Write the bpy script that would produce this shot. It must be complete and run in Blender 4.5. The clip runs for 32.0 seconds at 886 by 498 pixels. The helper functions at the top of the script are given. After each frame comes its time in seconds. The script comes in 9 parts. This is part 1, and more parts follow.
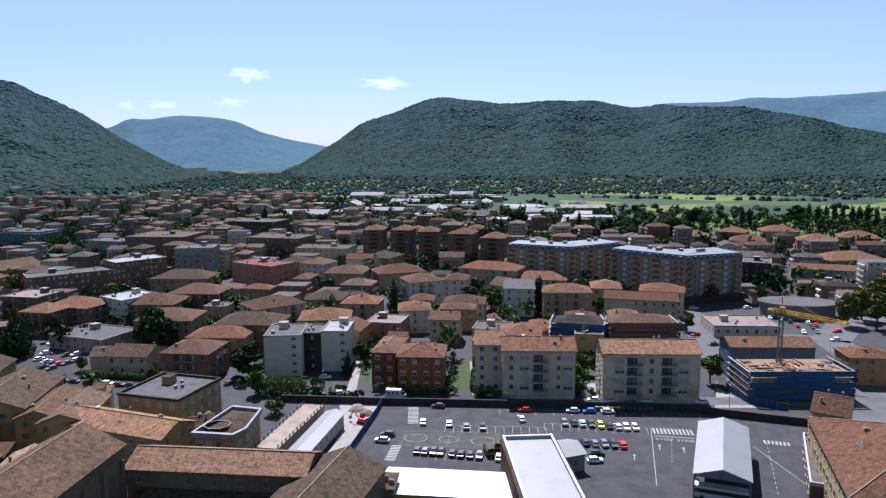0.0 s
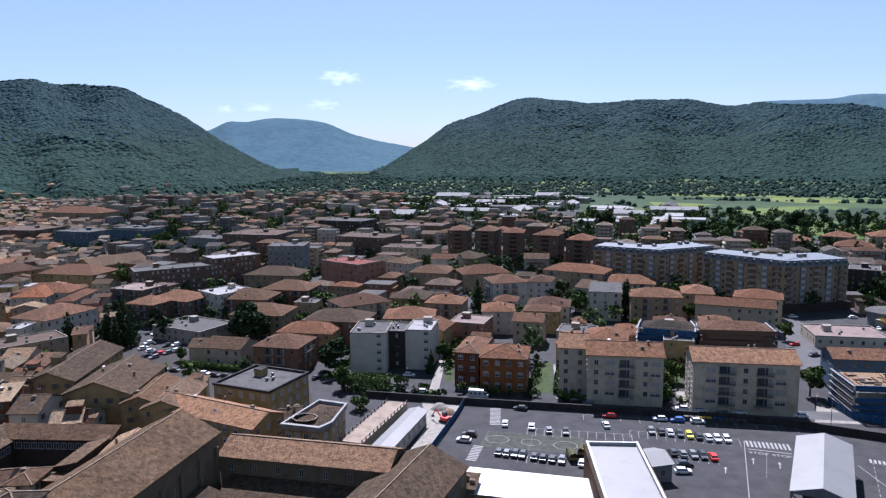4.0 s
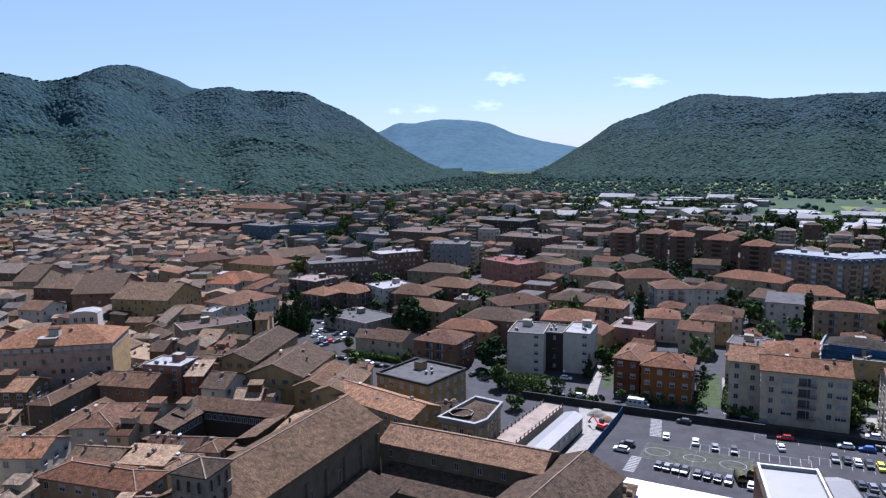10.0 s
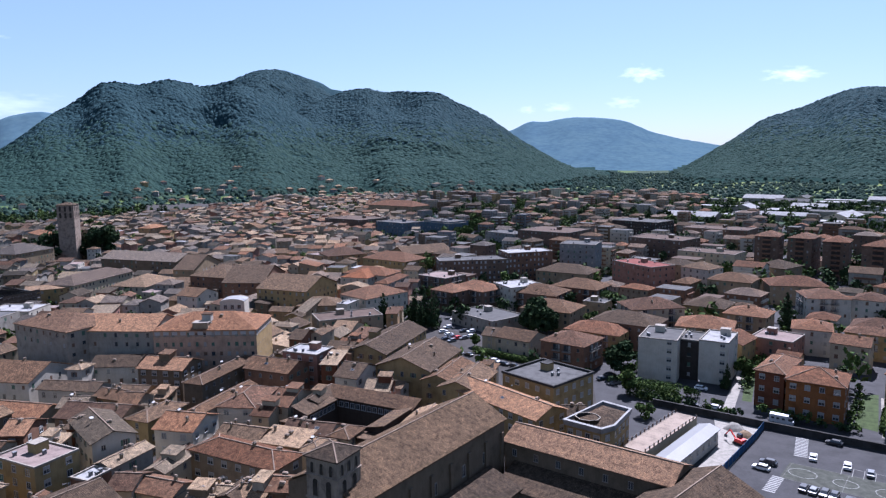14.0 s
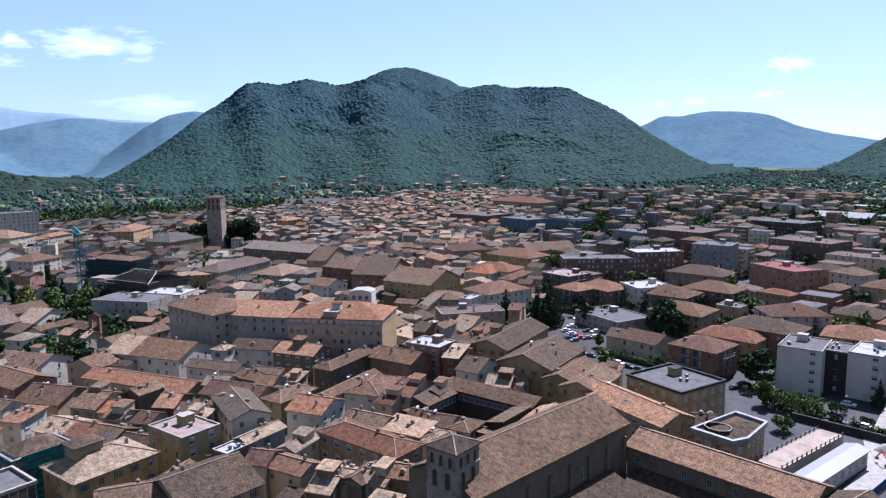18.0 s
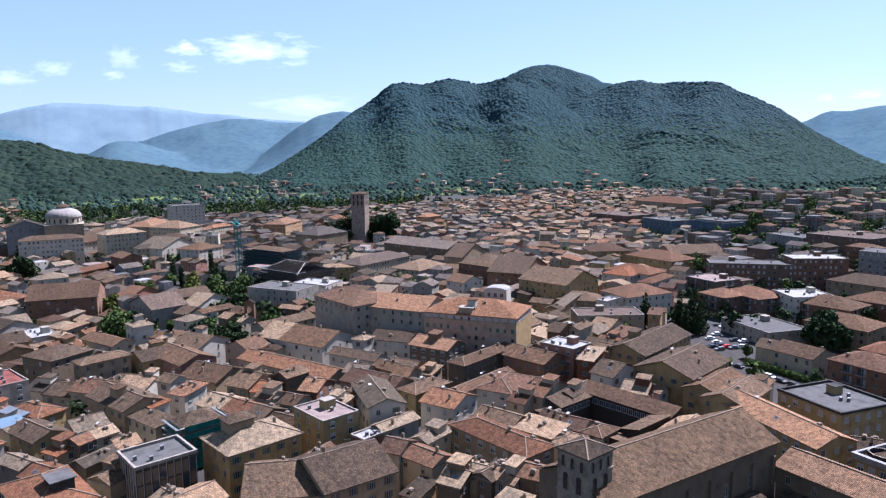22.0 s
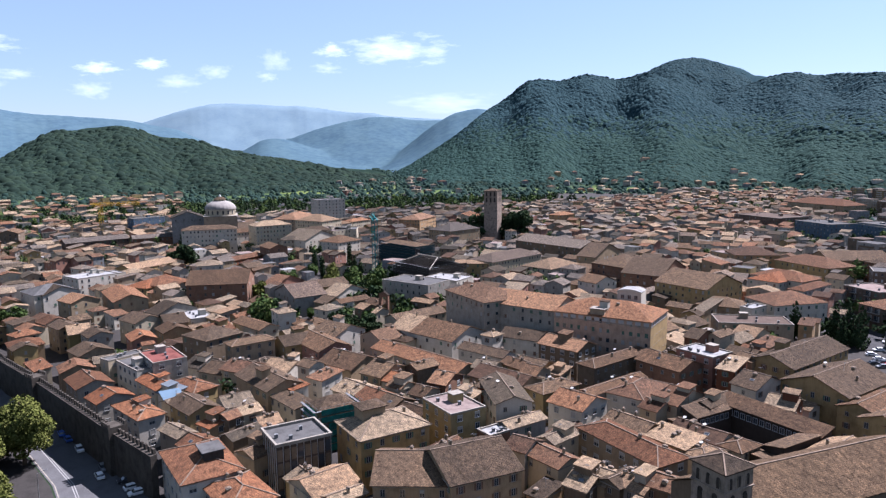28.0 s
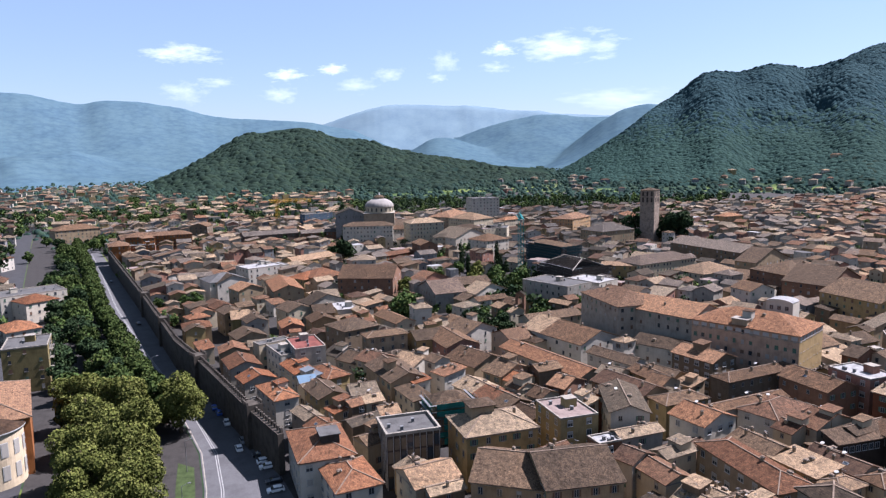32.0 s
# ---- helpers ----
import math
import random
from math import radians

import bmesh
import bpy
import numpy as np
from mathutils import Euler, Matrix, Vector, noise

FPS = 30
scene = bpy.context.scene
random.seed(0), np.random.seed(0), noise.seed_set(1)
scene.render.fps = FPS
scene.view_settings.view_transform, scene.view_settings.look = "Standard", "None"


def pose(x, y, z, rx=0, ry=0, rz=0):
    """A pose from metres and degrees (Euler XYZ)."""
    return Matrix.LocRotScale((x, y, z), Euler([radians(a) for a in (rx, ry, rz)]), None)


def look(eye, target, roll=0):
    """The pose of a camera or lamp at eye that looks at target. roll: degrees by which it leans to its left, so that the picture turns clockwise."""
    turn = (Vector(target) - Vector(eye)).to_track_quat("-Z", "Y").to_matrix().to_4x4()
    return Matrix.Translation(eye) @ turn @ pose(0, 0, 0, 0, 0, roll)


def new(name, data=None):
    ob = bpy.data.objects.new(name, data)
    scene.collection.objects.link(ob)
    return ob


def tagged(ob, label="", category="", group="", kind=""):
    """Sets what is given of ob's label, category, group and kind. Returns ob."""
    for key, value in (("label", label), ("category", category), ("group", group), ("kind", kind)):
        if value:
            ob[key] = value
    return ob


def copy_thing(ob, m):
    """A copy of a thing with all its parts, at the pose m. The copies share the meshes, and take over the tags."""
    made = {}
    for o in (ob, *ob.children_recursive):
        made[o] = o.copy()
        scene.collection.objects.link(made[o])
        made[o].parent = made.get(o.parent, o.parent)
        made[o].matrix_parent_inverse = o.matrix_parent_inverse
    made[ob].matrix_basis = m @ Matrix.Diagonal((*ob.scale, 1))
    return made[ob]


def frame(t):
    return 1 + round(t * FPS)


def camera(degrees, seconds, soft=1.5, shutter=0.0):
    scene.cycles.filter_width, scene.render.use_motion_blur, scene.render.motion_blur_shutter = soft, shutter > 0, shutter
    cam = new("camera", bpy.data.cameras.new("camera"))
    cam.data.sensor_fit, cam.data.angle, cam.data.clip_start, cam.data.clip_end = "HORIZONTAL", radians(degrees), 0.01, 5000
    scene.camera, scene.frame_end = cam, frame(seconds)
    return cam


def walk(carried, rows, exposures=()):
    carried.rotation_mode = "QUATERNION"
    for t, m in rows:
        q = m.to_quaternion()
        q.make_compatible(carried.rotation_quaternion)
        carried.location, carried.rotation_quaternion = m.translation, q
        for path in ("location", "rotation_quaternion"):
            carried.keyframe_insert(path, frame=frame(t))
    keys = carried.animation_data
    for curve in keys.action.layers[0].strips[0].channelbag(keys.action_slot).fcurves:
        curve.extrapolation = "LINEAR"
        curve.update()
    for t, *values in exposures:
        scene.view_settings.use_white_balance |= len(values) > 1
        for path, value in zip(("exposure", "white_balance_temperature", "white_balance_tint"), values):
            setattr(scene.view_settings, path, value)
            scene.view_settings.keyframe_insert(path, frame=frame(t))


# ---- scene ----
import collections

cam = camera(65.0, 32.0, 1.3)
# seconds, place, heading to the left, pitch, roll
PATH = (
    (0, 0.00, 0.00, 80.00, -0.00, -7.91, 0.50),
    (1, 0.00, 0.00, 80.00, 1.76, -7.87, 0.61),
    (2, 0.00, 0.00, 80.00, 3.53, -7.87, 0.65),
    (3, 0.00, 0.00, 80.00, 5.27, -7.83, 0.67),
    (3.5, 0.00, 0.00, 80.00, 6.14, -7.81, 0.65),
    (5.5, 0.00, 0.00, 80.00, 9.65, -7.73, 0.65),
    (6, 0.00, 0.00, 80.00, 10.52, -7.72, 0.71),
    (7, 0.00, 0.00, 80.00, 12.40, -7.70, 0.71),
    (7.5, 0.00, 0.00, 80.00, 13.61, -7.70, 0.73),
    (8, 0.00, 0.00, 80.00, 14.94, -7.67, 0.74),
    (9, 0.00, 0.00, 80.00, 17.60, -7.65, 0.77),
    (10, 0.00, 0.00, 80.00, 20.25, -7.63, 0.74),
    (11, 0.00, 0.00, 80.00, 22.92, -7.64, 0.75),
    (12, 0.00, 0.00, 80.00, 25.57, -7.61, 0.79),
    (13, 0.00, 0.00, 80.00, 28.25, -7.60, 0.80),
    (14, 0.00, 0.00, 80.00, 30.92, -7.59, 0.77),
    (15, 0.00, 0.00, 80.00, 33.61, -7.57, 0.77),
    (15.5, 0.00, 0.00, 80.00, 34.97, -7.57, 0.74),
    (17.5, 0.00, 0.00, 80.00, 40.17, -7.79, 0.72),
    (18, 0.00, 0.00, 80.00, 41.18, -7.77, 0.77),
    (18.5, 0.00, 0.00, 80.00, 42.54, -7.76, 0.74),
    (19, 0.00, 0.00, 80.00, 44.42, -7.75, 0.71),
    (19.5, 0.00, 0.00, 80.00, 46.35, -7.74, 0.73),
    (20, 0.00, 0.00, 80.00, 48.07, -7.76, 0.73),
    (20.5, 0.00, 0.00, 80.00, 49.40, -7.76, 0.74),
    (21, 0.00, 0.00, 80.00, 50.49, -7.76, 0.75),
    (22, 0.00, 0.00, 80.00, 52.48, -7.78, 0.71),
    (23, 0.00, 0.00, 80.00, 54.47, -7.79, 0.71),
    (24, 0.00, 0.00, 80.00, 56.49, -7.80, 0.69),
    (25, 0.00, 0.00, 80.00, 58.32, -7.81, 0.68),
    (25.5, 0.00, 0.00, 80.00, 59.14, -7.81, 0.65),
    (27.5, 0.00, 0.00, 80.00, 62.49, -7.87, 0.66),
    (28, 0.00, 0.00, 80.00, 63.38, -7.88, 0.61),
    (28.5, 0.34, 1.44, 79.90, 64.88, -7.88, 0.79),
    (29, 0.75, 2.60, 79.91, 66.44, -7.88, 0.79),
    (29.5, 1.30, 3.98, 79.94, 68.12, -7.88, 0.76),
    (30, 2.07, 5.51, 80.07, 69.84, -7.89, 0.77),
    (30.5, 3.08, 7.32, 80.35, 71.60, -7.91, 0.74),
    (31, 3.92, 8.88, 80.57, 73.33, -7.90, 0.87),
    (31.5, 4.88, 10.32, 80.78, 75.35, -7.89, 1.00),
    (32, 6.01, 11.53, 80.91, 77.06, -7.86, 1.10),
)
walk(cam, [(t, pose(x, y, z, 90 + p, 0, h) @ pose(0, 0, 0, 0, 0, -r)) for t, x, y, z, h, p, r in PATH], ((0, 1.65, 5500, 23), (6, 1.61, 5420, 23), (12, 1.67, 5280, 25), (20, 1.97, 5340, 26), (32, 1.89, 5720, 25)))

# ---- light ----
SUN_HEADING, SUN_HEIGHT = 8.0, 54.0     # degrees left of +y, degrees above the plain
world = bpy.data.worlds.new("sky")
scene.world = world
world.use_nodes = True
wn = world.node_tree.nodes
sky = wn.new("ShaderNodeTexSky")
sky.sky_type, sky.sun_disc = "NISHITA", False
sky.sun_elevation, sky.sun_rotation = radians(SUN_HEIGHT), radians(-SUN_HEADING)
sky.altitude, sky.air_density, sky.dust_density, sky.ozone_density = 400, 1.0, 0.6, 2.0
wn["Background"].inputs[1].default_value = 0.034
wl = world.node_tree.links
wl.new(sky.outputs[0], wn["Background"].inputs[0])
haze = wn.new("ShaderNodeBackground")        # thin summer haze that pales the whole sky
haze.inputs[0].default_value, haze.inputs[1].default_value = (0.50, 0.68, 0.785, 1), 0.385
both = wn.new("ShaderNodeMixShader")
both.inputs[0].default_value = 0.33
wl.new(wn["Background"].outputs[0], both.inputs[1])
wl.new(haze.outputs[0], both.inputs[2])
wl.new(both.outputs[0], wn["World Output"].inputs[0])
lamp = bpy.data.lights.new("sun", "SUN")
lamp.energy, lamp.angle, lamp.color = 5.0, radians(0.5), (1.0, 0.94, 0.85)
sun = new("sun", lamp)
sa, se = radians(SUN_HEADING), radians(SUN_HEIGHT)
sun.matrix_world = look((0, 0, 300), (300 * math.sin(sa) * math.cos(se), -300 * math.cos(sa) * math.cos(se), 300 - 300 * math.sin(se)))

# ---- materials ----
MATS = {}


def material(name, rough=0.85, metal=0.0, spec=0.3):
    m = bpy.data.materials.new(name)
    m.use_nodes = True
    b = m.node_tree.nodes["Principled BSDF"]
    b.inputs["Roughness"].default_value, b.inputs["Metallic"].default_value = rough, metal
    b.inputs["Specular IOR Level"].default_value = spec
    MATS[name] = m
    return m, m.node_tree.nodes, m.node_tree.links, b


def rgb(c):
    return (*c, 1.0)


def noise_node(n, l, vec, scale, detail=4, rough=0.6):
    t = n.new("ShaderNodeTexNoise")
    t.inputs["Scale"].default_value, t.inputs["Detail"].default_value, t.inputs["Roughness"].default_value = scale, detail, rough
    l.new(vec, t.inputs["Vector"])
    return t.outputs["Fac"]


def ramp(n, l, fac, *stops):
    r = n.new("ShaderNodeValToRGB")
    e = r.color_ramp.elements
    while len(e) < len(stops):
        e.new(0.5)
    for el, (pos, col) in zip(e, stops):
        el.position, el.color = pos, rgb(col)
    l.new(fac, r.inputs[0])
    return r.outputs[0]


def blend(n, l, kind, fac, a, b):
    m = n.new("ShaderNodeMix")
    m.data_type, m.blend_type = "RGBA", kind
    for socket, v in ((m.inputs[0], fac), (m.inputs[6], a), (m.inputs[7], b)):
        if isinstance(v, (int, float)):
            socket.default_value = v
        elif isinstance(v, tuple):
            socket.default_value = rgb(v)
        else:
            l.new(v, socket)
    return m.outputs[2]


def bump(n, l, b, height, strength=0.5, dist=0.05):
    k = n.new("ShaderNodeBump")
    k.inputs["Strength"].default_value, k.inputs["Distance"].default_value = strength, dist
    l.new(height, k.inputs["Height"])
    l.new(k.outputs[0], b.inputs["Normal"])


def place_of(n):
    return n.new("ShaderNodeNewGeometry").outputs["Position"]


def surface(name, col, rough=0.9, vary=0.12, stain=0.35, scale=1.0, metal=0.0, spec=0.12, per=0.0):
    """A plain rough surface with grain, blotches and streaks of dirt."""
    m, n, l, b = material(name, rough, metal, spec)
    p = place_of(n)
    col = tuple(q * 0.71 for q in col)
    dark = tuple(c * (1 - stain) for c in col)
    light = tuple(min(1, c * (1 + vary)) for c in col)
    big = ramp(n, l, noise_node(n, l, p, 0.35 * scale, 5), (0.32, dark), (0.5, col), (0.72, light))
    mp = n.new("ShaderNodeMapping")
    mp.inputs["Scale"].default_value = (3, 3, 0.35)
    l.new(p, mp.inputs[0])
    streak = ramp(n, l, noise_node(n, l, mp.outputs[0], 0.8 * scale, 4), (0.35, (0.72, 0.70, 0.68)), (0.6, (1, 1, 1)))
    c = blend(n, l, "MULTIPLY", 0.75 * min(1, stain * 2), big, streak)
    fine = noise_node(n, l, p, 9 * scale, 3)
    c = blend(n, l, "MULTIPLY", 0.5, c, ramp(n, l, fine, (0.3, (0.72, 0.72, 0.72)), (0.7, (1.12, 1.12, 1.12))))
    if per:
        o = n.new("ShaderNodeObjectInfo")
        c = blend(n, l, "MULTIPLY", 1.0, c, ramp(n, l, o.outputs["Random"], (0.0, (1 - per, 1 - per, 1 - per * 0.8)), (0.5, (1, 1, 1)), (1.0, (1.0, 1 - per * 0.35, 1 - per * 0.7))))
    l.new(c, b.inputs["Base Color"])
    bump(n, l, b, fine, 0.25, 0.03)
    return m


def tiles(name, a, bb, dirt, rows=0.42, cols=0.24, moss=0.5):
    """Clay roof tiles in courses along the slope; u runs with the eave, v up the slope, in metres."""
    m, n, l, b = material(name, 0.95, 0.0, 0.06)
    uv = n.new("ShaderNodeUVMap").outputs[0]
    br = n.new("ShaderNodeTexBrick")
    br.offset = 0.0
    for k, v in (("Scale", 1.0), ("Mortar Size", 0.035), ("Mortar Smooth", 0.6), ("Bias", 0.0), ("Brick Width", cols), ("Row Height", rows)):
        br.inputs[k].default_value = v
    br.inputs["Color1"].default_value, br.inputs["Color2"].default_value = rgb(a), rgb(bb)
    br.inputs["Mortar"].default_value = rgb(tuple(x * 0.45 for x in dirt))
    l.new(uv, br.inputs["Vector"])
    p = place_of(n)
    patch = ramp(n, l, noise_node(n, l, p, 0.30, 6, 0.7), (0.40, (0, 0, 0)), (0.58, (1, 1, 1)))
    c = blend(n, l, "MIX", blend(n, l, "MULTIPLY", 1.0, patch, (moss, moss, moss)), br.outputs["Color"], dirt)
    speck = noise_node(n, l, p, 2.6, 4, 0.75)
    c = blend(n, l, "MULTIPLY", 0.85, c, ramp(n, l, speck, (0.32, (0.50, 0.49, 0.48)), (0.5, (1, 1, 1)), (0.68, (1.5, 1.44, 1.34))))
    c = blend(n, l, "MULTIPLY", 0.9, c, ramp(n, l, noise_node(n, l, p, 0.85, 5, 0.7), (0.36, (0.5, 0.5, 0.5)), (0.5, (1, 1, 1)), (0.64, (1.42, 1.36, 1.26))))
    o = n.new("ShaderNodeObjectInfo")
    c = blend(n, l, "MULTIPLY", 1.0, c, ramp(n, l, o.outputs["Random"], (0.0, (0.6, 0.62, 0.64)), (0.3, (0.92, 0.92, 0.92)), (0.6, (1.35, 1.28, 1.18)), (0.8, (1.15, 0.98, 0.86)), (1.0, (0.74, 0.68, 0.64))))
    isl = n.new("ShaderNodeNewGeometry").outputs["Random Per Island"]
    c = blend(n, l, "MULTIPLY", 0.8, c, ramp(n, l, isl, (0.0, (0.78, 0.80, 0.82)), (0.45, (1, 1, 1)), (0.8, (1.15, 1.06, 0.98)), (1.0, (0.9, 0.84, 0.8))))
    l.new(c, b.inputs["Base Color"])
    wv = n.new("ShaderNodeTexWave")
    wv.wave_type, wv.bands_direction = "BANDS", "X"
    wv.inputs["Scale"].default_value = 1 / cols * 0.3183 * 0.5 * 2
    l.new(uv, wv.inputs["Vector"])
    add = n.new("ShaderNodeMath")
    l.new(wv.outputs["Fac"], add.inputs[0])
    l.new(speck, add.inputs[1])
    bump(n, l, b, add.outputs[0], 0.8, 0.08)
    return m


def plain(name, col, rough=0.6, metal=0.0, spec=0.4):
    m, n, l, b = material(name, rough, metal, spec)
    p = place_of(n)
    f = noise_node(n, l, p, 6, 3)
    l.new(ramp(n, l, f, (0.3, tuple(c * 0.82 for c in col)), (0.7, tuple(min(1, c * 1.1) for c in col))), b.inputs["Base Color"])
    return m


WALL_RGB = dict(
    cream=(0.80, 0.72, 0.58), white=(0.92, 0.89, 0.84), yellow=(0.66, 0.50, 0.27), paleyellow=(0.60, 0.47, 0.25), orange=(0.50, 0.21, 0.08),
    brownred=(0.30, 0.125, 0.075), brownpink=(0.38, 0.22, 0.16), pink=(0.60, 0.33, 0.27), brick=(0.29, 0.205, 0.17), bluegrey=(0.40, 0.43, 0.48),
    blue=(0.16, 0.25, 0.38), grey=(0.60, 0.575, 0.545), tan=(0.58, 0.46, 0.33), beige=(0.60, 0.49, 0.38), peach=(0.72, 0.50, 0.30),
    stone=(0.32, 0.25, 0.19), rose=(0.80, 0.60, 0.50), ivory=(0.98, 0.87, 0.70), dark=(0.10, 0.09, 0.09), bronze=(0.13, 0.10, 0.085), olive=(0.40, 0.33, 0.16))
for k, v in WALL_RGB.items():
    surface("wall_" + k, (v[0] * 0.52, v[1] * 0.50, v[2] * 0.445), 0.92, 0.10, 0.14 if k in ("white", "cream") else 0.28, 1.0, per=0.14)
# the ash tile greys far roofs, painting in the haze over them
TILE_RGB = dict(brown=((0.170, 0.119, 0.085), (0.258, 0.186, 0.135), (0.108, 0.086, 0.070), 0.40), tanclay=((0.33, 0.200, 0.134), (0.41, 0.258, 0.176), (0.22, 0.142, 0.100), 0.25), newclay=((0.33, 0.155, 0.090), (0.41, 0.205, 0.122), (0.20, 0.115, 0.080), 0.25), orange=((0.235, 0.130, 0.088), (0.305, 0.176, 0.121), (0.13, 0.092, 0.072), 0.4),
                terracotta=((0.178, 0.104, 0.076), (0.228, 0.138, 0.100), (0.125, 0.090, 0.070), 0.4), greytile=((0.105, 0.088, 0.075), (0.155, 0.130, 0.108), (0.078, 0.072, 0.063), 0.6), dark=((0.108, 0.080, 0.061), (0.155, 0.115, 0.088), (0.082, 0.069, 0.058), 0.4), clay=((0.40, 0.245, 0.160), (0.52, 0.335, 0.225), (0.26, 0.165, 0.115), 0.2), ochre=((0.150, 0.106, 0.074), (0.200, 0.144, 0.102), (0.100, 0.074, 0.055), 0.4), ash=((0.215, 0.188, 0.176), (0.285, 0.250, 0.232), (0.145, 0.130, 0.124), 0.5), pale=((0.37, 0.292, 0.220), (0.47, 0.38, 0.292), (0.23, 0.190, 0.150), 0.4))
for k, v in TILE_RGB.items():
    tiles("tile_" + k, *[(0.405 * c[0], 0.405 * c[1], 0.388 * c[2]) for c in v[:3]], moss=v[3])
FLAT_RGB = dict(greyflat=(0.095, 0.094, 0.093), whiteflat=(0.27, 0.27, 0.27), redflat=(0.17, 0.065, 0.055), brownflat=(0.10, 0.075, 0.062), pinkflat=(0.21, 0.165, 0.15))
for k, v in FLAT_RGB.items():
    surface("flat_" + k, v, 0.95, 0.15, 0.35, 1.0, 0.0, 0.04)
surface("bluemetal", (0.115, 0.135, 0.155), 0.6, 0.08, 0.25, 1.0, 0.0, 0.2)
surface("trim_stone", (0.26, 0.235, 0.20), 0.9, 0.1, 0.3, 2.0)
surface("ridge_clay", (0.20, 0.152, 0.115), 0.9, 0.2, 0.4, 3.0)
plain("trim_white", (0.25, 0.25, 0.24))
plain("shutter_brown", (0.085, 0.045, 0.025), 0.7)
plain("shutter_green", (0.035, 0.075, 0.05), 0.7)
plain("shutter_grey", (0.20, 0.19, 0.17), 0.7)
material("pane", 0.08, 0.0, 0.6)[3].inputs["Base Color"].default_value = (0.025, 0.03, 0.036, 1)
surface("road_grey", (0.092, 0.092, 0.096), 0.9, 0.15, 0.2, 0.5)
surface("metal_pale", (0.165, 0.165, 0.163), 0.5, 0.06, 0.12, 0.6, 0.0, 0.4)
surface("asphalt", (0.043, 0.043, 0.046), 0.9, 0.25, 0.25, 0.6)
surface("paving", (0.038, 0.035, 0.033), 0.92, 0.2, 0.3, 1.0)
surface("gravel_white", (0.25, 0.235, 0.21), 0.95, 0.2, 0.3, 2.0)
surface("worn_paint", (0.12, 0.12, 0.115), 0.9, 0.2, 0.5, 3.0)
surface("road_paint", (0.27, 0.27, 0.265), 0.8, 0.1, 0.3, 3.0)
surface("metal_white", (0.46, 0.47, 0.48), 0.45, 0.04, 0.08, 0.6, 0.0, 0.5)
surface("metal_grey", (0.16, 0.165, 0.17), 0.6, 0.1, 0.2, 2.0, 0.1, 0.3)
surface("net_blue", (0.025, 0.085, 0.19), 0.8, 0.2, 0.4, 2.0)
# burnt timber, and the shade painted into arched bell openings
surface("char_and_shade", (0.05, 0.042, 0.036), 0.9, 0.3, 0.4, 2.0)
surface("timber", (0.20, 0.13, 0.075), 0.85, 0.2, 0.3, 3.0)
surface("crane_teal", (0.02, 0.20, 0.20), 0.5, 0.1, 0.2, 2.0)
surface("crane_yellow", (0.60, 0.36, 0.04), 0.5, 0.1, 0.2, 2.0)
surface("city_stone", (0.070, 0.060, 0.050), 0.95, 0.3, 0.45, 1.2)
surface("bell_stone", (0.27, 0.215, 0.17), 0.95, 0.25, 0.45, 1.5)
surface("roof_rim_grey", (0.25, 0.25, 0.245), 0.9, 0.1, 0.25, 1.0)
surface("lead", (0.36, 0.36, 0.35), 0.6, 0.1, 0.25, 1.0)
surface("bark", (0.10, 0.075, 0.055), 0.95, 0.2, 0.4, 4.0)
surface("soil", (0.20, 0.14, 0.09), 0.95, 0.2, 0.4, 1.0)
plain("red_paint", (0.55, 0.03, 0.02), 0.4)
surface("dark_render", (0.045, 0.044, 0.043), 0.95, 0.2, 0.4, 1.0)
surface("terrace_tan", (0.26, 0.21, 0.17), 0.95, 0.15, 0.3, 1.0)
surface("metal_blue", (0.10, 0.155, 0.21), 0.5, 0.05, 0.15, 1.0, 0.0, 0.3)
plain("rubber", (0.02, 0.02, 0.02), 0.8)
plain("black_iron", (0.03, 0.03, 0.032), 0.5)


def leaves(name, a, b_, c_, soft=False):
    """Leaf masses; soft: a closed canopy, whose crowns stand out little."""
    m, n, l, b = material(name, 0.9, 0.0, 0.02)
    g = n.new("ShaderNodeNewGeometry")
    c = ramp(n, l, g.outputs["Random Per Island"], (0.0, a), (0.55, b_), (1.0, c_))
    big = noise_node(n, l, g.outputs["Position"], 0.25, 4)
    c = blend(n, l, "MULTIPLY", 0.3 if soft else 0.8, c, ramp(n, l, big, (0.3, (0.6, 0.62, 0.6)), (0.7, (1.25, 1.2, 1.1))))
    l.new(c, b.inputs["Base Color"])
    if soft:
        up = n.new("ShaderNodeVectorMath")
        up.operation = "ADD"
        up.inputs[1].default_value = (0, 0, 0.15)
        l.new(g.outputs["Normal"], up.inputs[0])
        unit = n.new("ShaderNodeVectorMath")
        unit.operation = "NORMALIZE"
        l.new(up.outputs[0], unit.inputs[0])
        l.new(unit.outputs[0], b.inputs["Normal"])
    return m


leaves("leaf_plane", (0.043, 0.053, 0.014), (0.069, 0.079, 0.021), (0.100, 0.104, 0.034))
leaves("leaf_green", (0.022, 0.040, 0.014), (0.042, 0.067, 0.021), (0.072, 0.097, 0.031))
leaves("leaf_dark", (0.011, 0.021, 0.011), (0.020, 0.034, 0.016), (0.033, 0.050, 0.022))
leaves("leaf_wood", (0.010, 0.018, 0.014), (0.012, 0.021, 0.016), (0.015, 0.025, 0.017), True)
# slope and high leaves: haze painted into the green as added blue
leaves("leaf_haze_slope", (0.0130, 0.0285, 0.0250), (0.0150, 0.0318, 0.0275), (0.0174, 0.0358, 0.0295), True)
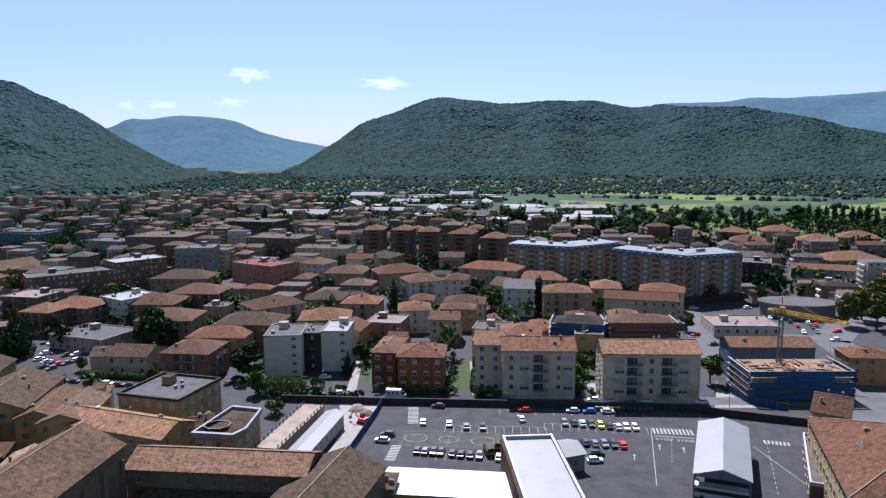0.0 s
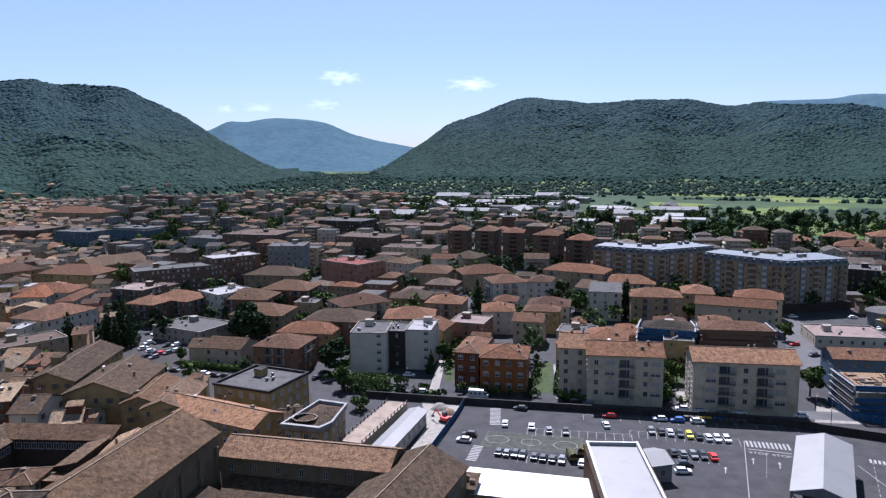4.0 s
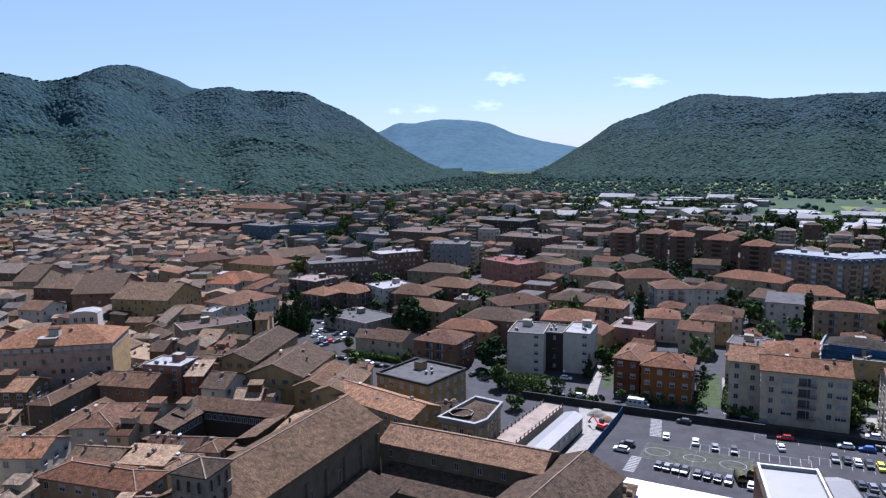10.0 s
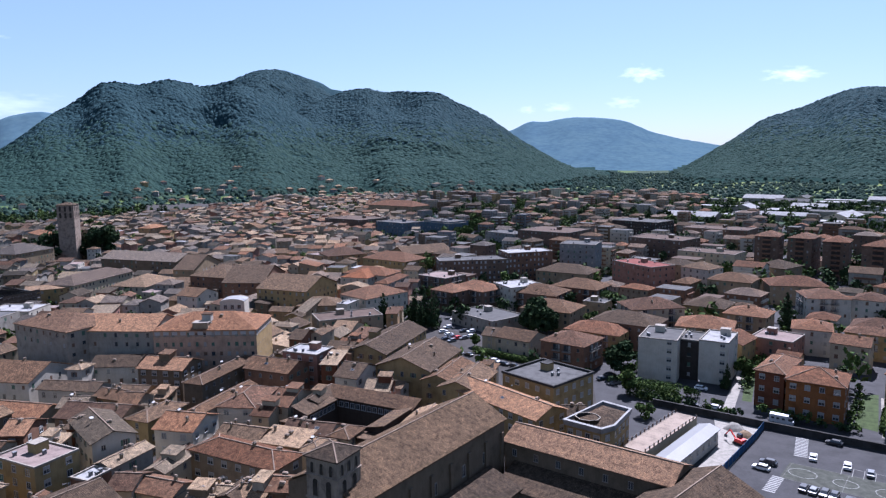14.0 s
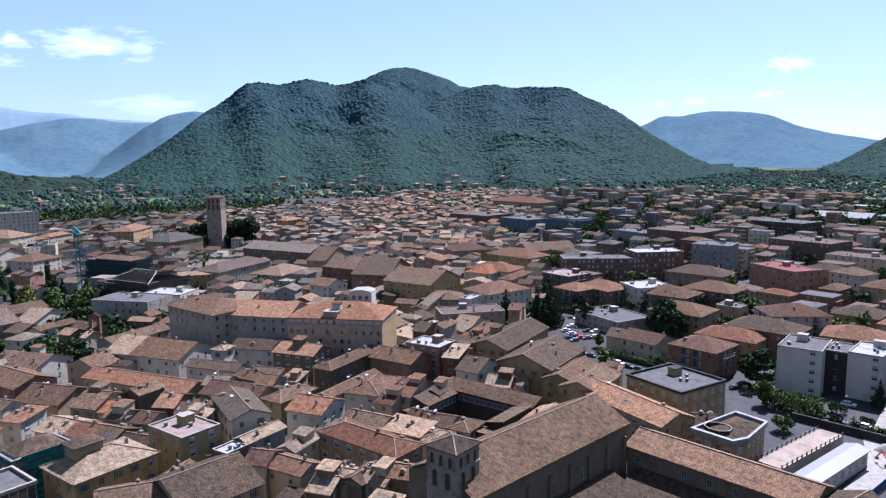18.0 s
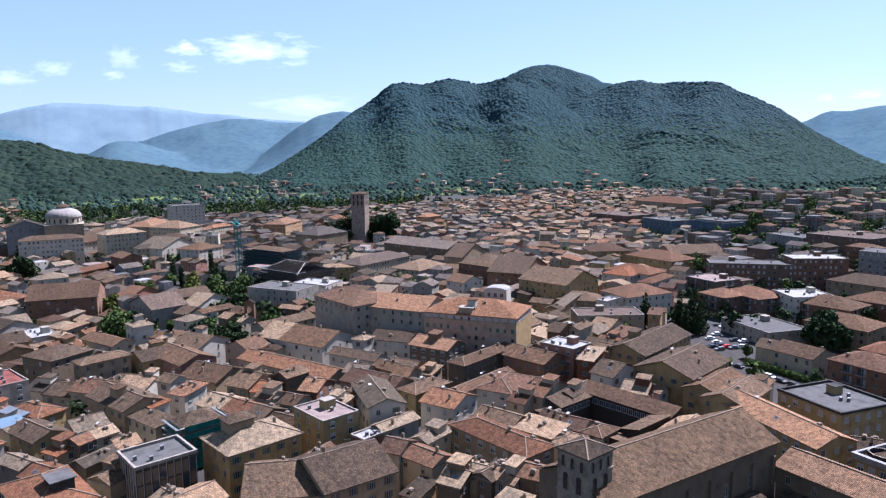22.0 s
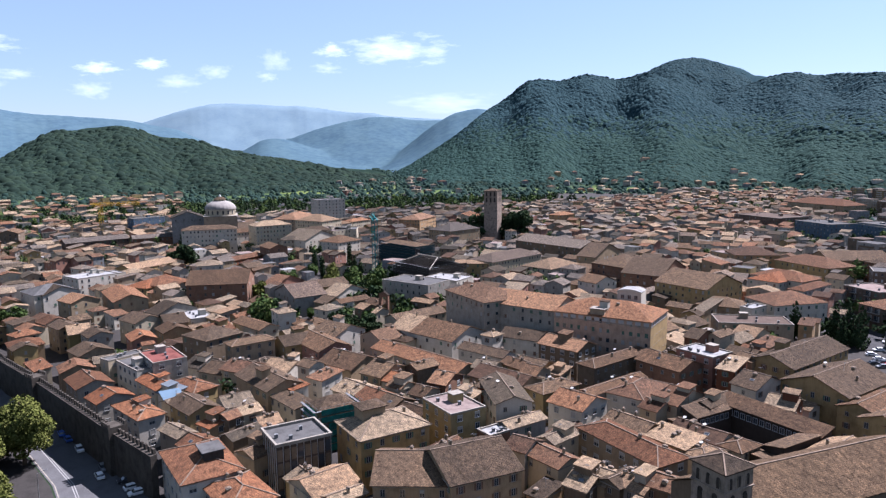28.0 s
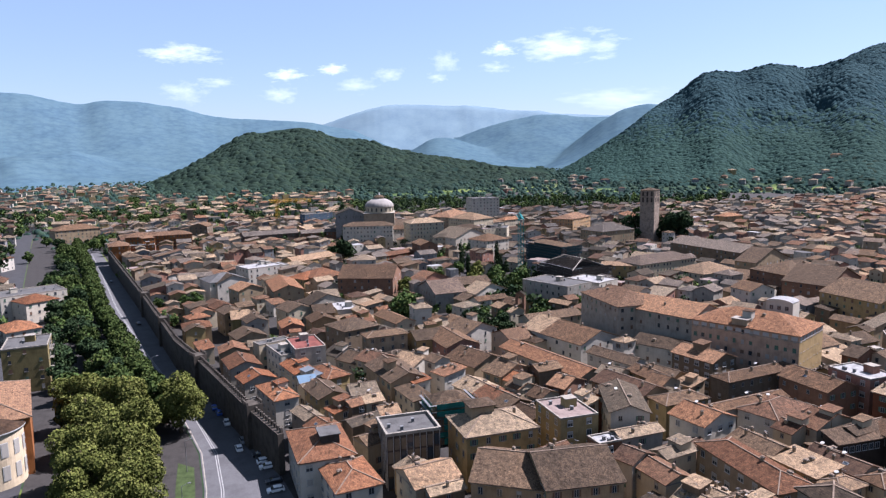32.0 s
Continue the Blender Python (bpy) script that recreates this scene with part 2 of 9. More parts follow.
leaves("leaf_haze_high", (0.0132, 0.0298, 0.0355), (0.0146, 0.0322, 0.0380), (0.0160, 0.0346, 0.0400), True)
leaves("leaf_avenue", (0.016, 0.028, 0.010), (0.030, 0.046, 0.014), (0.050, 0.066, 0.020))
# far trees, haze painted in as a paler bluish tone
leaves("leaf_haze_far", (0.014, 0.028, 0.025), (0.018, 0.034, 0.029), (0.026, 0.045, 0.032))


def plain_country():
    m, n, l, b = material("country", 0.95, 0.0, 0.1)
    p = place_of(n)
    v = n.new("ShaderNodeTexVoronoi")
    v.inputs["Scale"].default_value = 0.0085
    l.new(p, v.inputs["Vector"])
    sep = n.new("ShaderNodeSeparateColor")
    l.new(v.outputs["Color"], sep.inputs[0])
    c = ramp(n, l, sep.outputs[0], (0.0, (0.014, 0.027, 0.015)), (0.35, (0.022, 0.042, 0.018)), (0.6, (0.052, 0.080, 0.022)), (0.85, (0.085, 0.105, 0.026)), (1.0, (0.018, 0.032, 0.016)))
    c = blend(n, l, "MULTIPLY", 0.8, c, ramp(n, l, noise_node(n, l, p, 0.05, 6), (0.3, (0.55, 0.6, 0.6)), (0.7, (1.2, 1.15, 1.05))))
    l.new(c, b.inputs["Base Color"])


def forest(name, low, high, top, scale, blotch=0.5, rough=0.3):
    """Wooded slopes, bluer higher up with haze painted in; single crowns as fine grain."""
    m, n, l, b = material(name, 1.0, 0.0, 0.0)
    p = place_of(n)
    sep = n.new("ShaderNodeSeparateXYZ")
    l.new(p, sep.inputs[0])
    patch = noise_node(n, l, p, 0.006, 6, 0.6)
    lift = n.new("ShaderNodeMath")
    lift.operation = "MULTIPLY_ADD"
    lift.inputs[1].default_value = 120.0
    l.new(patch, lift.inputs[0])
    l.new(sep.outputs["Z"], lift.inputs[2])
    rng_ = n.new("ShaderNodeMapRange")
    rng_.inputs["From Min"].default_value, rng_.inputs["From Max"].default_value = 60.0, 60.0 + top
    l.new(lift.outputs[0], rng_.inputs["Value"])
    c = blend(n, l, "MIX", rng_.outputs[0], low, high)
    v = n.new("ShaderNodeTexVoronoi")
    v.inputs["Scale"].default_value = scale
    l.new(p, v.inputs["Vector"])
    # each crown paler in its middle, the gaps between painted darker
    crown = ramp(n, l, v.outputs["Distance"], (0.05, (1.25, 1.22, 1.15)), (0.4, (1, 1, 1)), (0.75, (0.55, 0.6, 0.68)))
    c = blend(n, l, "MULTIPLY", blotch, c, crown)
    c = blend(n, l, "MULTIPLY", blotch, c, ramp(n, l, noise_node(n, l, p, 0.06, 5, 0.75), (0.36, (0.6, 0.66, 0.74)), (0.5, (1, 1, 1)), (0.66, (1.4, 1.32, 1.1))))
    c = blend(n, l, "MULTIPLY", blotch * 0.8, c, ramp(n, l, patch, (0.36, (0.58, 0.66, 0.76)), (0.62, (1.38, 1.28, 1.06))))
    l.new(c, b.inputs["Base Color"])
    if rough:
        bump(n, l, b, noise_node(n, l, p, 0.016, 7, 0.66), rough, 26.0)


plain_country()
# farther woods painted bluer and paler, standing in for haze in the air
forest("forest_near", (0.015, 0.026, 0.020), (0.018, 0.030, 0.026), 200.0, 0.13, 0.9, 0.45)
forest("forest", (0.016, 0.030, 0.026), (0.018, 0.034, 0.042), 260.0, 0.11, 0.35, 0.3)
forest("forest_haze", (0.044, 0.076, 0.098), (0.049, 0.083, 0.108), 300.0, 0.03, 0.25, 0.0)
forest("range_haze", (0.092, 0.136, 0.168), (0.102, 0.146, 0.180), 500.0, 0.01, 0.15, 0.0)
surface("dome_shell", (0.27, 0.25, 0.23), 0.8, 0.1, 0.25, 0.6)

# ---- helpers for meshes ----


def mesh_from(name, verts, faces, mats, idx=None, uvs=None, smooth=False):
    me = bpy.data.meshes.new(name)
    me.from_pydata(verts, [], faces)
    for k in mats:
        me.materials.append(MATS[k])
    if idx is not None:
        me.polygons.foreach_set("material_index", np.asarray(idx, dtype=np.int32))
    if uvs is not None:
        me.uv_layers.new(name="UVMap").data.foreach_set("uv", np.asarray(uvs, dtype=np.float32).ravel())
    if smooth:
        me.polygons.foreach_set("use_smooth", np.ones(len(faces), dtype=bool))
    me.update()
    return me


class Shape:
    """Vertices and faces gathered piece by piece, with a material for each face."""

    def __init__(self):
        self.v, self.f, self.m, self.mats = [], [], [], []

    def mat(self, k):
        if k not in self.mats:
            self.mats.append(k)
        return self.mats.index(k)

    def poly(self, pts, mat):
        s = len(self.v)
        self.v += [tuple(p) for p in pts]
        self.f.append(tuple(range(s, s + len(pts))))
        self.m.append(self.mat(mat))

    def box(self, x0, x1, y0, y1, z0, z1, mat, top=1.0):
        s, k = len(self.v), self.mat(mat)
        cx, cy = (x0 + x1) / 2, (y0 + y1) / 2
        for z, q in ((z0, 1.0), (z1, top)):
            self.v += [(cx + (x - cx) * q, cy + (y - cy) * q, z) for x, y in ((x0, y0), (x1, y0), (x1, y1), (x0, y1))]
        for a in ((0, 3, 2, 1), (4, 5, 6, 7), (0, 1, 5, 4), (1, 2, 6, 5), (2, 3, 7, 6), (3, 0, 4, 7)):
            self.f.append(tuple(s + i for i in a))
            self.m.append(k)

    def bar(self, a, b, r, mat):
        a, b = Vector(a), Vector(b)
        d = (b - a).normalized()
        u = d.orthogonal().normalized() * r
        w = d.cross(u)
        s, k = len(self.v), self.mat(mat)
        for q in (a, b):
            self.v += [tuple(q + u), tuple(q + w), tuple(q - u), tuple(q - w)]
        for i in range(4):
            j = (i + 1) % 4
            self.f.append((s + i, s + j, s + 4 + j, s + 4 + i))
            self.m.append(k)

    def tube(self, cx, cy, z0, z1, r0, r1, mat, n=12, cap=True):
        s, k = len(self.v), self.mat(mat)
        for z, r in ((z0, r0), (z1, r1)):
            self.v += [(cx + r * math.cos(2 * math.pi * i / n), cy + r * math.sin(2 * math.pi * i / n), z) for i in range(n)]
        for i in range(n):
            j = (i + 1) % n
            self.f.append((s + i, s + j, s + n + j, s + n + i))
            self.m.append(k)
        if cap:
            self.f.append(tuple(s + n + i for i in range(n)))
            self.m.append(k)

    def prism(self, pts, z0, z1, mat, side=None):
        n = len(pts)
        self.poly([(x, y, z1) for x, y in pts], mat)
        for i in range(n):
            a, b = pts[i], pts[(i + 1) % n]
            self.poly([(*a, z0), (*b, z0), (*b, z1), (*a, z1)], side or mat)

    def mesh(self, name, smooth=False):
        return mesh_from(name, self.v, self.f, self.mats, self.m, smooth=smooth)


def part(name, shape, parent=None, label="", m=None):
    """One mesh object from a Shape or a mesh, under parent."""
    ob = new(name, shape if isinstance(shape, bpy.types.Mesh) else shape.mesh(name))
    ob.parent = parent
    if m is not None:
        ob.matrix_basis = m
    return tagged(ob, label)


def thing(name, m, label, category, group="", kind=""):
    ob = new(name)
    ob.empty_display_size = 0.5
    ob.matrix_basis = m
    return tagged(ob, label, category, group, kind)


TAKEN = collections.defaultdict(list)      # oriented footprints that fillers keep off


def corners(x, y, w, d, rot, grow=0.0):
    c, s = math.cos(radians(rot)), math.sin(radians(rot))
    return [(x + c * a - s * b, y + s * a + c * b) for a, b in ((-w / 2 - grow, -d / 2 - grow), (w / 2 + grow, -d / 2 - grow), (w / 2 + grow, d / 2 + grow), (-w / 2 - grow, d / 2 + grow))]


def take(x, y, w, d, rot):
    r = math.hypot(w, d) / 2
    rec = (x, y, r, corners(x, y, w, d, rot))
    for i in range(int((x - r) // 50), int((x + r) // 50) + 1):
        for j in range(int((y - r) // 50), int((y + r) // 50) + 1):
            TAKEN[i, j].append(rec)


def clash(pa, pb):
    for poly in (pa, pb):
        for i in range(len(poly)):
            ax, ay = poly[i][1] - poly[i - 1][1], poly[i - 1][0] - poly[i][0]
            a = [ax * q[0] + ay * q[1] for q in pa]
            b = [ax * q[0] + ay * q[1] for q in pb]
            if max(a) < min(b) or max(b) < min(a):
                return False
    return True


def is_free(x, y, w, d, rot, grow=0.3):
    me, r = corners(x, y, w, d, rot, grow), math.hypot(w, d) / 2 + grow
    for tx, ty, tr, poly in {id(q): q for i in range(int((x - r) // 50), int((x + r) // 50) + 1) for j in range(int((y - r) // 50), int((y + r) // 50) + 1) for q in TAKEN[i, j]}.values():
        if (tx - x) ** 2 + (ty - y) ** 2 < (tr + r) ** 2 and clash(me, poly):
            return False
    return True

# ---- terrain ----
# each ridge: distance of its foot, of its crest, and its skyline as heading (degrees left) and height (degrees)
RIDGES = (
    (1850, 2700, ((-45, -1.3), (-36, 0.1), (-32.2, 1.1), (-26.3, 2.45), (-23.6, 3.05), (-18.5, 3.3), (-16.4, 3.65), (-14.2, 3.85), (-11.6, 4.0), (-9.9, 3.95), (-6.7, 3.85), (-4.5, 3.8), (-2.2, 4.0), (-0.4, 4.4), (1.9, 4.15), (4.2, 3.45), (6.5, 2.35), (8.3, 1.1), (10.2, -0.1), (12, -1.2), (12.8, -1.6))),
    (1480, 2450, ((17, -1.6), (19.8, -1.3), (21.2, -0.65), (24, 0.87), (25.8, 2.3), (28.4, 3.7), (31, 4.9), (33, 4.95), (35.2, 5.45), (37, 5.73), (38.7, 5.5), (40.4, 4.8), (42, 3.9), (45, 2.0), (48, -0.6))),
    (1950, 2980, ((33, 3.0), (36, 5.0), (38.3, 5.7), (40, 6.0), (41.6, 6.5), (43.5, 6.85), (44.9, 6.65), (47.2, 5.9), (50, 5.0), (55, 3.0))),
    (1480, 2350, ((35, -1.6), (38, 0.6), (41, 2.6), (43.5, 4.1), (45.4, 5.1), (47.2, 5.9), (49.9, 6.05), (51.8, 6.07), (53.6, 5.78), (55.3, 5.97), (56.8, 5.6), (58, 4.5), (59, 3.8), (60, 3.1), (61.7, 1.65), (63.4, 0.6), (65.2, -0.5), (67, -1.6))),
    (1420, 2050, ((68, -1.8), (70.7, -1.45), (73.9, -0.7), (78, -0.16), (80.8, 0.5), (83, 1.3), (85.3, 1.56), (87, 2.05), (88.4, 2.42), (89.7, 2.4), (92.7, 1.66), (95, 0.17), (97, -0.87), (99, -1.7))),
    (2500, 3300, ((58, 3.0), (59.8, 3.53), (60.7, 3.57), (62.5, 3.2), (64.2, 2.2), (66, 0.8), (68.2, -0.9), (69, -1.6))),
    (3000, 4000, ((60, 2.0), (63.7, 2.75), (65, 2.68), (67, 2.95), (69.2, 2.95), (71.3, 2.6), (73.4, 1.98), (75.8, 1.15), (79, 0.2), (84, -0.9))),
    (2700, 3500, ((69.3, -0.65), (71.6, -0.05), (73.9, 0.54), (76.1, 1.27), (77.5, 1.34), (79.8, 0.0), (82, -0.9))),
    (3000, 4200, ((7, 0.2), (9.4, 0.6), (12.5, 1.2), (14.4, 1.75), (16.2, 2.6), (17.6, 2.85), (18.5, 2.95), (20.6, 3.0), (22.7, 2.65), (23.8, 2.8), (25.3, 2.0), (30, 1.0))),
    (4000, 4700, ((62, 2.6), (67.7, 2.98), (69, 3.28), (73, 3.6), (75, 3.85), (78, 3.9), (81.1, 3.95), (83, 3.54), (86, 2.6), (90, 1.5), (97, -1.3))),
    (2700, 3750, ((77, -1.3), (84, 2.0), (87, 2.7), (89.7, 2.9), (93, 2.96), (95.2, 3.3), (96.8, 3.73), (99.9, 4.2), (102.5, 4.27), (103.7, 4.08), (105, 4.33), (106.8, 4.7), (109, 4.83), (125, 4.0))),
    (3300, 4450, ((-60, 3.5), (-38, 4.1), (-32, 3.95), (-29, 3.8), (-26, 3.75), (-23.6, 3.86), (-21.7, 3.6), (-17.6, 3.65), (-12, 2.6), (-5, 1.0))),
    (2100, 2650, ((98, -1.0), (101, -0.14), (102.8, 0.44), (104.6, 0.72), (107.1, 0.51), (109.2, 0.16), (114, -0.9))),
)
COVER = (1, 1, 1, 1, 4, 2, 2, 2, 2, 3, 2, 2, 2)        # wood colour on each ridge: 2 and 3 with most painted haze
LATTICE = np.random.default_rng(3).random((64, 64))


def lumps(u, v):
    """Smooth noise from 0 to 1 on a lattice of unit steps."""
    iu, iv = np.floor(u).astype(int), np.floor(v).astype(int)
    fu, fv = u - iu, v - iv
    fu, fv = fu * fu * (3 - 2 * fu), fv * fv * (3 - 2 * fv)
    q = lambda a, b: LATTICE[(iu + a) % 64, (iv + b) % 64]
    return (q(0, 0) * (1 - fu) + q(1, 0) * fu) * (1 - fv) + (q(0, 1) * (1 - fu) + q(1, 1) * fu) * fv


def spurs(x, y, seed):
    """Soft ridges and gullies on the slopes: 0 in a gully, 1 on a spur."""
    u, v = x / 620.0 + seed * 3.7, y / 620.0 + seed * 1.9
    u, v = u + 0.5 * lumps(u * 1.7 + 9, v * 1.7), v + 0.5 * lumps(u * 1.7, v * 1.7 + 4)
    out = 0.0
    for k, a in ((1.0, 0.50), (2.1, 0.27), (4.3, 0.15), (9.0, 0.08)):
        q = 2 * lumps(u * k + 11 * k, v * k + 3 * k) - 1
        out = out + a * (1 - np.sqrt(q * q + 0.02))
    return out


def wavy(a, r, seed):
    return np.sin(a * 0.33 + seed) * 0.5 + np.sin(a * 0.71 + seed * 2 + r * 0.0021) * 0.3 + np.sin(a * 1.3 + seed * 3 - r * 0.0037) * 0.2


def relief(az, r, which=False):
    """Height of the land at a heading (degrees left of +y) and a distance, or the ridge that it belongs to."""
    az, r = np.broadcast_arrays(np.asarray(az, float), np.asarray(r, float))
    z = np.zeros(az.shape)
    owner = np.zeros(z.shape, int)
    for i, (foot, crest, line) in enumerate(RIDGES):
        pa, pe = np.array([line[0][0] - 4] + [q[0] for q in line] + [line[-1][0] + 4]), np.array([-3.5] + [q[1] for q in line] + [-3.5])
        el = sum(np.interp(az + q * 0.45, pa, pe, left=-9, right=-9) for q in (-1, -0.5, 0, 0.5, 1)) / 5
        el = el + (0.05 if crest < 3000 else 0.03) * (lumps(az * 3.1, az * 0 + i) + 0.5 * lumps(az * 8.3, az * 0 + i + 0.5) - 0.75) * (el > 0)
        top = np.maximum(0, 80 + crest * np.tan(np.radians(el)))
        s = np.clip((r - foot - (110 if crest < 3000 else 25) * wavy(az, r, i)) / (crest - foot), 0, 1)
        s = s ** 1.15
        x, y = -np.sin(np.radians(az)) * r, np.cos(np.radians(az)) * r
        deep = (0.76 if crest < 3000 else 0.16) * np.sin(s * np.pi)
        s = s * (1 - deep * (0.62 - spurs(x, y, i)))
        fall = np.clip((r - crest) / 900, 0, 1)
        here = top * np.clip(s, 0, 1) * (1 - 0.45 * fall)
        owner = np.where(here > z, i, owner)
        z = np.maximum(z, here)
    return owner if which else z


def rolling(x, y):
    """Small swells of the slopes."""
    return 1.5 * np.sin(x * 0.043 + 1.3 * np.sin(y * 0.021)) * np.sin(y * 0.037 + 1.1 * np.sin(x * 0.017))


def make_ground():
    az = np.concatenate([np.arange(-48, 122, 0.16), np.arange(122, 312, 5.0)])
    r = np.concatenate([[3, 40, 100, 200, 350, 500, 700, 850], np.arange(960, 2900, 15), np.arange(2900, 4900, 60)])
    A, Rr = np.meshgrid(az, r, indexing="ij")
    z = relief(A, Rr)
    far = Rr > 1000
    x, y = -np.sin(np.radians(A)) * Rr, np.cos(np.radians(A)) * Rr
    z = z + np.where(far & (z > 8) & (Rr < 2800), rolling(x, y), 0)
    v = np.stack([x, y, z - 0.06], -1).reshape(-1, 3)
    na, nr = len(az), len(r)
    ia, ir = np.meshgrid(np.arange(na), np.arange(nr - 1), indexing="ij")
    ja = (ia + 1) % na
    f = np.stack([ia * nr + ir, ia * nr + ir + 1, ja * nr + ir + 1, ja * nr + ir], -1).reshape(-1, 4)
    fz, fr = z[ia, ir].ravel(), Rr[ia, ir].ravel()
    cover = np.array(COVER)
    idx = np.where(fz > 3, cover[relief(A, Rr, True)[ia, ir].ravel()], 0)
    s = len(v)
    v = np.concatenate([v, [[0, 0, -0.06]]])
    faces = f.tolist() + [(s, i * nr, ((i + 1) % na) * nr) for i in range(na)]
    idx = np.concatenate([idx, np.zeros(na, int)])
    me = mesh_from("ground", v.tolist(), faces, ("country", "forest", "forest_haze", "range_haze", "forest_near"), idx, smooth=True)
    tagged(new("ground", me), "green valley floor with fields and wooded hills", "ground", kind="structure")


make_ground()


def sheet(name, pts, z, mat, label, category):
    from mathutils.geometry import tessellate_polygon
    tri = tessellate_polygon([[Vector((x, y, 0)) for x, y in pts]])
    me = mesh_from(name, [(x, y, z) for x, y in pts], [tuple(q) for q in tri], (mat,))
    bm = bmesh.new()
    bm.from_mesh(me)
    bmesh.ops.recalc_face_normals(bm, faces=bm.faces)
    bm.to_mesh(me)
    bm.free()
    return tagged(new(name, me), label, category, kind="structure")


def polar(az, r):
    return (-math.sin(radians(az)) * r, math.cos(radians(az)) * r)


# paved ground of the town, old quarter and new quarter
sheet("pavement_old_town", [(40, 30), (-20, 90), (-83, 245), (-200, 287), (-440, 747), polar(45, 1400), polar(70, 1400), polar(84, 1300), (-760, -178), (-576, -122), (-476, -91.5), (-373, -60), (-273, -30.5), (-244, -20), (-189, -1), (-160, 4), (-80, -20)], 0.02, "paving", "worn grey stone paving of the old quarter's lanes", "pavement")
sheet("pavement_new_town", [(-20, 90), (160, 80), (225, 265), (306, 560), (230, 700), polar(0, 800), polar(25, 1300), polar(36, 1350), polar(45, 1400), (-440, 747), (-200, 287), (-83, 245)], 0.012, "asphalt", "grey asphalt streets between apartment houses", "pavement")

surface("path_pale", (0.24, 0.225, 0.20), 0.95, 0.15, 0.3, 1.5)
surface("lawn_green", (0.042, 0.062, 0.022), 0.95, 0.3, 0.4, 1.5)
for pts in ([(-33.1, 224), (-29.8, 224), (-33.6, 303), (-36.1, 303)], [(9.4, 222.6), (12.2, 222.6), (12.5, 260), (9.9, 260)], [(47.6, 220), (52.5, 219), (54.9, 233), (49.7, 233)], [(92.2, 228), (98.7, 208.5), (84.7, 208.9), (96, 236)]):
    sheet("garden_path", pts, 0.03, "path_pale", "pale paved path between the apartment blocks", "path")
for pts in ([(2.5, 229), (8.6, 227), (9.3, 263), (5.1, 261)], [(-60, 222), (-48, 221), (-47, 226), (-60, 228)], [(-29, 236), (-26, 236), (-28, 262), (-31, 262)], [(44, 240), (54, 238), (55, 254), (45, 256)]):
    sheet("garden_lawn", pts, 0.034, "lawn_green", "green lawn beside the apartment blocks", "lawn")

# ---- clouds ----


def cloud_material(name, thick):
    m = bpy.data.materials.new(name)
    m.use_nodes = True
    n, l = m.node_tree.nodes, m.node_tree.links
    n.remove(n["Principled BSDF"])
    uv = n.new("ShaderNodeUVMap").outputs[0]
    o = n.new("ShaderNodeObjectInfo")
    add = n.new("ShaderNodeVectorMath")
    l.new(uv, add.inputs[0])
    mul = n.new("ShaderNodeVectorMath")
    mul.operation = "SCALE"
    l.new(o.outputs["Location"], mul.inputs[0])
    mul.inputs["Scale"].default_value = 0.013
    l.new(mul.outputs[0], add.inputs[1])
    f = noise_node(n, l, add.outputs[0], 2.4, 7, 0.62)
    ln = n.new("ShaderNodeVectorMath")
    ln.operation = "LENGTH"
    l.new(uv, ln.inputs[0])
    k = n.new("ShaderNodeMath")
    k.operation = "MULTIPLY_ADD"
    l.new(ln.outputs["Value"], k.inputs[0])
    k.inputs[1].default_value = -0.52
    l.new(f, k.inputs[2])
    a = ramp(n, l, k.outputs[0], (0.12, (0, 0, 0)), (0.56, (thick, thick, thick)))
    em, tr, mix = n.new("ShaderNodeEmission"), n.new("ShaderNodeBsdfTransparent"), n.new("ShaderNodeMixShader")
    em.inputs[0].default_value = (0.93, 0.96, 1.0, 1)
    em.inputs[1].default_value = 0.62
    l.new(a, mix.inputs[0])
    l.new(tr.outputs[0], mix.inputs[1])
    l.new(em.outputs[0], mix.inputs[2])
    l.new(mix.outputs[0], n["Material Output"].inputs[0])
    MATS[name] = m


cloud_material("cloud", 0.45)
cloud_material("cloud_thin", 0.22)


def cloud(az, el, wide, tall, mat):
    """A small fair-weather cloud far off; all in degrees."""
    D = 4750.0
    w, h = D * math.tan(radians(wide / 2)), D * math.tan(radians(tall / 2))
    me = mesh_from("cloud", [(-w, 0, -h), (w, 0, -h), (w, 0, h), (-w, 0, h)], [(0, 1, 2, 3)], (mat,), uvs=[(-1, -1), (1, -1), (1, 1), (-1, 1)])
    ob = new("cloud", me)
    x, y = polar(az, D)
    ob.matrix_basis = pose(x, y, 80 + D * math.tan(radians(el)), 0, 0, az)
    ob.visible_shadow = False
    tagged(ob, "small white fair-weather cloud above the hills", "cloud", "clouds")


cloud(15.1, 6.1, 4.2, 1.7, "cloud")
cloud(4.6, 5.5, 5.1, 1.5, "cloud")
cloud(21.5, 3.7, 3.3, 1.1, "cloud_thin")
cloud(16.5, 4.0, 3.7, 1.2, "cloud_thin")
cloud(24.0, 3.6, 1.9, 0.9, "cloud_thin")
cloud(66.7, 8.0, 10.7, 3.3, "cloud")
cloud(72.0, 8.0, 3.7, 1.7, "cloud")
cloud(72.4, 6.7, 3.3, 1.2, "cloud_thin")
cloud(77.1, 6.0, 2.3, 1.1, "cloud_thin")
cloud(81.0, 6.3, 3.3, 1.7, "cloud_thin")
cloud(83.5, 5.5, 5.1, 1.7, "cloud_thin")
cloud(85.4, 6.8, 3.3, 1.1, "cloud_thin")
cloud(63.1, 4.0, 12.1, 2.3, "cloud_thin")
cloud(96.7, 7.7, 7.4, 2.2, "cloud")
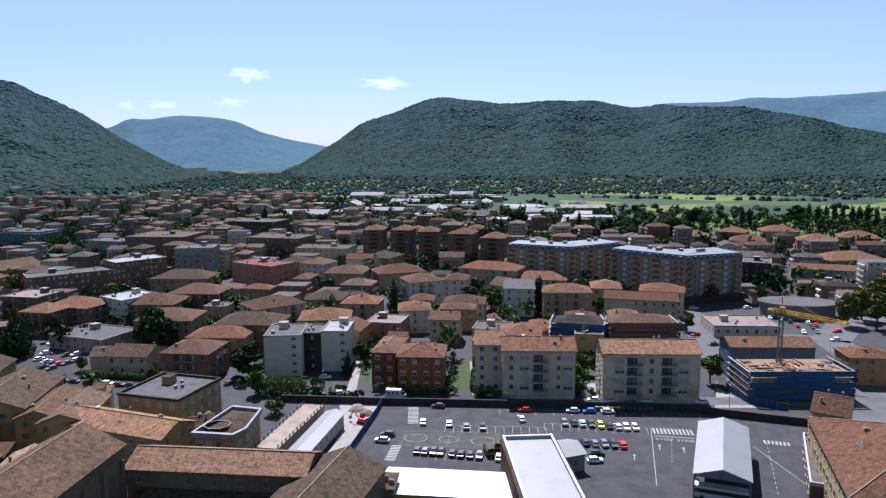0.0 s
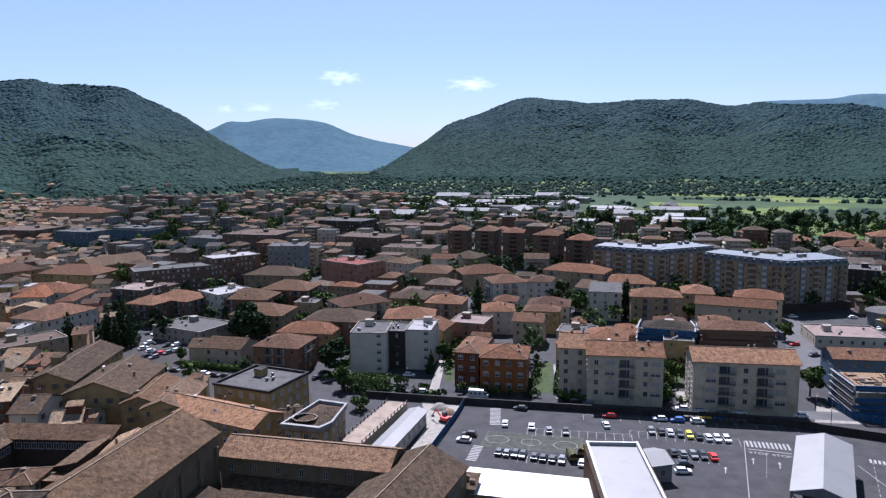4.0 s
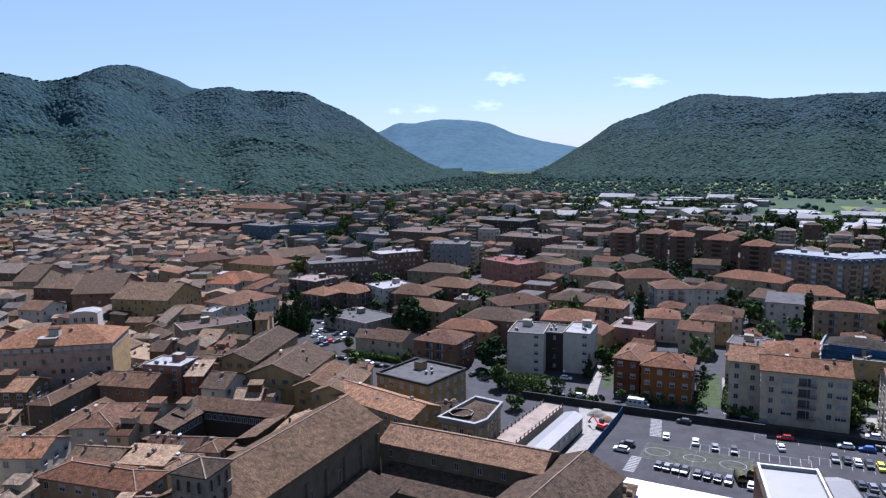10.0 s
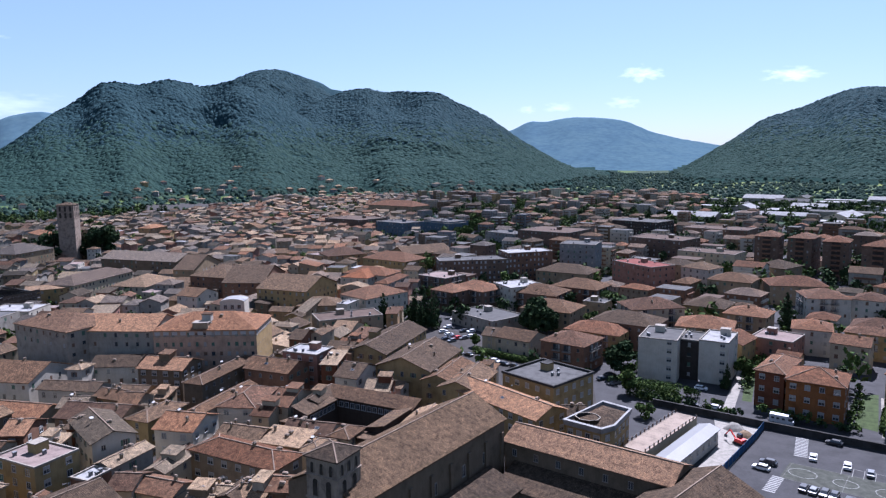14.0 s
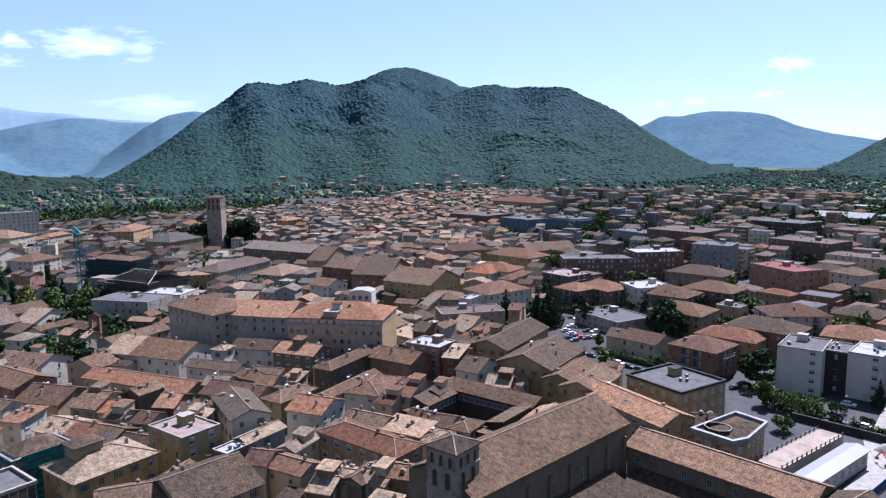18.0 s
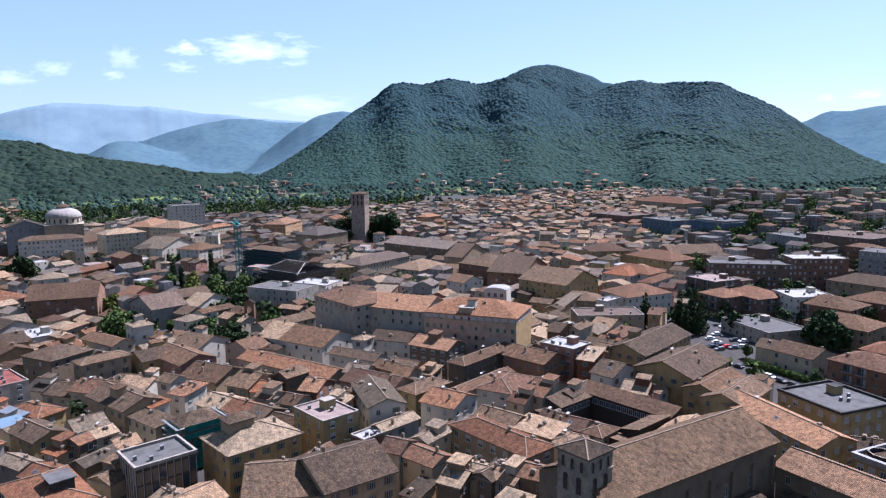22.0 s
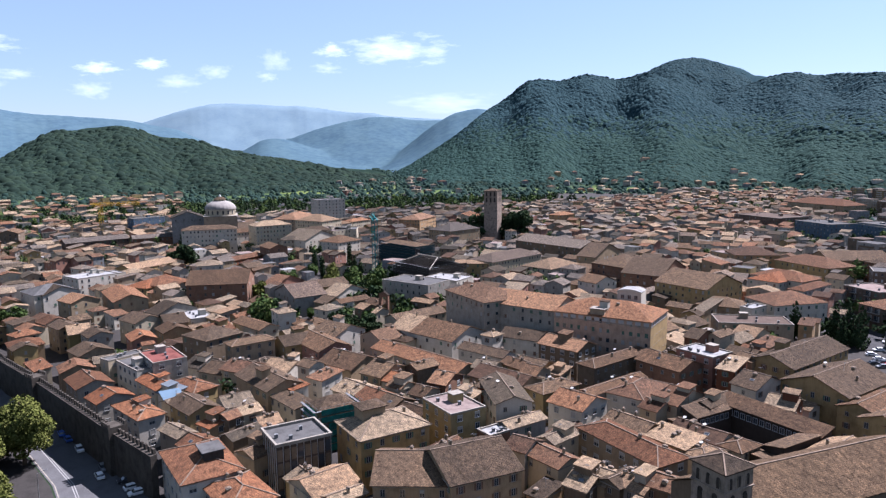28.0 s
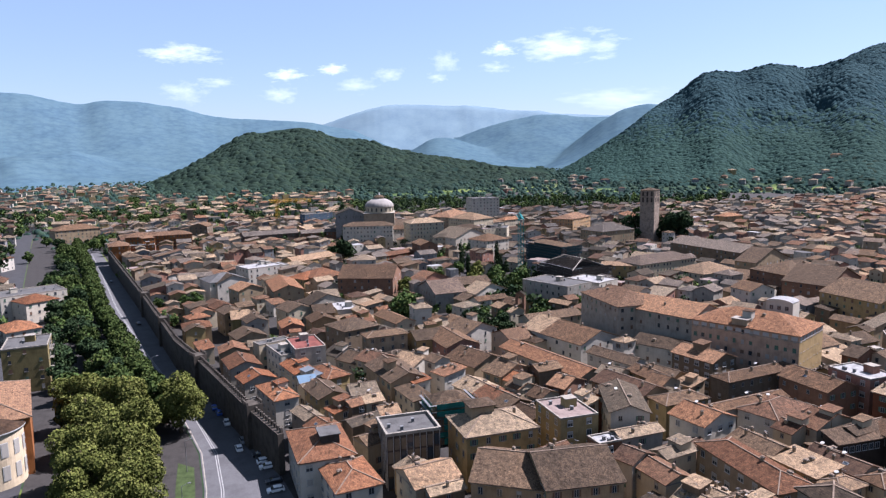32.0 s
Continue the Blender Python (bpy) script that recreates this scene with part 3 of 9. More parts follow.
cloud(89.6, 4.8, 4.2, 1.9, "cloud_thin")
cloud(94.4, 5.7, 4.2, 1.2, "cloud_thin")
cloud(85.5, 6.7, 3.3, 1.1, "cloud")
cloud(96.7, 4.9, 5.1, 2.3, "cloud_thin")
cloud(89.0, 6.3, 4.2, 1.4, "cloud")
cloud(76.5, 7.2, 3.3, 2.3, "cloud_thin")

# ---- windows and houses ----


def stepped(xs, zs, depth, mats):
    """One connected relief: cells between xs and zs, each standing out by its depth, with a material of its own."""
    V, F, M, names, seen = [], [], [], [], {}

    def vert(p):
        p = tuple(round(q, 4) for q in p)
        if p not in seen:
            seen[p] = len(V)
            V.append(p)
        return seen[p]

    def face(pts, mat):
        F.append(tuple(vert(p) for p in pts))
        if mat not in names:
            names.append(mat)
        M.append(names.index(mat))

    nx, nz = len(xs) - 1, len(zs) - 1
    at = lambda i, k: depth[k][i] if 0 <= i < nx and 0 <= k < nz else 0.0
    for k in range(nz):
        for i in range(nx):
            d = at(i, k)
            if d <= 0:
                continue
            face([(xs[i], -d, zs[k]), (xs[i + 1], -d, zs[k]), (xs[i + 1], -d, zs[k + 1]), (xs[i], -d, zs[k + 1])], mats[k][i])
    for k in range(nz):
        for i in range(nx + 1):
            a, b = at(i - 1, k), at(i, k)
            if a != b:
                face([(xs[i], -a, zs[k]), (xs[i], -b, zs[k]), (xs[i], -b, zs[k + 1]), (xs[i], -a, zs[k + 1])], mats[k][min(i, nx - 1)] if b > a else mats[k][i - 1])
    for i in range(nx):
        for k in range(nz + 1):
            a, b = at(i, k - 1), at(i, k)
            if a != b:
                face([(xs[i], -a, zs[k]), (xs[i + 1], -a, zs[k]), (xs[i + 1], -b, zs[k]), (xs[i], -b, zs[k])], mats[min(k, nz - 1)][i] if b > a else mats[k - 1][i])
    return mesh_from("window", V, F, names, M)


def window_mesh(w, h, shutter, trim="trim_stone"):
    """A window: shutter leaf, frame, pane, mullion, pane, frame, shutter leaf; sill below and lintel above."""
    t, leaf = 0.11, (w / 2 if shutter in ("shutter_brown", "shutter_green") else 0.08)
    xs = [-w / 2 - t - leaf, -w / 2 - t, -w / 2, -0.035, 0.035, w / 2, w / 2 + t, w / 2 + t + leaf]
    zs = [-h / 2 - 0.12, -h / 2, 0.0, h / 2, h / 2 + t]
    s_d = 0.06 if leaf > 0.1 else 0.0
    up = "shutter_grey" if shutter in ("half", "closed") else "pane"
    lo = "shutter_grey" if shutter == "closed" else "pane"
    side = shutter if leaf > 0.1 else trim
    depth = [[0.16 if leaf < 0.1 else 0.0, 0.16, 0.16, 0.16, 0.16, 0.16, 0.16 if leaf < 0.1 else 0.0],
             [s_d, 0.09, 0.02 if lo == "pane" else 0.05, 0.055, 0.02 if lo == "pane" else 0.05, 0.09, s_d],
             [s_d, 0.09, 0.02 if up == "pane" else 0.05, 0.055, 0.02 if up == "pane" else 0.05, 0.09, s_d],
             [0.0, 0.1, 0.1, 0.1, 0.1, 0.1, 0.0]]
    mats = [[trim] * 7, [side, trim, lo, "trim_white", lo, trim, side], [side, trim, up, "trim_white", up, trim, side], [trim] * 7]
    return stepped(xs, zs, depth, mats)


WINDOWS = {
    "old": [window_mesh(0.9, 1.5, "shutter_brown"), window_mesh(0.9, 1.5, None), window_mesh(0.9, 1.4, "shutter_green"), window_mesh(0.9, 1.5, "half"), window_mesh(0.8, 1.1, None)],
    "new": [window_mesh(1.3, 1.5, "half", "trim_white"), window_mesh(1.3, 1.5, "closed", "trim_white"), window_mesh(1.2, 1.5, None, "trim_white"), window_mesh(1.5, 1.5, "half", "trim_white")],
}


def balcony_mesh(w):
    s = Shape()
    s.box(-w / 2, w / 2, -1.25, 0, -0.16, 0, "trim_stone")
    for x in np.arange(-w / 2 + 0.05, w / 2, 0.28):
        s.box(x - 0.02, x + 0.02, -1.22, -1.18, 0, 1.0, "black_iron")
    s.box(-w / 2, w / 2, -1.24, -1.16, 0.98, 1.05, "black_iron")
    for x in (-w / 2 + 0.03, w / 2 - 0.03):
        s.box(x - 0.03, x + 0.03, -1.22, 0, 0.98, 1.05, "black_iron")
        s.box(x - 0.02, x + 0.02, -1.22, 0, 0.45, 0.5, "black_iron")
    s.poly([(-w / 2 + 0.3, -0.03, 0.02), (w / 2 - 0.3, -0.03, 0.02), (w / 2 - 0.3, -0.03, 2.25), (-w / 2 + 0.3, -0.03, 2.25)], "pane")
    s.box(-0.05, 0.05, -0.08, -0.02, 0.02, 2.25, "trim_white")
    s.box(w / 6, w / 2 - 0.3, -0.07, -0.035, 0.02, 2.25, "shutter_grey")
    return s.mesh("balcony")


BALCONIES = [balcony_mesh(3.4), balcony_mesh(5.0)]


def chimney_mesh(h, w):
    s = Shape()
    s.box(-w / 2, w / 2, -w / 2.4, w / 2.4, -1.0, h, "wall_tan")
    s.box(-w / 2 - 0.08, w / 2 + 0.08, -w / 2.4 - 0.08, w / 2.4 + 0.08, h, h + 0.1, "trim_stone")
    for a in (-0.3, 0.3):
        s.box(w * a - 0.07, w * a + 0.07, -0.25, 0.25, h + 0.1, h + 0.3, "wall_brick")
    s.box(-w / 2 - 0.06, w / 2 + 0.06, -w / 2.4, w / 2.4, h + 0.3, h + 0.4, "ridge_clay", 0.6)
    return s.mesh("chimney")


CHIMNEYS = [chimney_mesh(0.9, 0.7), chimney_mesh(1.3, 0.6), chimney_mesh(0.7, 1.0)]


def aerial_mesh():
    s = Shape()
    s.box(-0.025, 0.025, -0.025, 0.025, -0.4, 2.2, "metal_grey")
    s.box(-0.6, 0.6, -0.02, 0.02, 2.05, 2.09, "metal_grey")
    for x in (-0.5, -0.25, 0, 0.25, 0.5):
        s.box(x - 0.015, x + 0.015, -0.3, 0.3, 2.08, 2.11, "metal_grey")
    return s.mesh("aerial")


AERIAL = aerial_mesh()


def slopes(w, d, h, kind, rise, over):
    """The roof's upper faces as loops of points, and the ridge and hip lines."""
    a, b = w / 2 + over, d / 2 + over
    z0, z1 = h, h + rise
    P = [(-a, -b, z0), (a, -b, z0), (a, b, z0), (-a, b, z0)]
    if kind == "shed":
        top = [(-a, -b, z0), (a, -b, z0), (a, b, z1), (-a, b, z1)]
        return [top], [], top
    if kind == "gable":
        r = [(-a, 0, z1), (a, 0, z1)]
        return [[P[0], P[1], r[1], r[0]], [P[2], P[3], r[0], r[1]]], [(r[0], r[1])], [P[0], P[1], r[1], P[2], P[3], r[0]]
    if kind == "xgable":
        r = [(0, -b, z1), (0, b, z1)]
        return [[P[3], P[0], r[0], r[1]], [P[1], P[2], r[1], r[0]]], [(r[0], r[1])], [P[0], r[0], P[1], P[2], r[1], P[3]]
    if a >= b:
        r = [(-a + b, 0, z1), (a - b, 0, z1)]
        if a - b < 0.3:
            r = [(0, 0, z1)] * 2
        f = [[P[0], P[1], r[1], r[0]], [P[1], P[2], r[1]], [P[2], P[3], r[0], r[1]], [P[3], P[0], r[0]]]
        lines = [(r[0], r[1]), (P[0], r[0]), (P[3], r[0]), (P[1], r[1]), (P[2], r[1])]
    else:
        r = [(0, -b + a, z1), (0, b - a, z1)]
        f = [[P[0], P[1], r[0]], [P[1], P[2], r[1], r[0]], [P[2], P[3], r[1]], [P[3], P[0], r[0], r[1]]]
        lines = [(r[0], r[1]), (P[0], r[0]), (P[1], r[0]), (P[2], r[1]), (P[3], r[1])]
    if r[0] == r[1]:
        f = [[p for i, p in enumerate(q) if p not in q[:i]] for q in f]
        lines = lines[1:]
    return f, lines, P


def roof_faces(w, d, h, kind, rise, over, thick=0.2):
    """Vertices, faces and uv (metres along the eave and up the slope) of a tiled roof with an edge and an underside."""
    up, lines, rim = slopes(w, d, h, kind, rise, over)
    V, F, UV = [], [], []

    def add(pts, e=None, s=None):
        k = len(V)
        V.extend(pts)
        F.append(tuple(range(k, k + len(pts))))
        for p in pts:
            UV.append((Vector(p).dot(e), Vector(p).dot(s)) if e else (0.1, 0.1))

    for q in up:
        q = [(x, y, z + thick) for x, y, z in q]
        n = (Vector(q[1]) - Vector(q[0])).cross(Vector(q[2]) - Vector(q[1])).normalized()
        e = Vector((-n.y, n.x, 0)).normalized()
        add(q, e, n.cross(e))
        add([(x, y, z - thick) for x, y, z in reversed(q)])
    for i in range(len(rim)):
        p, q = rim[i - 1], rim[i]
        add([p, q, (q[0], q[1], q[2] + thick), (p[0], p[1], p[2] + thick)])
    return V, F, UV, lines


def wall_shape(w, d, h, kind, rise, mat):
    s = Shape()
    a, b = w / 2, d / 2
    ring = [(-a, -b), (a, -b), (a, b), (-a, b)]
    top = [h] * 4
    if kind == "shed":
        top = [h, h, h + rise, h + rise]
    for i in range(4):
        j = (i + 1) % 4
        p, q = ring[i], ring[j]
        pts = [(*p, -0.5), (*q, -0.5), (*q, top[j]), (*p, top[i])]
        if (kind == "gable" and i in (1, 3)) or (kind == "xgable" and i in (0, 2)):
            pts.insert(3, ((p[0] + q[0]) / 2, (p[1] + q[1]) / 2, h + rise * 0.96))
        s.poly(pts, mat)
    return s


def cornice_shape(w, d, h):
    s = Shape()
    o, i = [(-w / 2 - 0.18, -d / 2 - 0.18), (w / 2 + 0.18, -d / 2 - 0.18), (w / 2 + 0.18, d / 2 + 0.18), (-w / 2 - 0.18, d / 2 + 0.18)], [(-w / 2, -d / 2), (w / 2, -d / 2), (w / 2, d / 2), (-w / 2, d / 2)]
    for k in range(4):
        j = (k + 1) % 4
        s.poly([(*o[k], h - 0.3), (*o[j], h - 0.3), (*o[j], h), (*o[k], h)], "trim_stone")
        s.poly([(*i[k], h - 0.42), (*i[j], h - 0.42), (*o[j], h - 0.3), (*o[k], h - 0.3)], "trim_stone")
    return s


def ridge_shape(lines, lift):
    s = Shape()
    for p, q in lines:
        s.bar((p[0], p[1], p[2] + lift), (q[0], q[1], q[2] + lift), 0.17, "ridge_clay")
    return s


WALL_WORD = dict(cream="cream rendered", white="white rendered", yellow="ochre yellow", paleyellow="pale yellow", orange="bright orange", brownred="red-brown", brownpink="dull pink-brown",
                 pink="pink", brick="red brick", bluegrey="blue-grey", blue="dark blue", grey="grey rendered", tan="tan rendered", beige="beige", peach="peach-coloured", stone="brown stone", rose="pinkish beige", ivory="ivory rendered",
                 dark="black glass", bronze="dark bronze panelled", olive="olive yellow")
ROOF_WORD = dict(tanclay="orange-tan clay-tiled", brown="weathered brown tile", orange="orange clay tile", terracotta="terracotta tile", pale="pale weathered tile", dark="dark brown tile", newclay="bright orange new tile", greytile="grey lichened tile", ochre="ochre tile", clay="tan clay tile", ash="grey weathered tile", greyflat="flat grey", whiteflat="flat white", redflat="flat red",
                 brownflat="flat brown", pinkflat="flat pinkish", bluemetal="blue-grey metal mansard")
COUNT = dict(storey="one two three four five six seven eight".split())
rng = random.Random(7)


def facade(home, w, d, h, side, style, wpos, flags, joined):
    """Windows on one side (0 front, 1 right, 2 back, 3 left) of a house."""
    length = w if side in (0, 2) else d
    half = d / 2 if side in (0, 2) else w / 2
    turn = (0, 90, 180, 270)[side]
    st = max(1, round((h - 0.6) / 3.15))
    step = 2.6 if "W" in flags else (3.4 if style == "old" else 3.6)
    n = max(1, int((length - 1.2) / step))
    kinds = WINDOWS[style]
    lead = rng.randrange(len(kinds))
    balc = "B" in flags and side in (0, 1, 3) and length > 8
    if side == 0 and ("Q" in flags or "K" in flags):
        spots = ((-0.33, 1), (-0.18, 2), (0, 0), (0.18, 2), (0.33, 1)) if "Q" in flags else ((-0.38, 0), (-0.2, 1), (0.02, 2), (0.27, 0), (0.4, 1))
        for k in range(4):
            z = 2.6 + k * 3.25 + 1.5
            for f, what in spots:
                m = Matrix.Translation((f * w, -half, z))
                if what == 2:
                    part("balcony", BALCONIES[1], home, m=m @ Matrix.Translation((0, -0.02, -1.15)))
                elif what == 1:
                    for e in (-0.75, 0.75):
                        part("window", kinds[k % 2], home, m=m @ Matrix.Translation((e, 0, 0)))
                else:
                    part("window", kinds[2], home, m=m)
        return
    if "V" in flags:
        nb = int(length / 1.55)
        for i in range(nb):
            q = Shape()
            for k in range(st):
                q.box(-0.62, 0.62, -0.06, 0, k * 3.3 + 0.3, k * 3.3 + 3.1, "pane" if (i * 5 + k * 3) % 4 == 0 else "wall_stone")
            q.box(0.68, 0.76, -0.14, 0, 0, h, "trim_white")
            part("facade_strip", q, home, m=pose(0, 0, 0, 0, 0, turn) @ Matrix.Translation(((i - (nb - 1) / 2) * length / nb, -half, 0)))
        return
    if "E" in flags:
        for k in range(st):
            part("window", kinds[3], home, m=pose(0, 0, 0, 0, 0, turn) @ Matrix.Translation((0.3 * length, -half, 3.1 * k + 1.9)))
        return
    for k in range(st):
        if "S" in flags and side == 0 and k < st - 2:
            continue
        z = h * (k + 0.55) / st + 0.1
        for i in range(n):
            u = (i - (n - 1) / 2) * length / n
            if style == "old" and rng.random() < 0.12:
                continue
            m = pose(0, 0, 0, 0, 0, turn) @ Matrix.Translation((u, -half, z))
            near_balcony = balc and math.hypot(*home.matrix_basis.translation[:2]) < 400 and k > 0 and n > 3 and i in (1, n - 2)
            if joined is not None and not near_balcony:
                joined.append(m)
            elif near_balcony:
                part("balcony", BALCONIES[0], home, m=m @ Matrix.Translation((0, -0.02, -1.15)))
            else:
                q = kinds[lead] if rng.random() < 0.7 else rng.choice(kinds)
                part("window", q, home, m=m)


def small_windows(places, pale=False):
    s = Shape()
    for m in places:
        if rng.random() < 0.12:
            continue
        fill = rng.choice(("trim_white", "trim_white", "pane")) if pale else rng.choice(("pane", "pane", "shutter_brown", "shutter_grey", "shutter_green"))
        a, b = rng.choice((0.45, 0.5, 0.6)), rng.choice((0.6, 0.7, 0.75))
        s.poly([m @ Vector(p) for p in ((-a, -0.03, -b), (a, -0.03, -b), (a, -0.03, b), (-a, -0.03, b))], fill)
        a += 0.15
        c = [m @ Vector(p) for p in ((-a, -0.14, -b), (a, -0.14, -b), (a, 0.0, -b), (-a, 0.0, -b))]
        s.poly(c, "trim_stone")
        s.poly([m @ Vector(p) for p in ((-a, -0.14, -b - 0.15), (a, -0.14, -b - 0.15), (a, -0.14, -b), (-a, -0.14, -b))], "trim_stone")
    return s


NEAR = 258.0


def house(x, y, w, d, h, rot, roof="hip", wall="cream", tile="brown", flags="", group=""):
    """A house: x, y of its middle, width, depth, height of the eaves, turn of its front, kind of roof, wall and roof colours. B: balconies, W: close windows, P: parapet."""
    take(x, y, w, d, rot)
    dist = math.hypot(x, y)
    modern = roof in ("flat", "mansard") or "B" in flags or tile in ("orange", "newclay", "tanclay")
    st = max(1, round((h - 0.6) / 3.15))
    label = f"{WALL_WORD[wall]} {COUNT['storey'][min(7, st - 1)]}-storey house with a {ROOF_WORD[tile]} roof"
    home = thing("apartment_house" if st > 3 else "house", pose(x, y, 0, 0, 0, rot), label, "house" if st < 4 else "building", group)
    wm = "wall_" + wall
    tiled = tile in TILE_RGB
    rm = "tile_" + tile if tiled else ("bluemetal" if tile == "bluemetal" else "flat_" + tile)
    if roof in ("hip", "gable", "xgable", "shed"):
        span = {"gable": d, "xgable": w, "shed": d * 0.6}.get(roof, min(w, d))
        rise = 0.19 * span + 0.2
        over = 0.55 if dist < 260 else 0.5
        part("wall", wall_shape(w, d, h, roof, rise, wm), home)
        V, F, UV, lines = roof_faces(w, d, h, roof, rise, over)
        part("roof", mesh_from("roof", V, F, (rm,), uvs=UV), home)
        if dist < 170:
            part("cornice", cornice_shape(w, d, h), home)
        if dist < NEAR and tiled:
            part("ridge_tiles", ridge_shape(lines, 0.22), home, "pale mortared ridge tiles")
        if dist < 330:
            for k in range(rng.choice((1, 1, 2, 3)) if dist < NEAR else 1):
                u, v = rng.uniform(-0.36, 0.36) * w, rng.uniform(-0.3, 0.3) * d
                zr = {"gable": 1 - abs(v) / (d / 2), "xgable": 1 - abs(u) / (w / 2), "shed": 0.5 + v / d}.get(roof, min(1, (1 - abs(v) / (d / 2)) * d / span, (1 - abs(u) / (w / 2)) * w / span))
                part("chimney", rng.choice(CHIMNEYS), home, m=pose(u, v, h + rise * zr, 0, 0, rng.choice((0, 90))))
            if group.startswith("old") and dist < 300 and rng.random() < 0.2:
                uw, ud, uh = rng.uniform(2.6, 4.2), rng.uniform(2.6, 4.2), rise + rng.uniform(0.6, 1.6)
                ux, uy = rng.uniform(-0.25, 0.25) * w, rng.uniform(-0.2, 0.25) * d
                part("roof_room", wall_shape(uw, ud, uh, "shed", 0.5, wm), home, m=pose(ux, uy, h))
                RV, RF, RU, _ = roof_faces(uw, ud, uh, "shed", 0.5, 0.3)
                part("upper_roof", mesh_from("upper_roof", RV, RF, (rm,), uvs=RU), home, m=pose(ux, uy, h))
            if dist < 240 and rng.random() < 0.3 and roof in ("gable", "hip"):
                q = Shape()
                q.box(-0.6, 0.6, -0.45, 0.45, 0.16, 0.32, "metal_grey")
                q.box(-0.48, 0.48, -0.35, 0.35, 0.32, 0.34, "pane")
                v = -0.25 * d
                slope = math.degrees(math.atan2(rise, span / 2))
                part("skylight", q, home, m=pose(rng.uniform(-0.15, 0.15) * w, v, h + rise * 0.5 + 0.06, slope))
            if dist < 240 and rng.random() < 0.22:
                q = Shape()
                q.box(-0.03, 0.03, -0.03, 0.03, -0.5, 1.1, "metal_grey")
                q.tube(0, 0, 1.1, 1.25, 0.1, 0.5, "trim_white", 10)
                part("satellite_dish", q, home, m=pose(-0.2 * w, 0.05 * d, h + rise * 0.8, 18))
            if dist < NEAR and rng.random() < 0.5:
                part("aerial", AERIAL, home, m=pose(0.1 * w, 0, h + rise * 0.95, 0, 0, rng.uniform(0, 180)))
    else:
        s = wall_shape(w, d, h, "flat", 0, wm)
        part("wall", s, home)
        a, b = w / 2, d / 2
        s = Shape()
        if roof == "mansard":
            lo, hi = [(-a - 0.4, -b - 0.4), (a + 0.4, -b - 0.4), (a + 0.4, b + 0.4), (-a - 0.4, b + 0.4)], [(-a + 0.7, -b + 0.7), (a - 0.7, -b + 0.7), (a - 0.7, b - 0.7), (-a + 0.7, b - 0.7)]
            s.box(-a - 0.5, a + 0.5, -b - 0.5, b + 0.5, h - 0.05, h + 0.25, "trim_stone")
            for i in range(4):
                j = (i + 1) % 4
                s.poly([(*lo[i], h + 0.25), (*lo[j], h + 0.25), (*hi[j], h + 3), (*hi[i], h + 3)], rm)
            s.poly([(*p, h + 3) for p in hi], rm)
            part("roof", s, home)
            for turn, L, half in ((0, w, b), (90, d, a), (270, d, a)):
                nb = max(2, int(L / 6.2))
                for i in range(nb):
                    q = Shape()
                    if i % 2:
                        q.box(-1.5, 1.5, -0.5, 0, 4.2, h - 0.1, "wall_bluegrey")
                        for z in np.arange(5.2, h - 1, 3.1):
                            q.box(-1.1, 1.1, -0.53, -0.5, z, z + 1.5, "trim_white")
                    else:
                        # flat brown strip paints in the shade of a recessed bay
                        q.box(-1.6, 1.6, -0.04, 0, 4.2, h - 0.3, "shutter_brown")
                        for z in np.arange(4.6, h - 1, 3.1):
                            q.box(-1.7, 1.7, -1.0, 0, z, z + 0.95, "wall_grey")
                    part("balcony_bay" if i % 2 == 0 else "window_bay", q, home, m=pose(0, 0, 0, 0, 0, turn) @ Matrix.Translation(((i - (nb - 1) / 2) * L / nb, -half - 0.02, 0)))
            q = Shape()
            q.box(-a - 1.6, a + 1.6, -b - 1.6, b + 1.6, -0.3, 4.0, "wall_dark")
            part("shop_storey", q, home, "dark brown ground-floor shops")
            n = int(w / 4)
            for i in range(n):
                q = Shape()
                q.box(-0.7, 0.7, -0.9, 0.5, 0.5, 2.0, "bluemetal")
                q.poly([(-0.55, -0.91, 0.6), (0.55, -0.91, 0.6), (0.55, -0.91, 1.85), (-0.55, -0.91, 1.85)], "pane")
                part("dormer", q, home, m=pose((i - (n - 1) / 2) * w / n, -b + 0.35, h + 0.3))
            for k in range(3):
                q = Shape()
                q.box(-1, 1, -1, 1, 0, 1.4, "wall_grey")
                q.box(-1.15, 1.15, -1.15, 1.15, 1.4, 1.6, "metal_grey")
                part("roof_hut", q, home, m=pose(rng.uniform(-0.35, 0.35) * w, rng.uniform(-0.1, 0.2) * d, h + 3))
        else:
            s.poly([(-a + 0.3, -b + 0.3, h + 0.05), (a - 0.3, -b + 0.3, h + 0.05), (a - 0.3, b - 0.3, h + 0.05), (-a + 0.3, b - 0.3, h + 0.05)], rm if not tiled else "flat_pinkflat")
            part("roof", s, home)
            s, ph = Shape(), 0.75 if "P" in flags else 0.45
            pm = "trim_stone" if "P" not in flags or wall == "bronze" else "dark_render"
            g = 0.25 if "P" in flags else 0.05
            s.box(-a - g, a + g, -b - g, -b + 0.3, h, h + ph, pm)
            s.box(-a - g, a + g, b - 0.3, b + g, h, h + ph, pm)
            s.box(-a - g, -a + 0.3, -b + 0.3, b - 0.3, h, h + ph, pm)
            s.box(a - 0.3, a + g, -b + 0.3, b - 0.3, h, h + ph, pm)
            part("parapet", s, home)
            if roof.startswith("terrace"):
                uw, ud, uh = w * 0.55, d * 0.6, 2.6
                ux, uy = 0.15 * w, 0.15 * d
                part("roof_room", wall_shape(uw, ud, uh, "hip", 0, wm), home, m=pose(ux, uy, h))
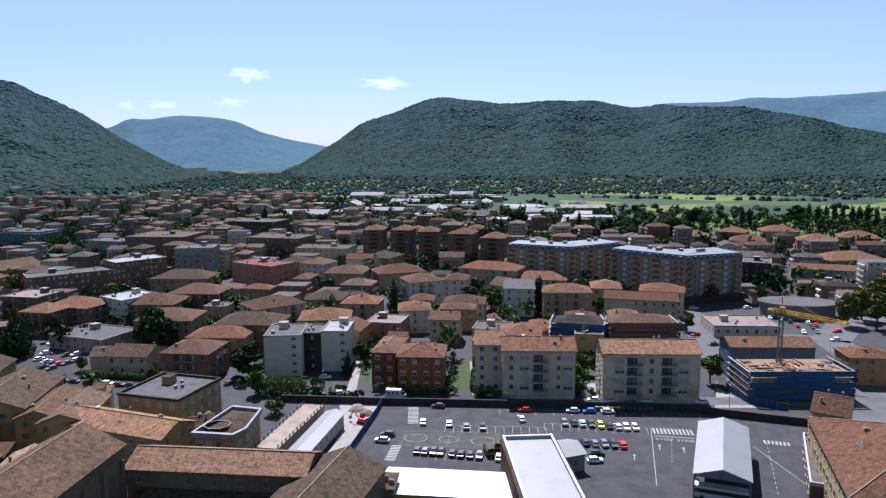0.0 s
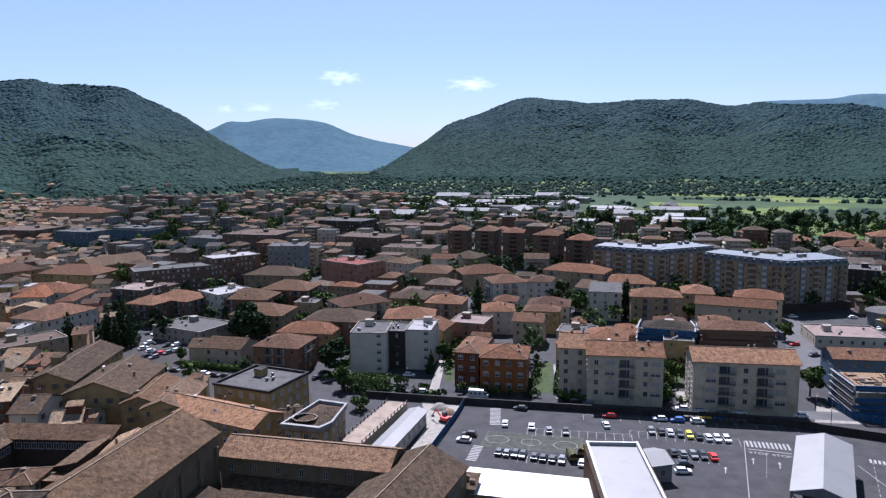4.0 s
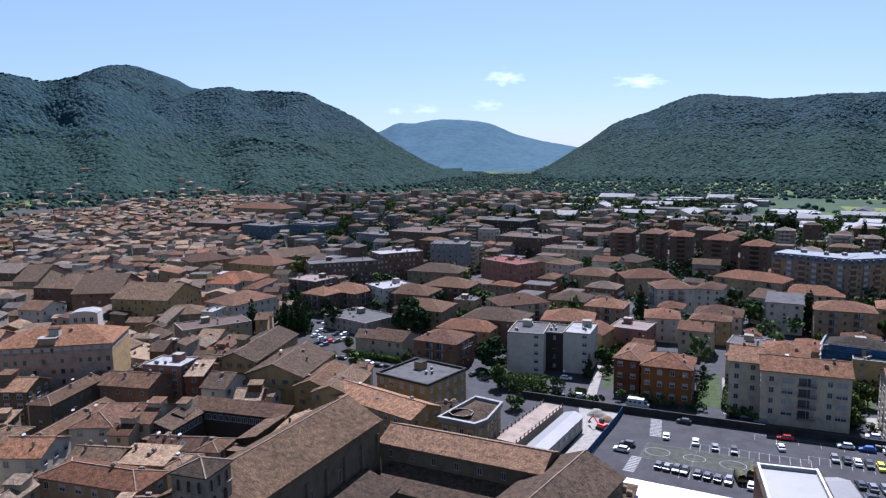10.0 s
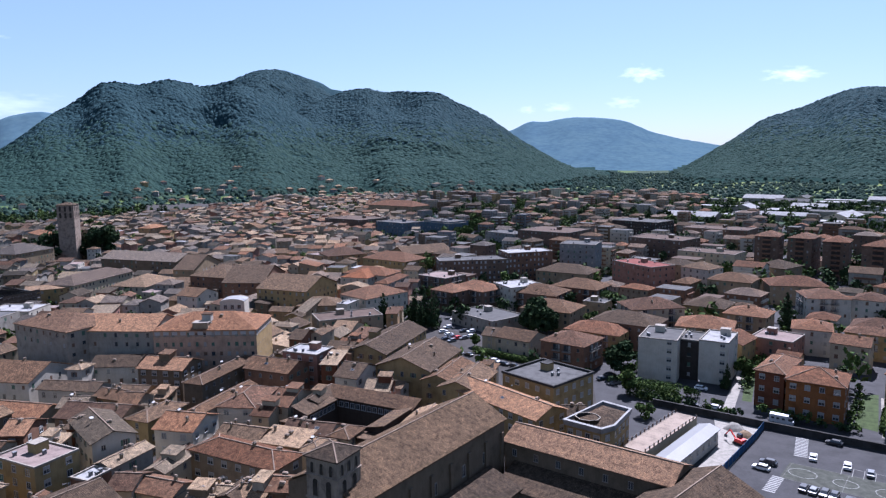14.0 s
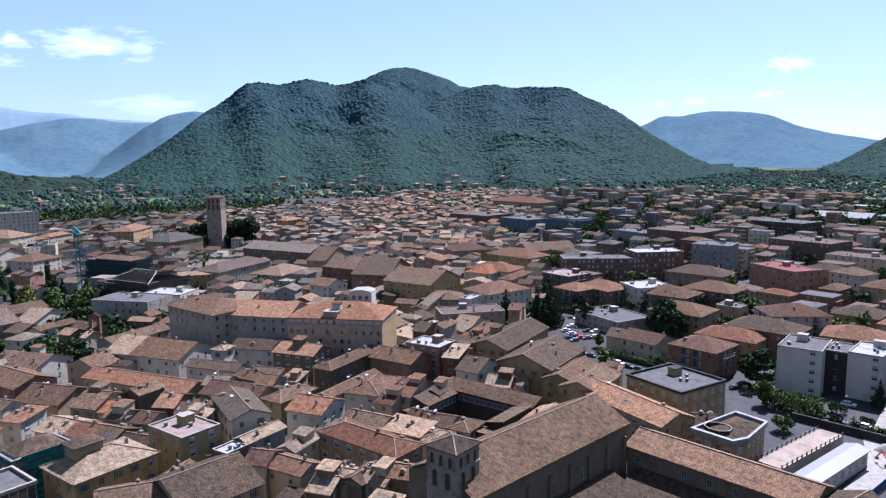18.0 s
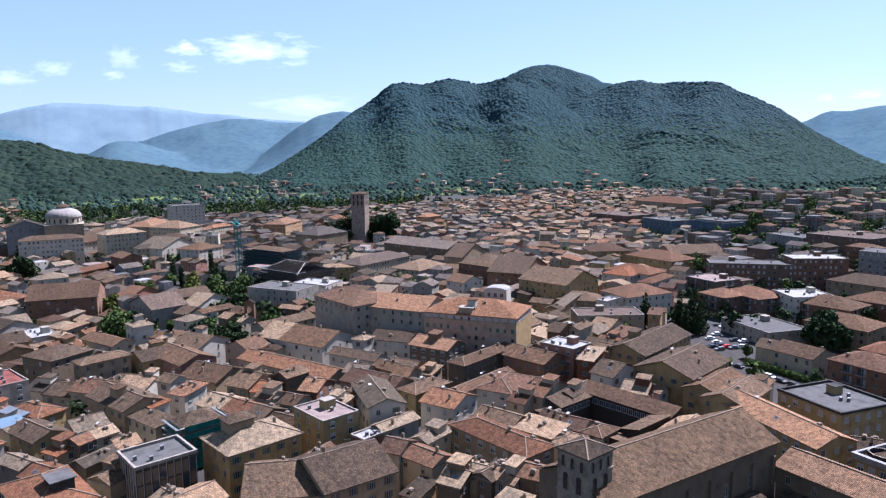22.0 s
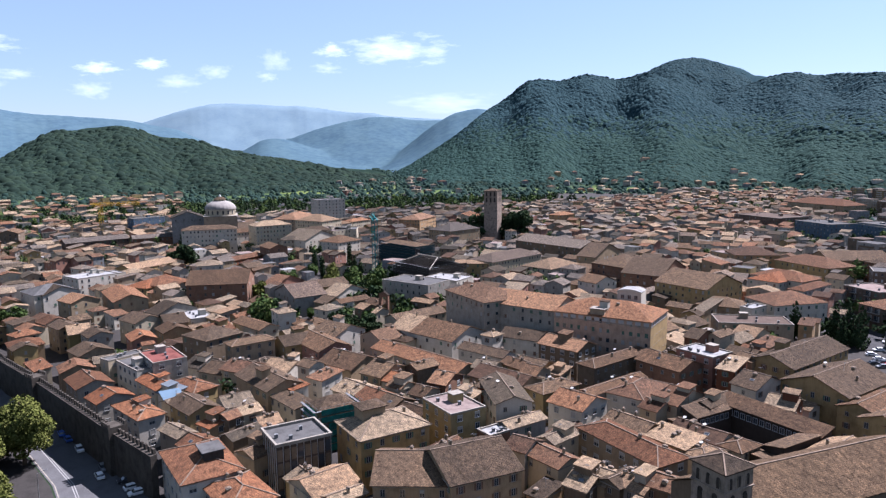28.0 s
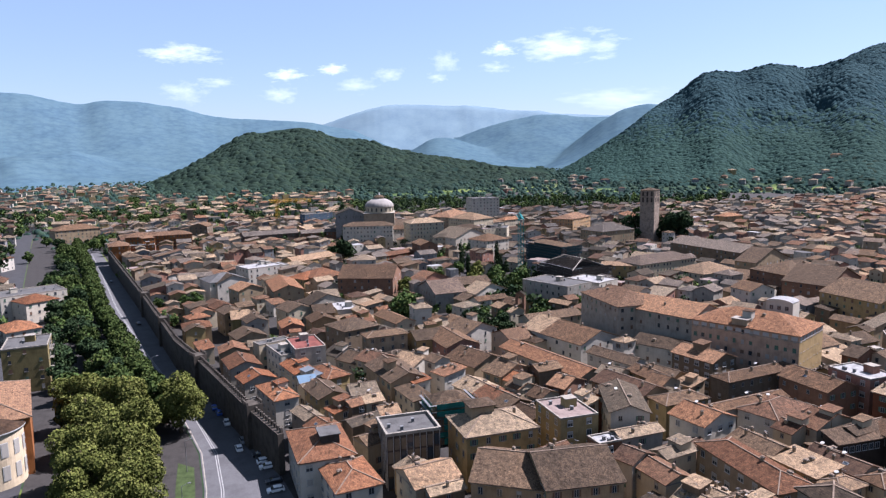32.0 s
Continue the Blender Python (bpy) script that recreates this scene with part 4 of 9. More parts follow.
                V, F, UV, lines = roof_faces(uw, ud, uh, "hip", 0.16 * uw, 0.5)
                part("upper_roof", mesh_from("upper_roof", V, F, ("tile_brown",), uvs=UV), home, m=pose(ux, uy, h))
            elif w > 9 and wall != "bronze":
                q = Shape()
                q.box(-1.6, 1.6, -1.4, 1.4, 0, 2.2, wm)
                q.box(-1.75, 1.75, -1.55, 1.55, 2.2, 2.4, pm)
                part("stair_hut", q, home, m=pose(rng.uniform(-0.25, 0.25) * w, rng.uniform(0, 0.25) * d, h + 0.05))
            for k in range(3):
                q = Shape()
                q.box(-0.35, 0.35, -0.3, 0.3, 0, 0.9, "metal_grey")
                q.box(-0.45, 0.45, -0.4, 0.4, 0.9, 1.0, "metal_grey")
                part("roof_vent", q, home, m=pose(rng.uniform(-0.38, 0.38) * w, rng.uniform(-0.35, 0.35) * d, h + 0.05))
    if wall == "brick" and h > 13 and w < 30:
        q = Shape()
        # flat dark strip in place of a recess, its shade painted on
        q.box(-w * 0.17, w * 0.17, -0.05, 0, 0, h - 0.4, "wall_dark")
        for z in np.arange(3.0, h - 1.5, 3.1):
            q.box(-w * 0.17, w * 0.17, -1.1, -0.05, z, z + 1.0, "wall_brownpink")
        part("balcony_bay", q, home, m=pose(0, -d / 2, 0))
    c, s_ = math.cos(radians(rot)), math.sin(radians(rot))
    out = [] if dist > NEAR else None
    style = "new" if modern else "old"
    for side, (nx, ny) in enumerate(((0, -1), (1, 0), (0, 1), (-1, 0))):
        gx, gy = c * nx - s_ * ny, s_ * nx + c * ny
        half = d / 2 if side in (0, 2) else w / 2
        if gx * (x + gx * half) + gy * (y + gy * half) < -1.0:
            facade(home, w, d, h, side, style, None, flags, out)
    if out:
        tagged(part("window_row", small_windows(out, "W" in flags and wall in ("brick", "brownpink")), home), kind="stuff")
    return home


# ---- houses placed one by one ----
house(31.1, 224.9, 23.4, 14.1, 16.1, -3, 'gable', 'ivory', 'tanclay', 'K')
house(15.8, 233.2, 9.1, 15.4, 16.1, -6, 'gable', 'ivory', 'tanclay')
house(66.3, 220.4, 30.4, 14.1, 16.1, -3, 'gable', 'ivory', 'tanclay', 'Q')
house(115.2, 241.3, 29.0, 11.5, 11.5, -3, 'gable', 'blue', 'orange')
house(108.0, 185.1, 8.8, 15.4, 9.2, -34, 'gable', 'yellow', 'terracotta')
house(96.1, 141.0, 42.1, 25.6, 13.8, -108, 'hip', 'yellow', 'terracotta')
house(-90.7, 246.3, 17.8, 16.6, 10.3, -7, 'hip', 'brownpink', 'orange', 'B')
house(-115.2, 253.4, 15.5, 14.1, 6.9, -7, 'gable', 'cream', 'brown')
house(-129.2, 256.6, 6.0, 11.5, 5.8, 6, 'gable', 'cream', 'brown')
house(-7.5, 235.2, 15.6, 15.4, 11.5, -4, 'hip', 'orange', 'orange')
house(-19.3, 243.3, 8.6, 20.5, 11.5, -9, 'hip', 'brownred', 'orange')
house(-81.4, 199.4, 19.8, 20.5, 11.5, 73, 'flat', 'yellow', 'greyflat', 'P')
take(-55.5, 173.5, 13, 19, -10)
house(-86.5, 177.5, 38.0, 12.5, 9.6, -20, 'gable', 'yellow', 'tanclay')
house(-148.0, 287.8, 29.2, 20.5, 5.8, -21, 'flat', 'grey', 'greyflat')
house(-120.6, 301.4, 24.6, 19.2, 9.2, -2, 'hip', 'tan', 'brown')
house(-138.7, 329.0, 25.4, 19.2, 10.3, -2, 'hip', 'brownpink', 'brown', 'B')
house(-125.6, 353.8, 26.4, 19.2, 10.3, -6, 'hip', 'brownpink', 'brown', 'B')
house(-149.4, 397.2, 33.3, 20.5, 10.3, -3, 'hip', 'tan', 'brown')
house(-151.9, 331.2, 19.4, 20.5, 12.6, -35, 'flat', 'white', 'whiteflat')
house(-206.5, 380.5, 44.0, 16.6, 16.1, 38, 'flat', 'brick', 'greyflat', 'W')
house(-181.3, 405.0, 29.8, 17.9, 19.5, 47, 'flat', 'brownpink', 'whiteflat', 'W')
house(-153.7, 431.6, 23.0, 20.5, 23, 7, 'flat', 'bluegrey', 'greyflat', 'B')
house(-105.2, 401.0, 32.5, 17.9, 17.2, -33, 'flat', 'pink', 'redflat', 'B')
house(-211.8, 531.4, 46.3, 38.4, 19.5, -9, 'flat', 'brick', 'brownflat', 'B')
house(-172.0, 650.1, 46.9, 30.7, 18.4, -15, 'flat', 'dark', 'greyflat', 'W')
house(-76.4, 422.0, 17.3, 15.4, 13.8, -23, 'hip', 'white', 'brown')
house(-92.1, 431.8, 14.7, 15.4, 13.8, -22, 'hip', 'tan', 'brown')
house(-80.9, 477.0, 36.9, 20.5, 16.1, -11, 'flat', 'cream', 'brownflat', 'B')
house(-56.3, 402.3, 22.5, 17.9, 11.5, -8, 'hip', 'tan', 'brown')
house(-39.8, 461.8, 19.3, 20.5, 11.5, -23, 'hip', 'tan', 'brown')
house(-26.9, 410.4, 28.5, 20.5, 10.3, 18, 'hip', 'tan', 'orange')
house(-11.9, 368.2, 18.6, 17.9, 12.6, 19, 'hip', 'white', 'orange', 'B')
house(-79.5, 283.0, 26.6, 17.9, 11.5, -5, 'hip', 'brownpink', 'brown')
house(-77.7, 310.2, 24.0, 17.9, 12.6, 38, 'hip', 'cream', 'orange', 'B')
house(-56.9, 335.8, 18.0, 17.9, 10.3, -7, 'hip', 'yellow', 'brown')
house(-38.5, 325.0, 17.4, 15.4, 10.3, -7, 'hip', 'tan', 'orange', 'B')
house(-51.9, 299.5, 21.9, 17.9, 9.2, 5, 'hip', 'tan', 'orange', 'B')
house(-88.6, 270.8, 23.1, 15.4, 9.2, -4, 'hip', 'yellow', 'orange', 'B')
house(-58.6, 252.5, 13.4, 17.9, 14.9, 3, 'flat', 'white', 'greyflat', 'E')
# recessed bay between the white blocks, its shade painted as a dark wall
house(-48.6, 256.5, 7.0, 13, 14.2, 0, 'flat', 'dark', 'greyflat', 'B')
house(-40.0, 257.4, 9.8, 16.9, 14.9, -2, 'flat', 'white', 'whiteflat', 'E')
house(-50.4, 515.4, 14.8, 20.5, 24.1, -4, 'hip', 'brick', 'orange', 'B')
house(-29.1, 512.6, 14.7, 20.5, 24.1, -12, 'hip', 'brick', 'orange', 'B')
house(-9.7, 500.5, 14.3, 20.5, 24.1, -4, 'hip', 'brick', 'orange', 'B')
house(14.4, 485.5, 17.3, 20.5, 24.1, -16, 'hip', 'brick', 'orange', 'B')
house(36.3, 478.7, 16.4, 20.5, 21.8, -16, 'hip', 'brick', 'orange', 'B')


def rounded_front(home, w, r=7.4, top=14.6):
    """White rounded end of the house by the avenue, with tall shuttered windows and a tiled half cone on top."""
    turn = lambda k, q: (-w / 2 - q * math.cos(math.radians(k)), q * math.sin(math.radians(k)))
    s = Shape()
    s.prism([turn(k, r) for k in range(-90, 91, 9)], -0.5, top, "wall_ivory")
    front = part("rounded_front", s, home, "white rendered rounded front")
    s = Shape()
    edge = [turn(k, r + 0.6) for k in range(-90, 91, 9)]
    for a, b in zip(edge, edge[1:]):
        s.poly([(*a, top + 0.05), (*b, top + 0.05), (-w / 2, 0, top + 2.6)], "tile_tanclay")
        s.poly([(*a, top - 0.25), (*b, top - 0.25), (*b, top + 0.05), (*a, top + 0.05)], "trim_white")
    part("roof_edge", s, home, "orange-tan tiled roof over the rounded front")
    q = Shape()
    q.box(-0.85, 0.85, -0.10, 0, -1.9, 1.9, "trim_white")
    q.box(-0.7, 0.7, -0.14, -0.10, -1.75, 1.75, "shutter_grey")
    shutters = q.mesh("window")
    for k in range(-75, 76, 25):
        for z in (4.2, 10.2):
            x, y = turn(k, r - 0.02)
            part("window", shutters, front, m=pose(x, y, z, 0, 0, -90 - k))


rounded_front(house(-199.6, -68.6, 34.5, 18.0, 15.4, -162, 'hip', 'orange', 'tanclay'), 34.5)
house(-24.0, 291.9, 15.3, 15.4, 9.2, -12, 'flat', 'pink', 'pinkflat')
house(-13.2, 310.2, 14.2, 15.4, 10.3, 3, 'hip', 'white', 'orange', 'B')
house(-182.2, 312.7, 16.1, 15.4, 10.3, -13, 'hip', 'brick', 'orange', 'B')
house(-172.3, 324.2, 24.1, 17.9, 10.3, -18, 'hip', 'brick', 'orange', 'B')
house(-202.5, 336.9, 20.7, 17.9, 12.6, -12, 'flat', 'brick', 'orange', 'B')
house(-260.7, 546.1, 36.0, 20.5, 13.8, -19, 'flat', 'bluegrey', 'greyflat', 'B')
house(-361.2, 605.9, 43.9, 23, 13.8, -19, 'flat', 'blue', 'greyflat', 'B')
house(-124.3, 532.1, 43.6, 28.2, 17.2, -16, 'flat', 'brick', 'brownflat', 'B')
house(-102.9, 643.2, 55.1, 28.2, 14.9, -10, 'flat', 'brick', 'brownflat', 'B')
house(58.9, 410.5, 37.5, 17.9, 23, -28, 'mansard', 'tan', 'bluemetal', 'BW')
house(84.2, 412.7, 40.6, 20.5, 22.8, 29, 'mansard', 'tan', 'bluemetal', 'BW')
house(115.9, 377.7, 43.7, 17.9, 23, -44, 'mansard', 'tan', 'bluemetal', 'BW')
house(139.2, 372.4, 36.1, 23, 22.8, 17, 'mansard', 'tan', 'bluemetal', 'BW')
house(55.0, 389.2, 29.3, 17.9, 9.2, -10, 'hip', 'cream', 'orange', 'B')
house(59.2, 329.4, 22.7, 15.4, 13.8, -4, 'hip', 'tan', 'orange', 'B')
house(83.3, 351.1, 14.6, 17.9, 11.5, -9, 'hip', 'tan', 'orange', 'B')
house(93.0, 321.3, 32.8, 12.8, 11.5, -17, 'gable', 'cream', 'orange')
house(109.1, 340.8, 20.9, 15.4, 11.5, -19, 'hip', 'cream', 'orange', 'B')
house(38.0, 340.3, 14.7, 15.4, 13.8, -8, 'shed', 'white', 'greyflat')
house(31.6, 354.8, 8.0, 15.4, 12.6, -34, 'gable', 'white', 'brown')
house(10.3, 327.3, 19.3, 16.6, 9.2, -6, 'hip', 'white', 'orange', 'B')
house(28.3, 397.4, 34.9, 17.9, 13.8, -24, 'hip', 'tan', 'orange', 'B')
house(7.4, 371.0, 12.3, 15.4, 12.6, -11, 'hip', 'white', 'orange', 'B')
house(17.8, 259.4, 10.8, 17.9, 10.3, -13, 'hip', 'cream', 'orange', 'B')
house(30.7, 266.4, 15.1, 15.4, 10.3, -10, 'hip', 'yellow', 'orange', 'B')
house(227.0, 410.8, 34.2, 12.8, 9.2, -21, 'gable', 'bluegrey', 'orange')
house(211.1, 379.4, 30.4, 12.8, 6.9, -8, 'flat', 'tan', 'brownflat')
house(264.6, 451.2, 38.9, 23, 9.2, 8, 'hip', 'tan', 'orange')
house(185.9, 406.5, 15.3, 20.5, 14.9, -25, 'flat', 'dark', 'greyflat', 'B')
house(131.4, 301.5, 27.8, 20.5, 4.6, -5, 'flat', 'white', 'pinkflat')
house(198.1, 636.8, 25.0, 20.5, 9.2, -35, 'hip', 'tan', 'orange')
house(213.3, 581.1, 19.0, 20.5, 9.2, -24, 'hip', 'tan', 'orange')
house(255.6, 608.1, 22.6, 20.5, 9.2, -35, 'hip', 'tan', 'orange')
house(296.6, 610.9, 30.5, 23, 9.2, -13, 'hip', 'cream', 'orange')
house(337.8, 562.3, 29.4, 25.6, 9.2, -24, 'hip', 'tan', 'orange')
house(285.6, 527.5, 27.3, 23, 11.5, -23, 'hip', 'brownpink', 'orange', 'B')
house(241.6, 547.3, 26.1, 20.5, 9.2, -25, 'hip', 'tan', 'orange')
house(-250.5, 145.2, 31.0, 20.5, 20.7, 2, 'hip', 'grey', 'tanclay', 'S')
house(-231.8, 156.2, 31.7, 20.5, 19.5, 26, 'gable', 'grey', 'tanclay', 'S')
palace = house(-199.7, 170.1, 36.1, 21.8, 20.7, 31, 'hip', 'rose', 'tanclay', 'W')
q = Shape()
q.box(18.06, 18.09, -10.9, 10.9, -0.3, 18.6, "wall_yellow")
part("end_facade", q, palace, "ochre yellow end facade")
for turn, run, half in ((0, 36.1, 10.9), (90, 21.8, 18.05)):
    k = int(run / 3)
    for i in range(k):
        q = Shape()
        q.box(-0.95, 0.95, -0.05, 0, 19.1, 20.3, "trim_white")
        part("frieze_panel", q, palace, "white rendered panel under the eaves", m=pose(0, 0, 0, 0, 0, turn) @ Matrix.Translation(((i - (k - 1) / 2) * run / k, -half - 0.01, 0)))
    q = Shape()
    q.box(-run / 2 - 0.05, run / 2 + 0.05, -0.12, 0, 18.7, 18.95, "trim_stone")
    part("string_course", q, palace, m=pose(0, 0, 0, 0, 0, turn) @ Matrix.Translation((0, -half - 0.01, 0)))
q = Shape()
q.box(-2.6, 2.6, -1.9, 1.9, -1.2, 2.3, "wall_beige")
q.box(-2.9, 2.9, -2.2, 2.2, 2.3, 2.5, "trim_stone")
part("roof_room", q, palace, m=pose(-1.5, -8.6, 20.9))
q = Shape()
q.box(-1.5, 1.5, -1.4, 1.4, 0, 3.2, "wall_white")
q.box(-1.7, 1.7, -1.6, 1.6, 3.2, 3.4, "tile_tanclay")
part("stair_hut", q, palace, "small white stair hut on the roof", m=pose(-0.2, -6.2, 22.4))
house(-334.0, 151.1, 31.1, 19.2, 12.6, 27, 'flat', 'grey', 'greyflat')
house(-344.6, 175.9, 22.4, 17.9, 10.3, 30, 'flat', 'white', 'whiteflat')
house(-716.0, 222.4, 30.1, 23, 32.2, 91, 'flat', 'white', 'greyflat')
house(-603.9, 178.2, 31.8, 25.6, 21.8, 31, 'hip', 'cream', 'pale', 'W')
house(-565.4, 176.9, 31.1, 20.5, 17.2, 23, 'flat', 'cream', 'orange')
house(-562.5, 189.7, 19.5, 20.5, 17.2, 66, 'flat', 'cream', 'greyflat')
bel = house(-154.1, 60.0, 18.5, 14.1, 13.8, 95, 'hip', 'yellow', 'pale')
part("roof_room", wall_shape(6, 5, 4.6, "hip", 0, "wall_tan"), bel, m=pose(-2.5, 2.0, 13.8))
V, F, UV, lines = roof_faces(6, 5, 4.6, "hip", 1.1, 0.6)
part("upper_roof", mesh_from("upper_roof", V, F, ("tile_brown",), uvs=UV), bel, m=pose(-2.5, 2.0, 13.8))
house(-155.5, 80.6, 10.6, 14.1, 14.9, 95, 'flat', 'paleyellow', 'pinkflat')
house(-159.9, 99.1, 9.9, 20.5, 13.8, 72, 'xgable', 'white', 'greytile')
house(-248.8, 332.2, 29.6, 17.9, 11.5, 4, 'hip', 'white', 'orange')
house(-209.2, 280.4, 27.3, 20.5, 11.5, 76, 'hip', 'white', 'orange')
house(-326.1, 384.4, 22.2, 23, 11.5, -4, 'flat', 'peach', 'terracotta')
house(-313.1, 384.0, 27.7, 23, 12.6, 57, 'hip', 'peach', 'terracotta')
house(-270.5, 387.2, 38.3, 23, 11.5, -6, 'hip', 'yellow', 'terracotta')
house(-272.9, 424.5, 38.1, 23, 11.5, 62, 'gable', 'tan', 'brown')
house(-469.2, 599.5, 56.2, 38.4, 14.9, -6, 'flat', 'brick', 'brownflat', 'B')
house(-392.8, 571.8, 41.5, 25.6, 16.1, -14, 'flat', 'blue', 'greyflat', 'B')
house(-362.2, 611.3, 38.6, 25.6, 14.9, -13, 'flat', 'blue', 'greyflat', 'B')
house(-530.0, 770.8, 82.8, 33.3, 16.1, -10, 'hip', 'tan', 'orange', 'B')
house(-225.5, 257.8, 19.8, 15.4, 9.2, 32, 'hip', 'tan', 'brown')
house(-196.6, 242.8, 29.1, 15.4, 9.2, 53, 'flat', 'beige', 'brownflat')
house(-158.3, 39.4, 13.3, 11.5, 13.8, 94, 'flat', 'bronze', 'greyflat', 'PV')
hut = house(-160.5, 17.7, 20.0, 13.0, 10.6, 7, 'hip', 'white', 'newclay')
part("roof_room", wall_shape(5.2, 4.4, 3.9, "hip", 0, "wall_dark"), hut, m=pose(3.0, 1.6, 10.6))
q = Shape()
q.box(-3.0, 3.0, -2.6, 2.6, 3.9, 4.15, "flat_greyflat")
part("upper_roof", q, hut, "flat grey roof of the dark attic room", m=pose(3.0, 1.6, 10.6))
house(-145.5, 23.5, 14.7, 10.4, 8.5, 12, 'hip', 'white', 'newclay')
house(-132.8, 59.2, 16.5, 17.9, 11.5, 61, 'gable', 'tan', 'brown')
house(-128.4, 69.7, 16.6, 19.2, 12.6, 88, 'gable', 'tan', 'brown')
house(-381.0, 58.1, 30.4, 28.2, 13.8, 71, 'gable', 'brownpink', 'brown')
house(-443.0, -4.5, 23.6, 17.9, 12.6, 118, 'flat', 'white', 'whiteflat')
house(-407.2, -23.8, 21.0, 17.9, 11.5, 113, 'hip', 'white', 'greyflat')
house(-413.6, 26.9, 24.5, 15.4, 9.2, 127, 'hip', 'yellow', 'newclay')
house(-643.1, 115.7, 54.7, 20.5, 13.8, 114, 'hip', 'white', 'brown')
house(-381.9, -114.2, 16.5, 15.4, 10.3, 133, 'hip', 'white', 'newclay')
house(-319.0, -101.5, 13.1, 16.6, 10.3, 123, 'hip', 'white', 'newclay', 'B')
house(-395.9, -121.2, 30.9, 20.5, 12.6, 121, 'flat', 'white', 'greyflat', 'B')
house(-266.0, -80.7, 14.2, 17.9, 16.1, 102, 'flat', 'olive', 'greyflat', 'B')
house(-752.4, -192.1, 41.4, 23, 12.6, 119, 'hip', 'tan', 'brown', 'B')
house(-567.0, -198.0, 14.9, 17.9, 9.2, 163, 'hip', 'white', 'orange')

# the old quarter, house by house, from the church to the city wall
OLD = "old town houses"
house(-264.5, 36.1, 15.1, 15.6, 14.0, 26, 'hip', 'stone', 'brown', group=OLD)
house(-251.0, 47.1, 6.8, 16.0, 13.0, 11, 'hip', 'beige', 'brown', group=OLD)
house(-324.0, 37.8, 19.0, 9.9, 9.0, 7, 'flat', 'white', 'whiteflat', group=OLD)
house(-304.8, 25.9, 11.4, 11.0, 8.0, 12, 'gable', 'peach', 'dark', group=OLD)
house(-317.1, 27.0, 9.1, 15.0, 9.0, 98, 'gable', 'tan', 'brown', group=OLD)
house(-346.5, 30.5, 20.4, 11.6, 9.0, 8, 'xgable', 'tan', 'pale', group=OLD)
house(-287.8, 56.6, 21.1, 9.1, 10.0, 19, 'gable', 'cream', 'brown', group=OLD)
house(-285.5, 67.9, 9.5, 7.3, 15.0, 5, 'hip', 'white', 'pale', group=OLD)
house(-272.0, 70.2, 6.6, 13.4, 9.0, 15, 'xgable', 'paleyellow', 'pale', group=OLD)
house(-281.8, 74.1, 6.5, 7.5, 10.0, 26, 'gable', 'white', 'brown', group=OLD)
house(-251.3, 63.0, 11.3, 12.6, 11.0, 98, 'gable', 'yellow', 'brown', group=OLD)
house(-243.1, 71.5, 21.3, 13.2, 11.0, 10, 'gable', 'pink', 'brown', group=OLD)
house(-219.7, 74.3, 15.3, 15.0, 10.0, 26, 'gable', 'tan', 'brown', group=OLD)
house(-219.4, 60.5, 5.6, 6.6, 11.0, 26, 'gable', 'white', 'brown', group=OLD)
house(-208.4, 61.9, 6.6, 8.8, 10.0, 26, 'shed', 'white', 'orange', group=OLD)
house(-209.0, 44.4, 21.2, 12.0, 11.5, 14, 'gable', 'tan', 'brown', group=OLD)
house(-265.0, 84.9, 13.6, 16.8, 9.0, 26, 'gable', 'white', 'brown', group=OLD)
house(-307.6, 94.3, 8.8, 10.2, 9.0, 26, 'hip', 'white', 'pale', group=OLD)
house(-225.6, 23.7, 14.8, 8.2, 8.0, 26, 'hip', 'paleyellow', 'newclay', group=OLD)
house(-209.3, 17.2, 5.2, 5.8, 9.0, 26, 'xgable', 'cream', 'pale', group=OLD)
house(-202.3, 21.4, 13.9, 8.9, 9.5, 18, 'gable', 'yellow', 'brown', group=OLD)
house(-188.5, 25.0, 5.2, 6.9, 8.5, 26, 'shed', 'tan', 'newclay', group=OLD)
house(-188.1, 29.5, 5.4, 6.1, 10.0, 26, 'xgable', 'stone', 'orange', group=OLD)
house(-189.9, 34.0, 6.5, 5.2, 10.0, 14, 'xgable', 'cream', 'pale', group=OLD)
house(-201.4, 32.6, 9.8, 8.0, 9.0, 8, 'xgable', 'white', 'pale', group=OLD)
house(-181.9, 37.6, 7.0, 5.2, 9.0, 8, 'xgable', 'white', 'pale', group=OLD)
house(-175.1, 29.6, 5.2, 9.0, 9.5, 26, 'xgable', 'stone', 'greytile', group=OLD)
house(-162.2, 30.7, 6.5, 6.6, 9.5, 26, 'xgable', 'tan', 'brown', group=OLD)
house(-173.6, 37.3, 5.8, 5.2, 9.0, 15, 'gable', 'cream', 'tanclay', group=OLD)
house(-186.6, 15.4, 9.2, 5.2, 8.5, 23, 'gable', 'grey', 'pale', group=OLD)
house(-178.1, 19.1, 5.2, 7.8, 8.0, 26, 'gable', 'cream', 'newclay', group=OLD)
house(-191.8, 46.6, 15.3, 5.6, 10.0, 14, 'shed', 'cream', 'dark', group=OLD)
house(-199.8, 50.2, 5.9, 5.2, 11.0, 14, 'shed', 'white', 'newclay', group=OLD)
house(-145.1, 94.9, 5.2, 12.1, 11.0, 8, 'xgable', 'grey', 'pale', group=OLD)
house(-143.0, 85.3, 5.2, 6.3, 11.0, 8, 'flat', 'brownpink', 'whiteflat', group=OLD)
house(-132.4, 87.4, 5.3, 8.2, 11.0, 26, 'gable', 'grey', 'terracotta', group=OLD)
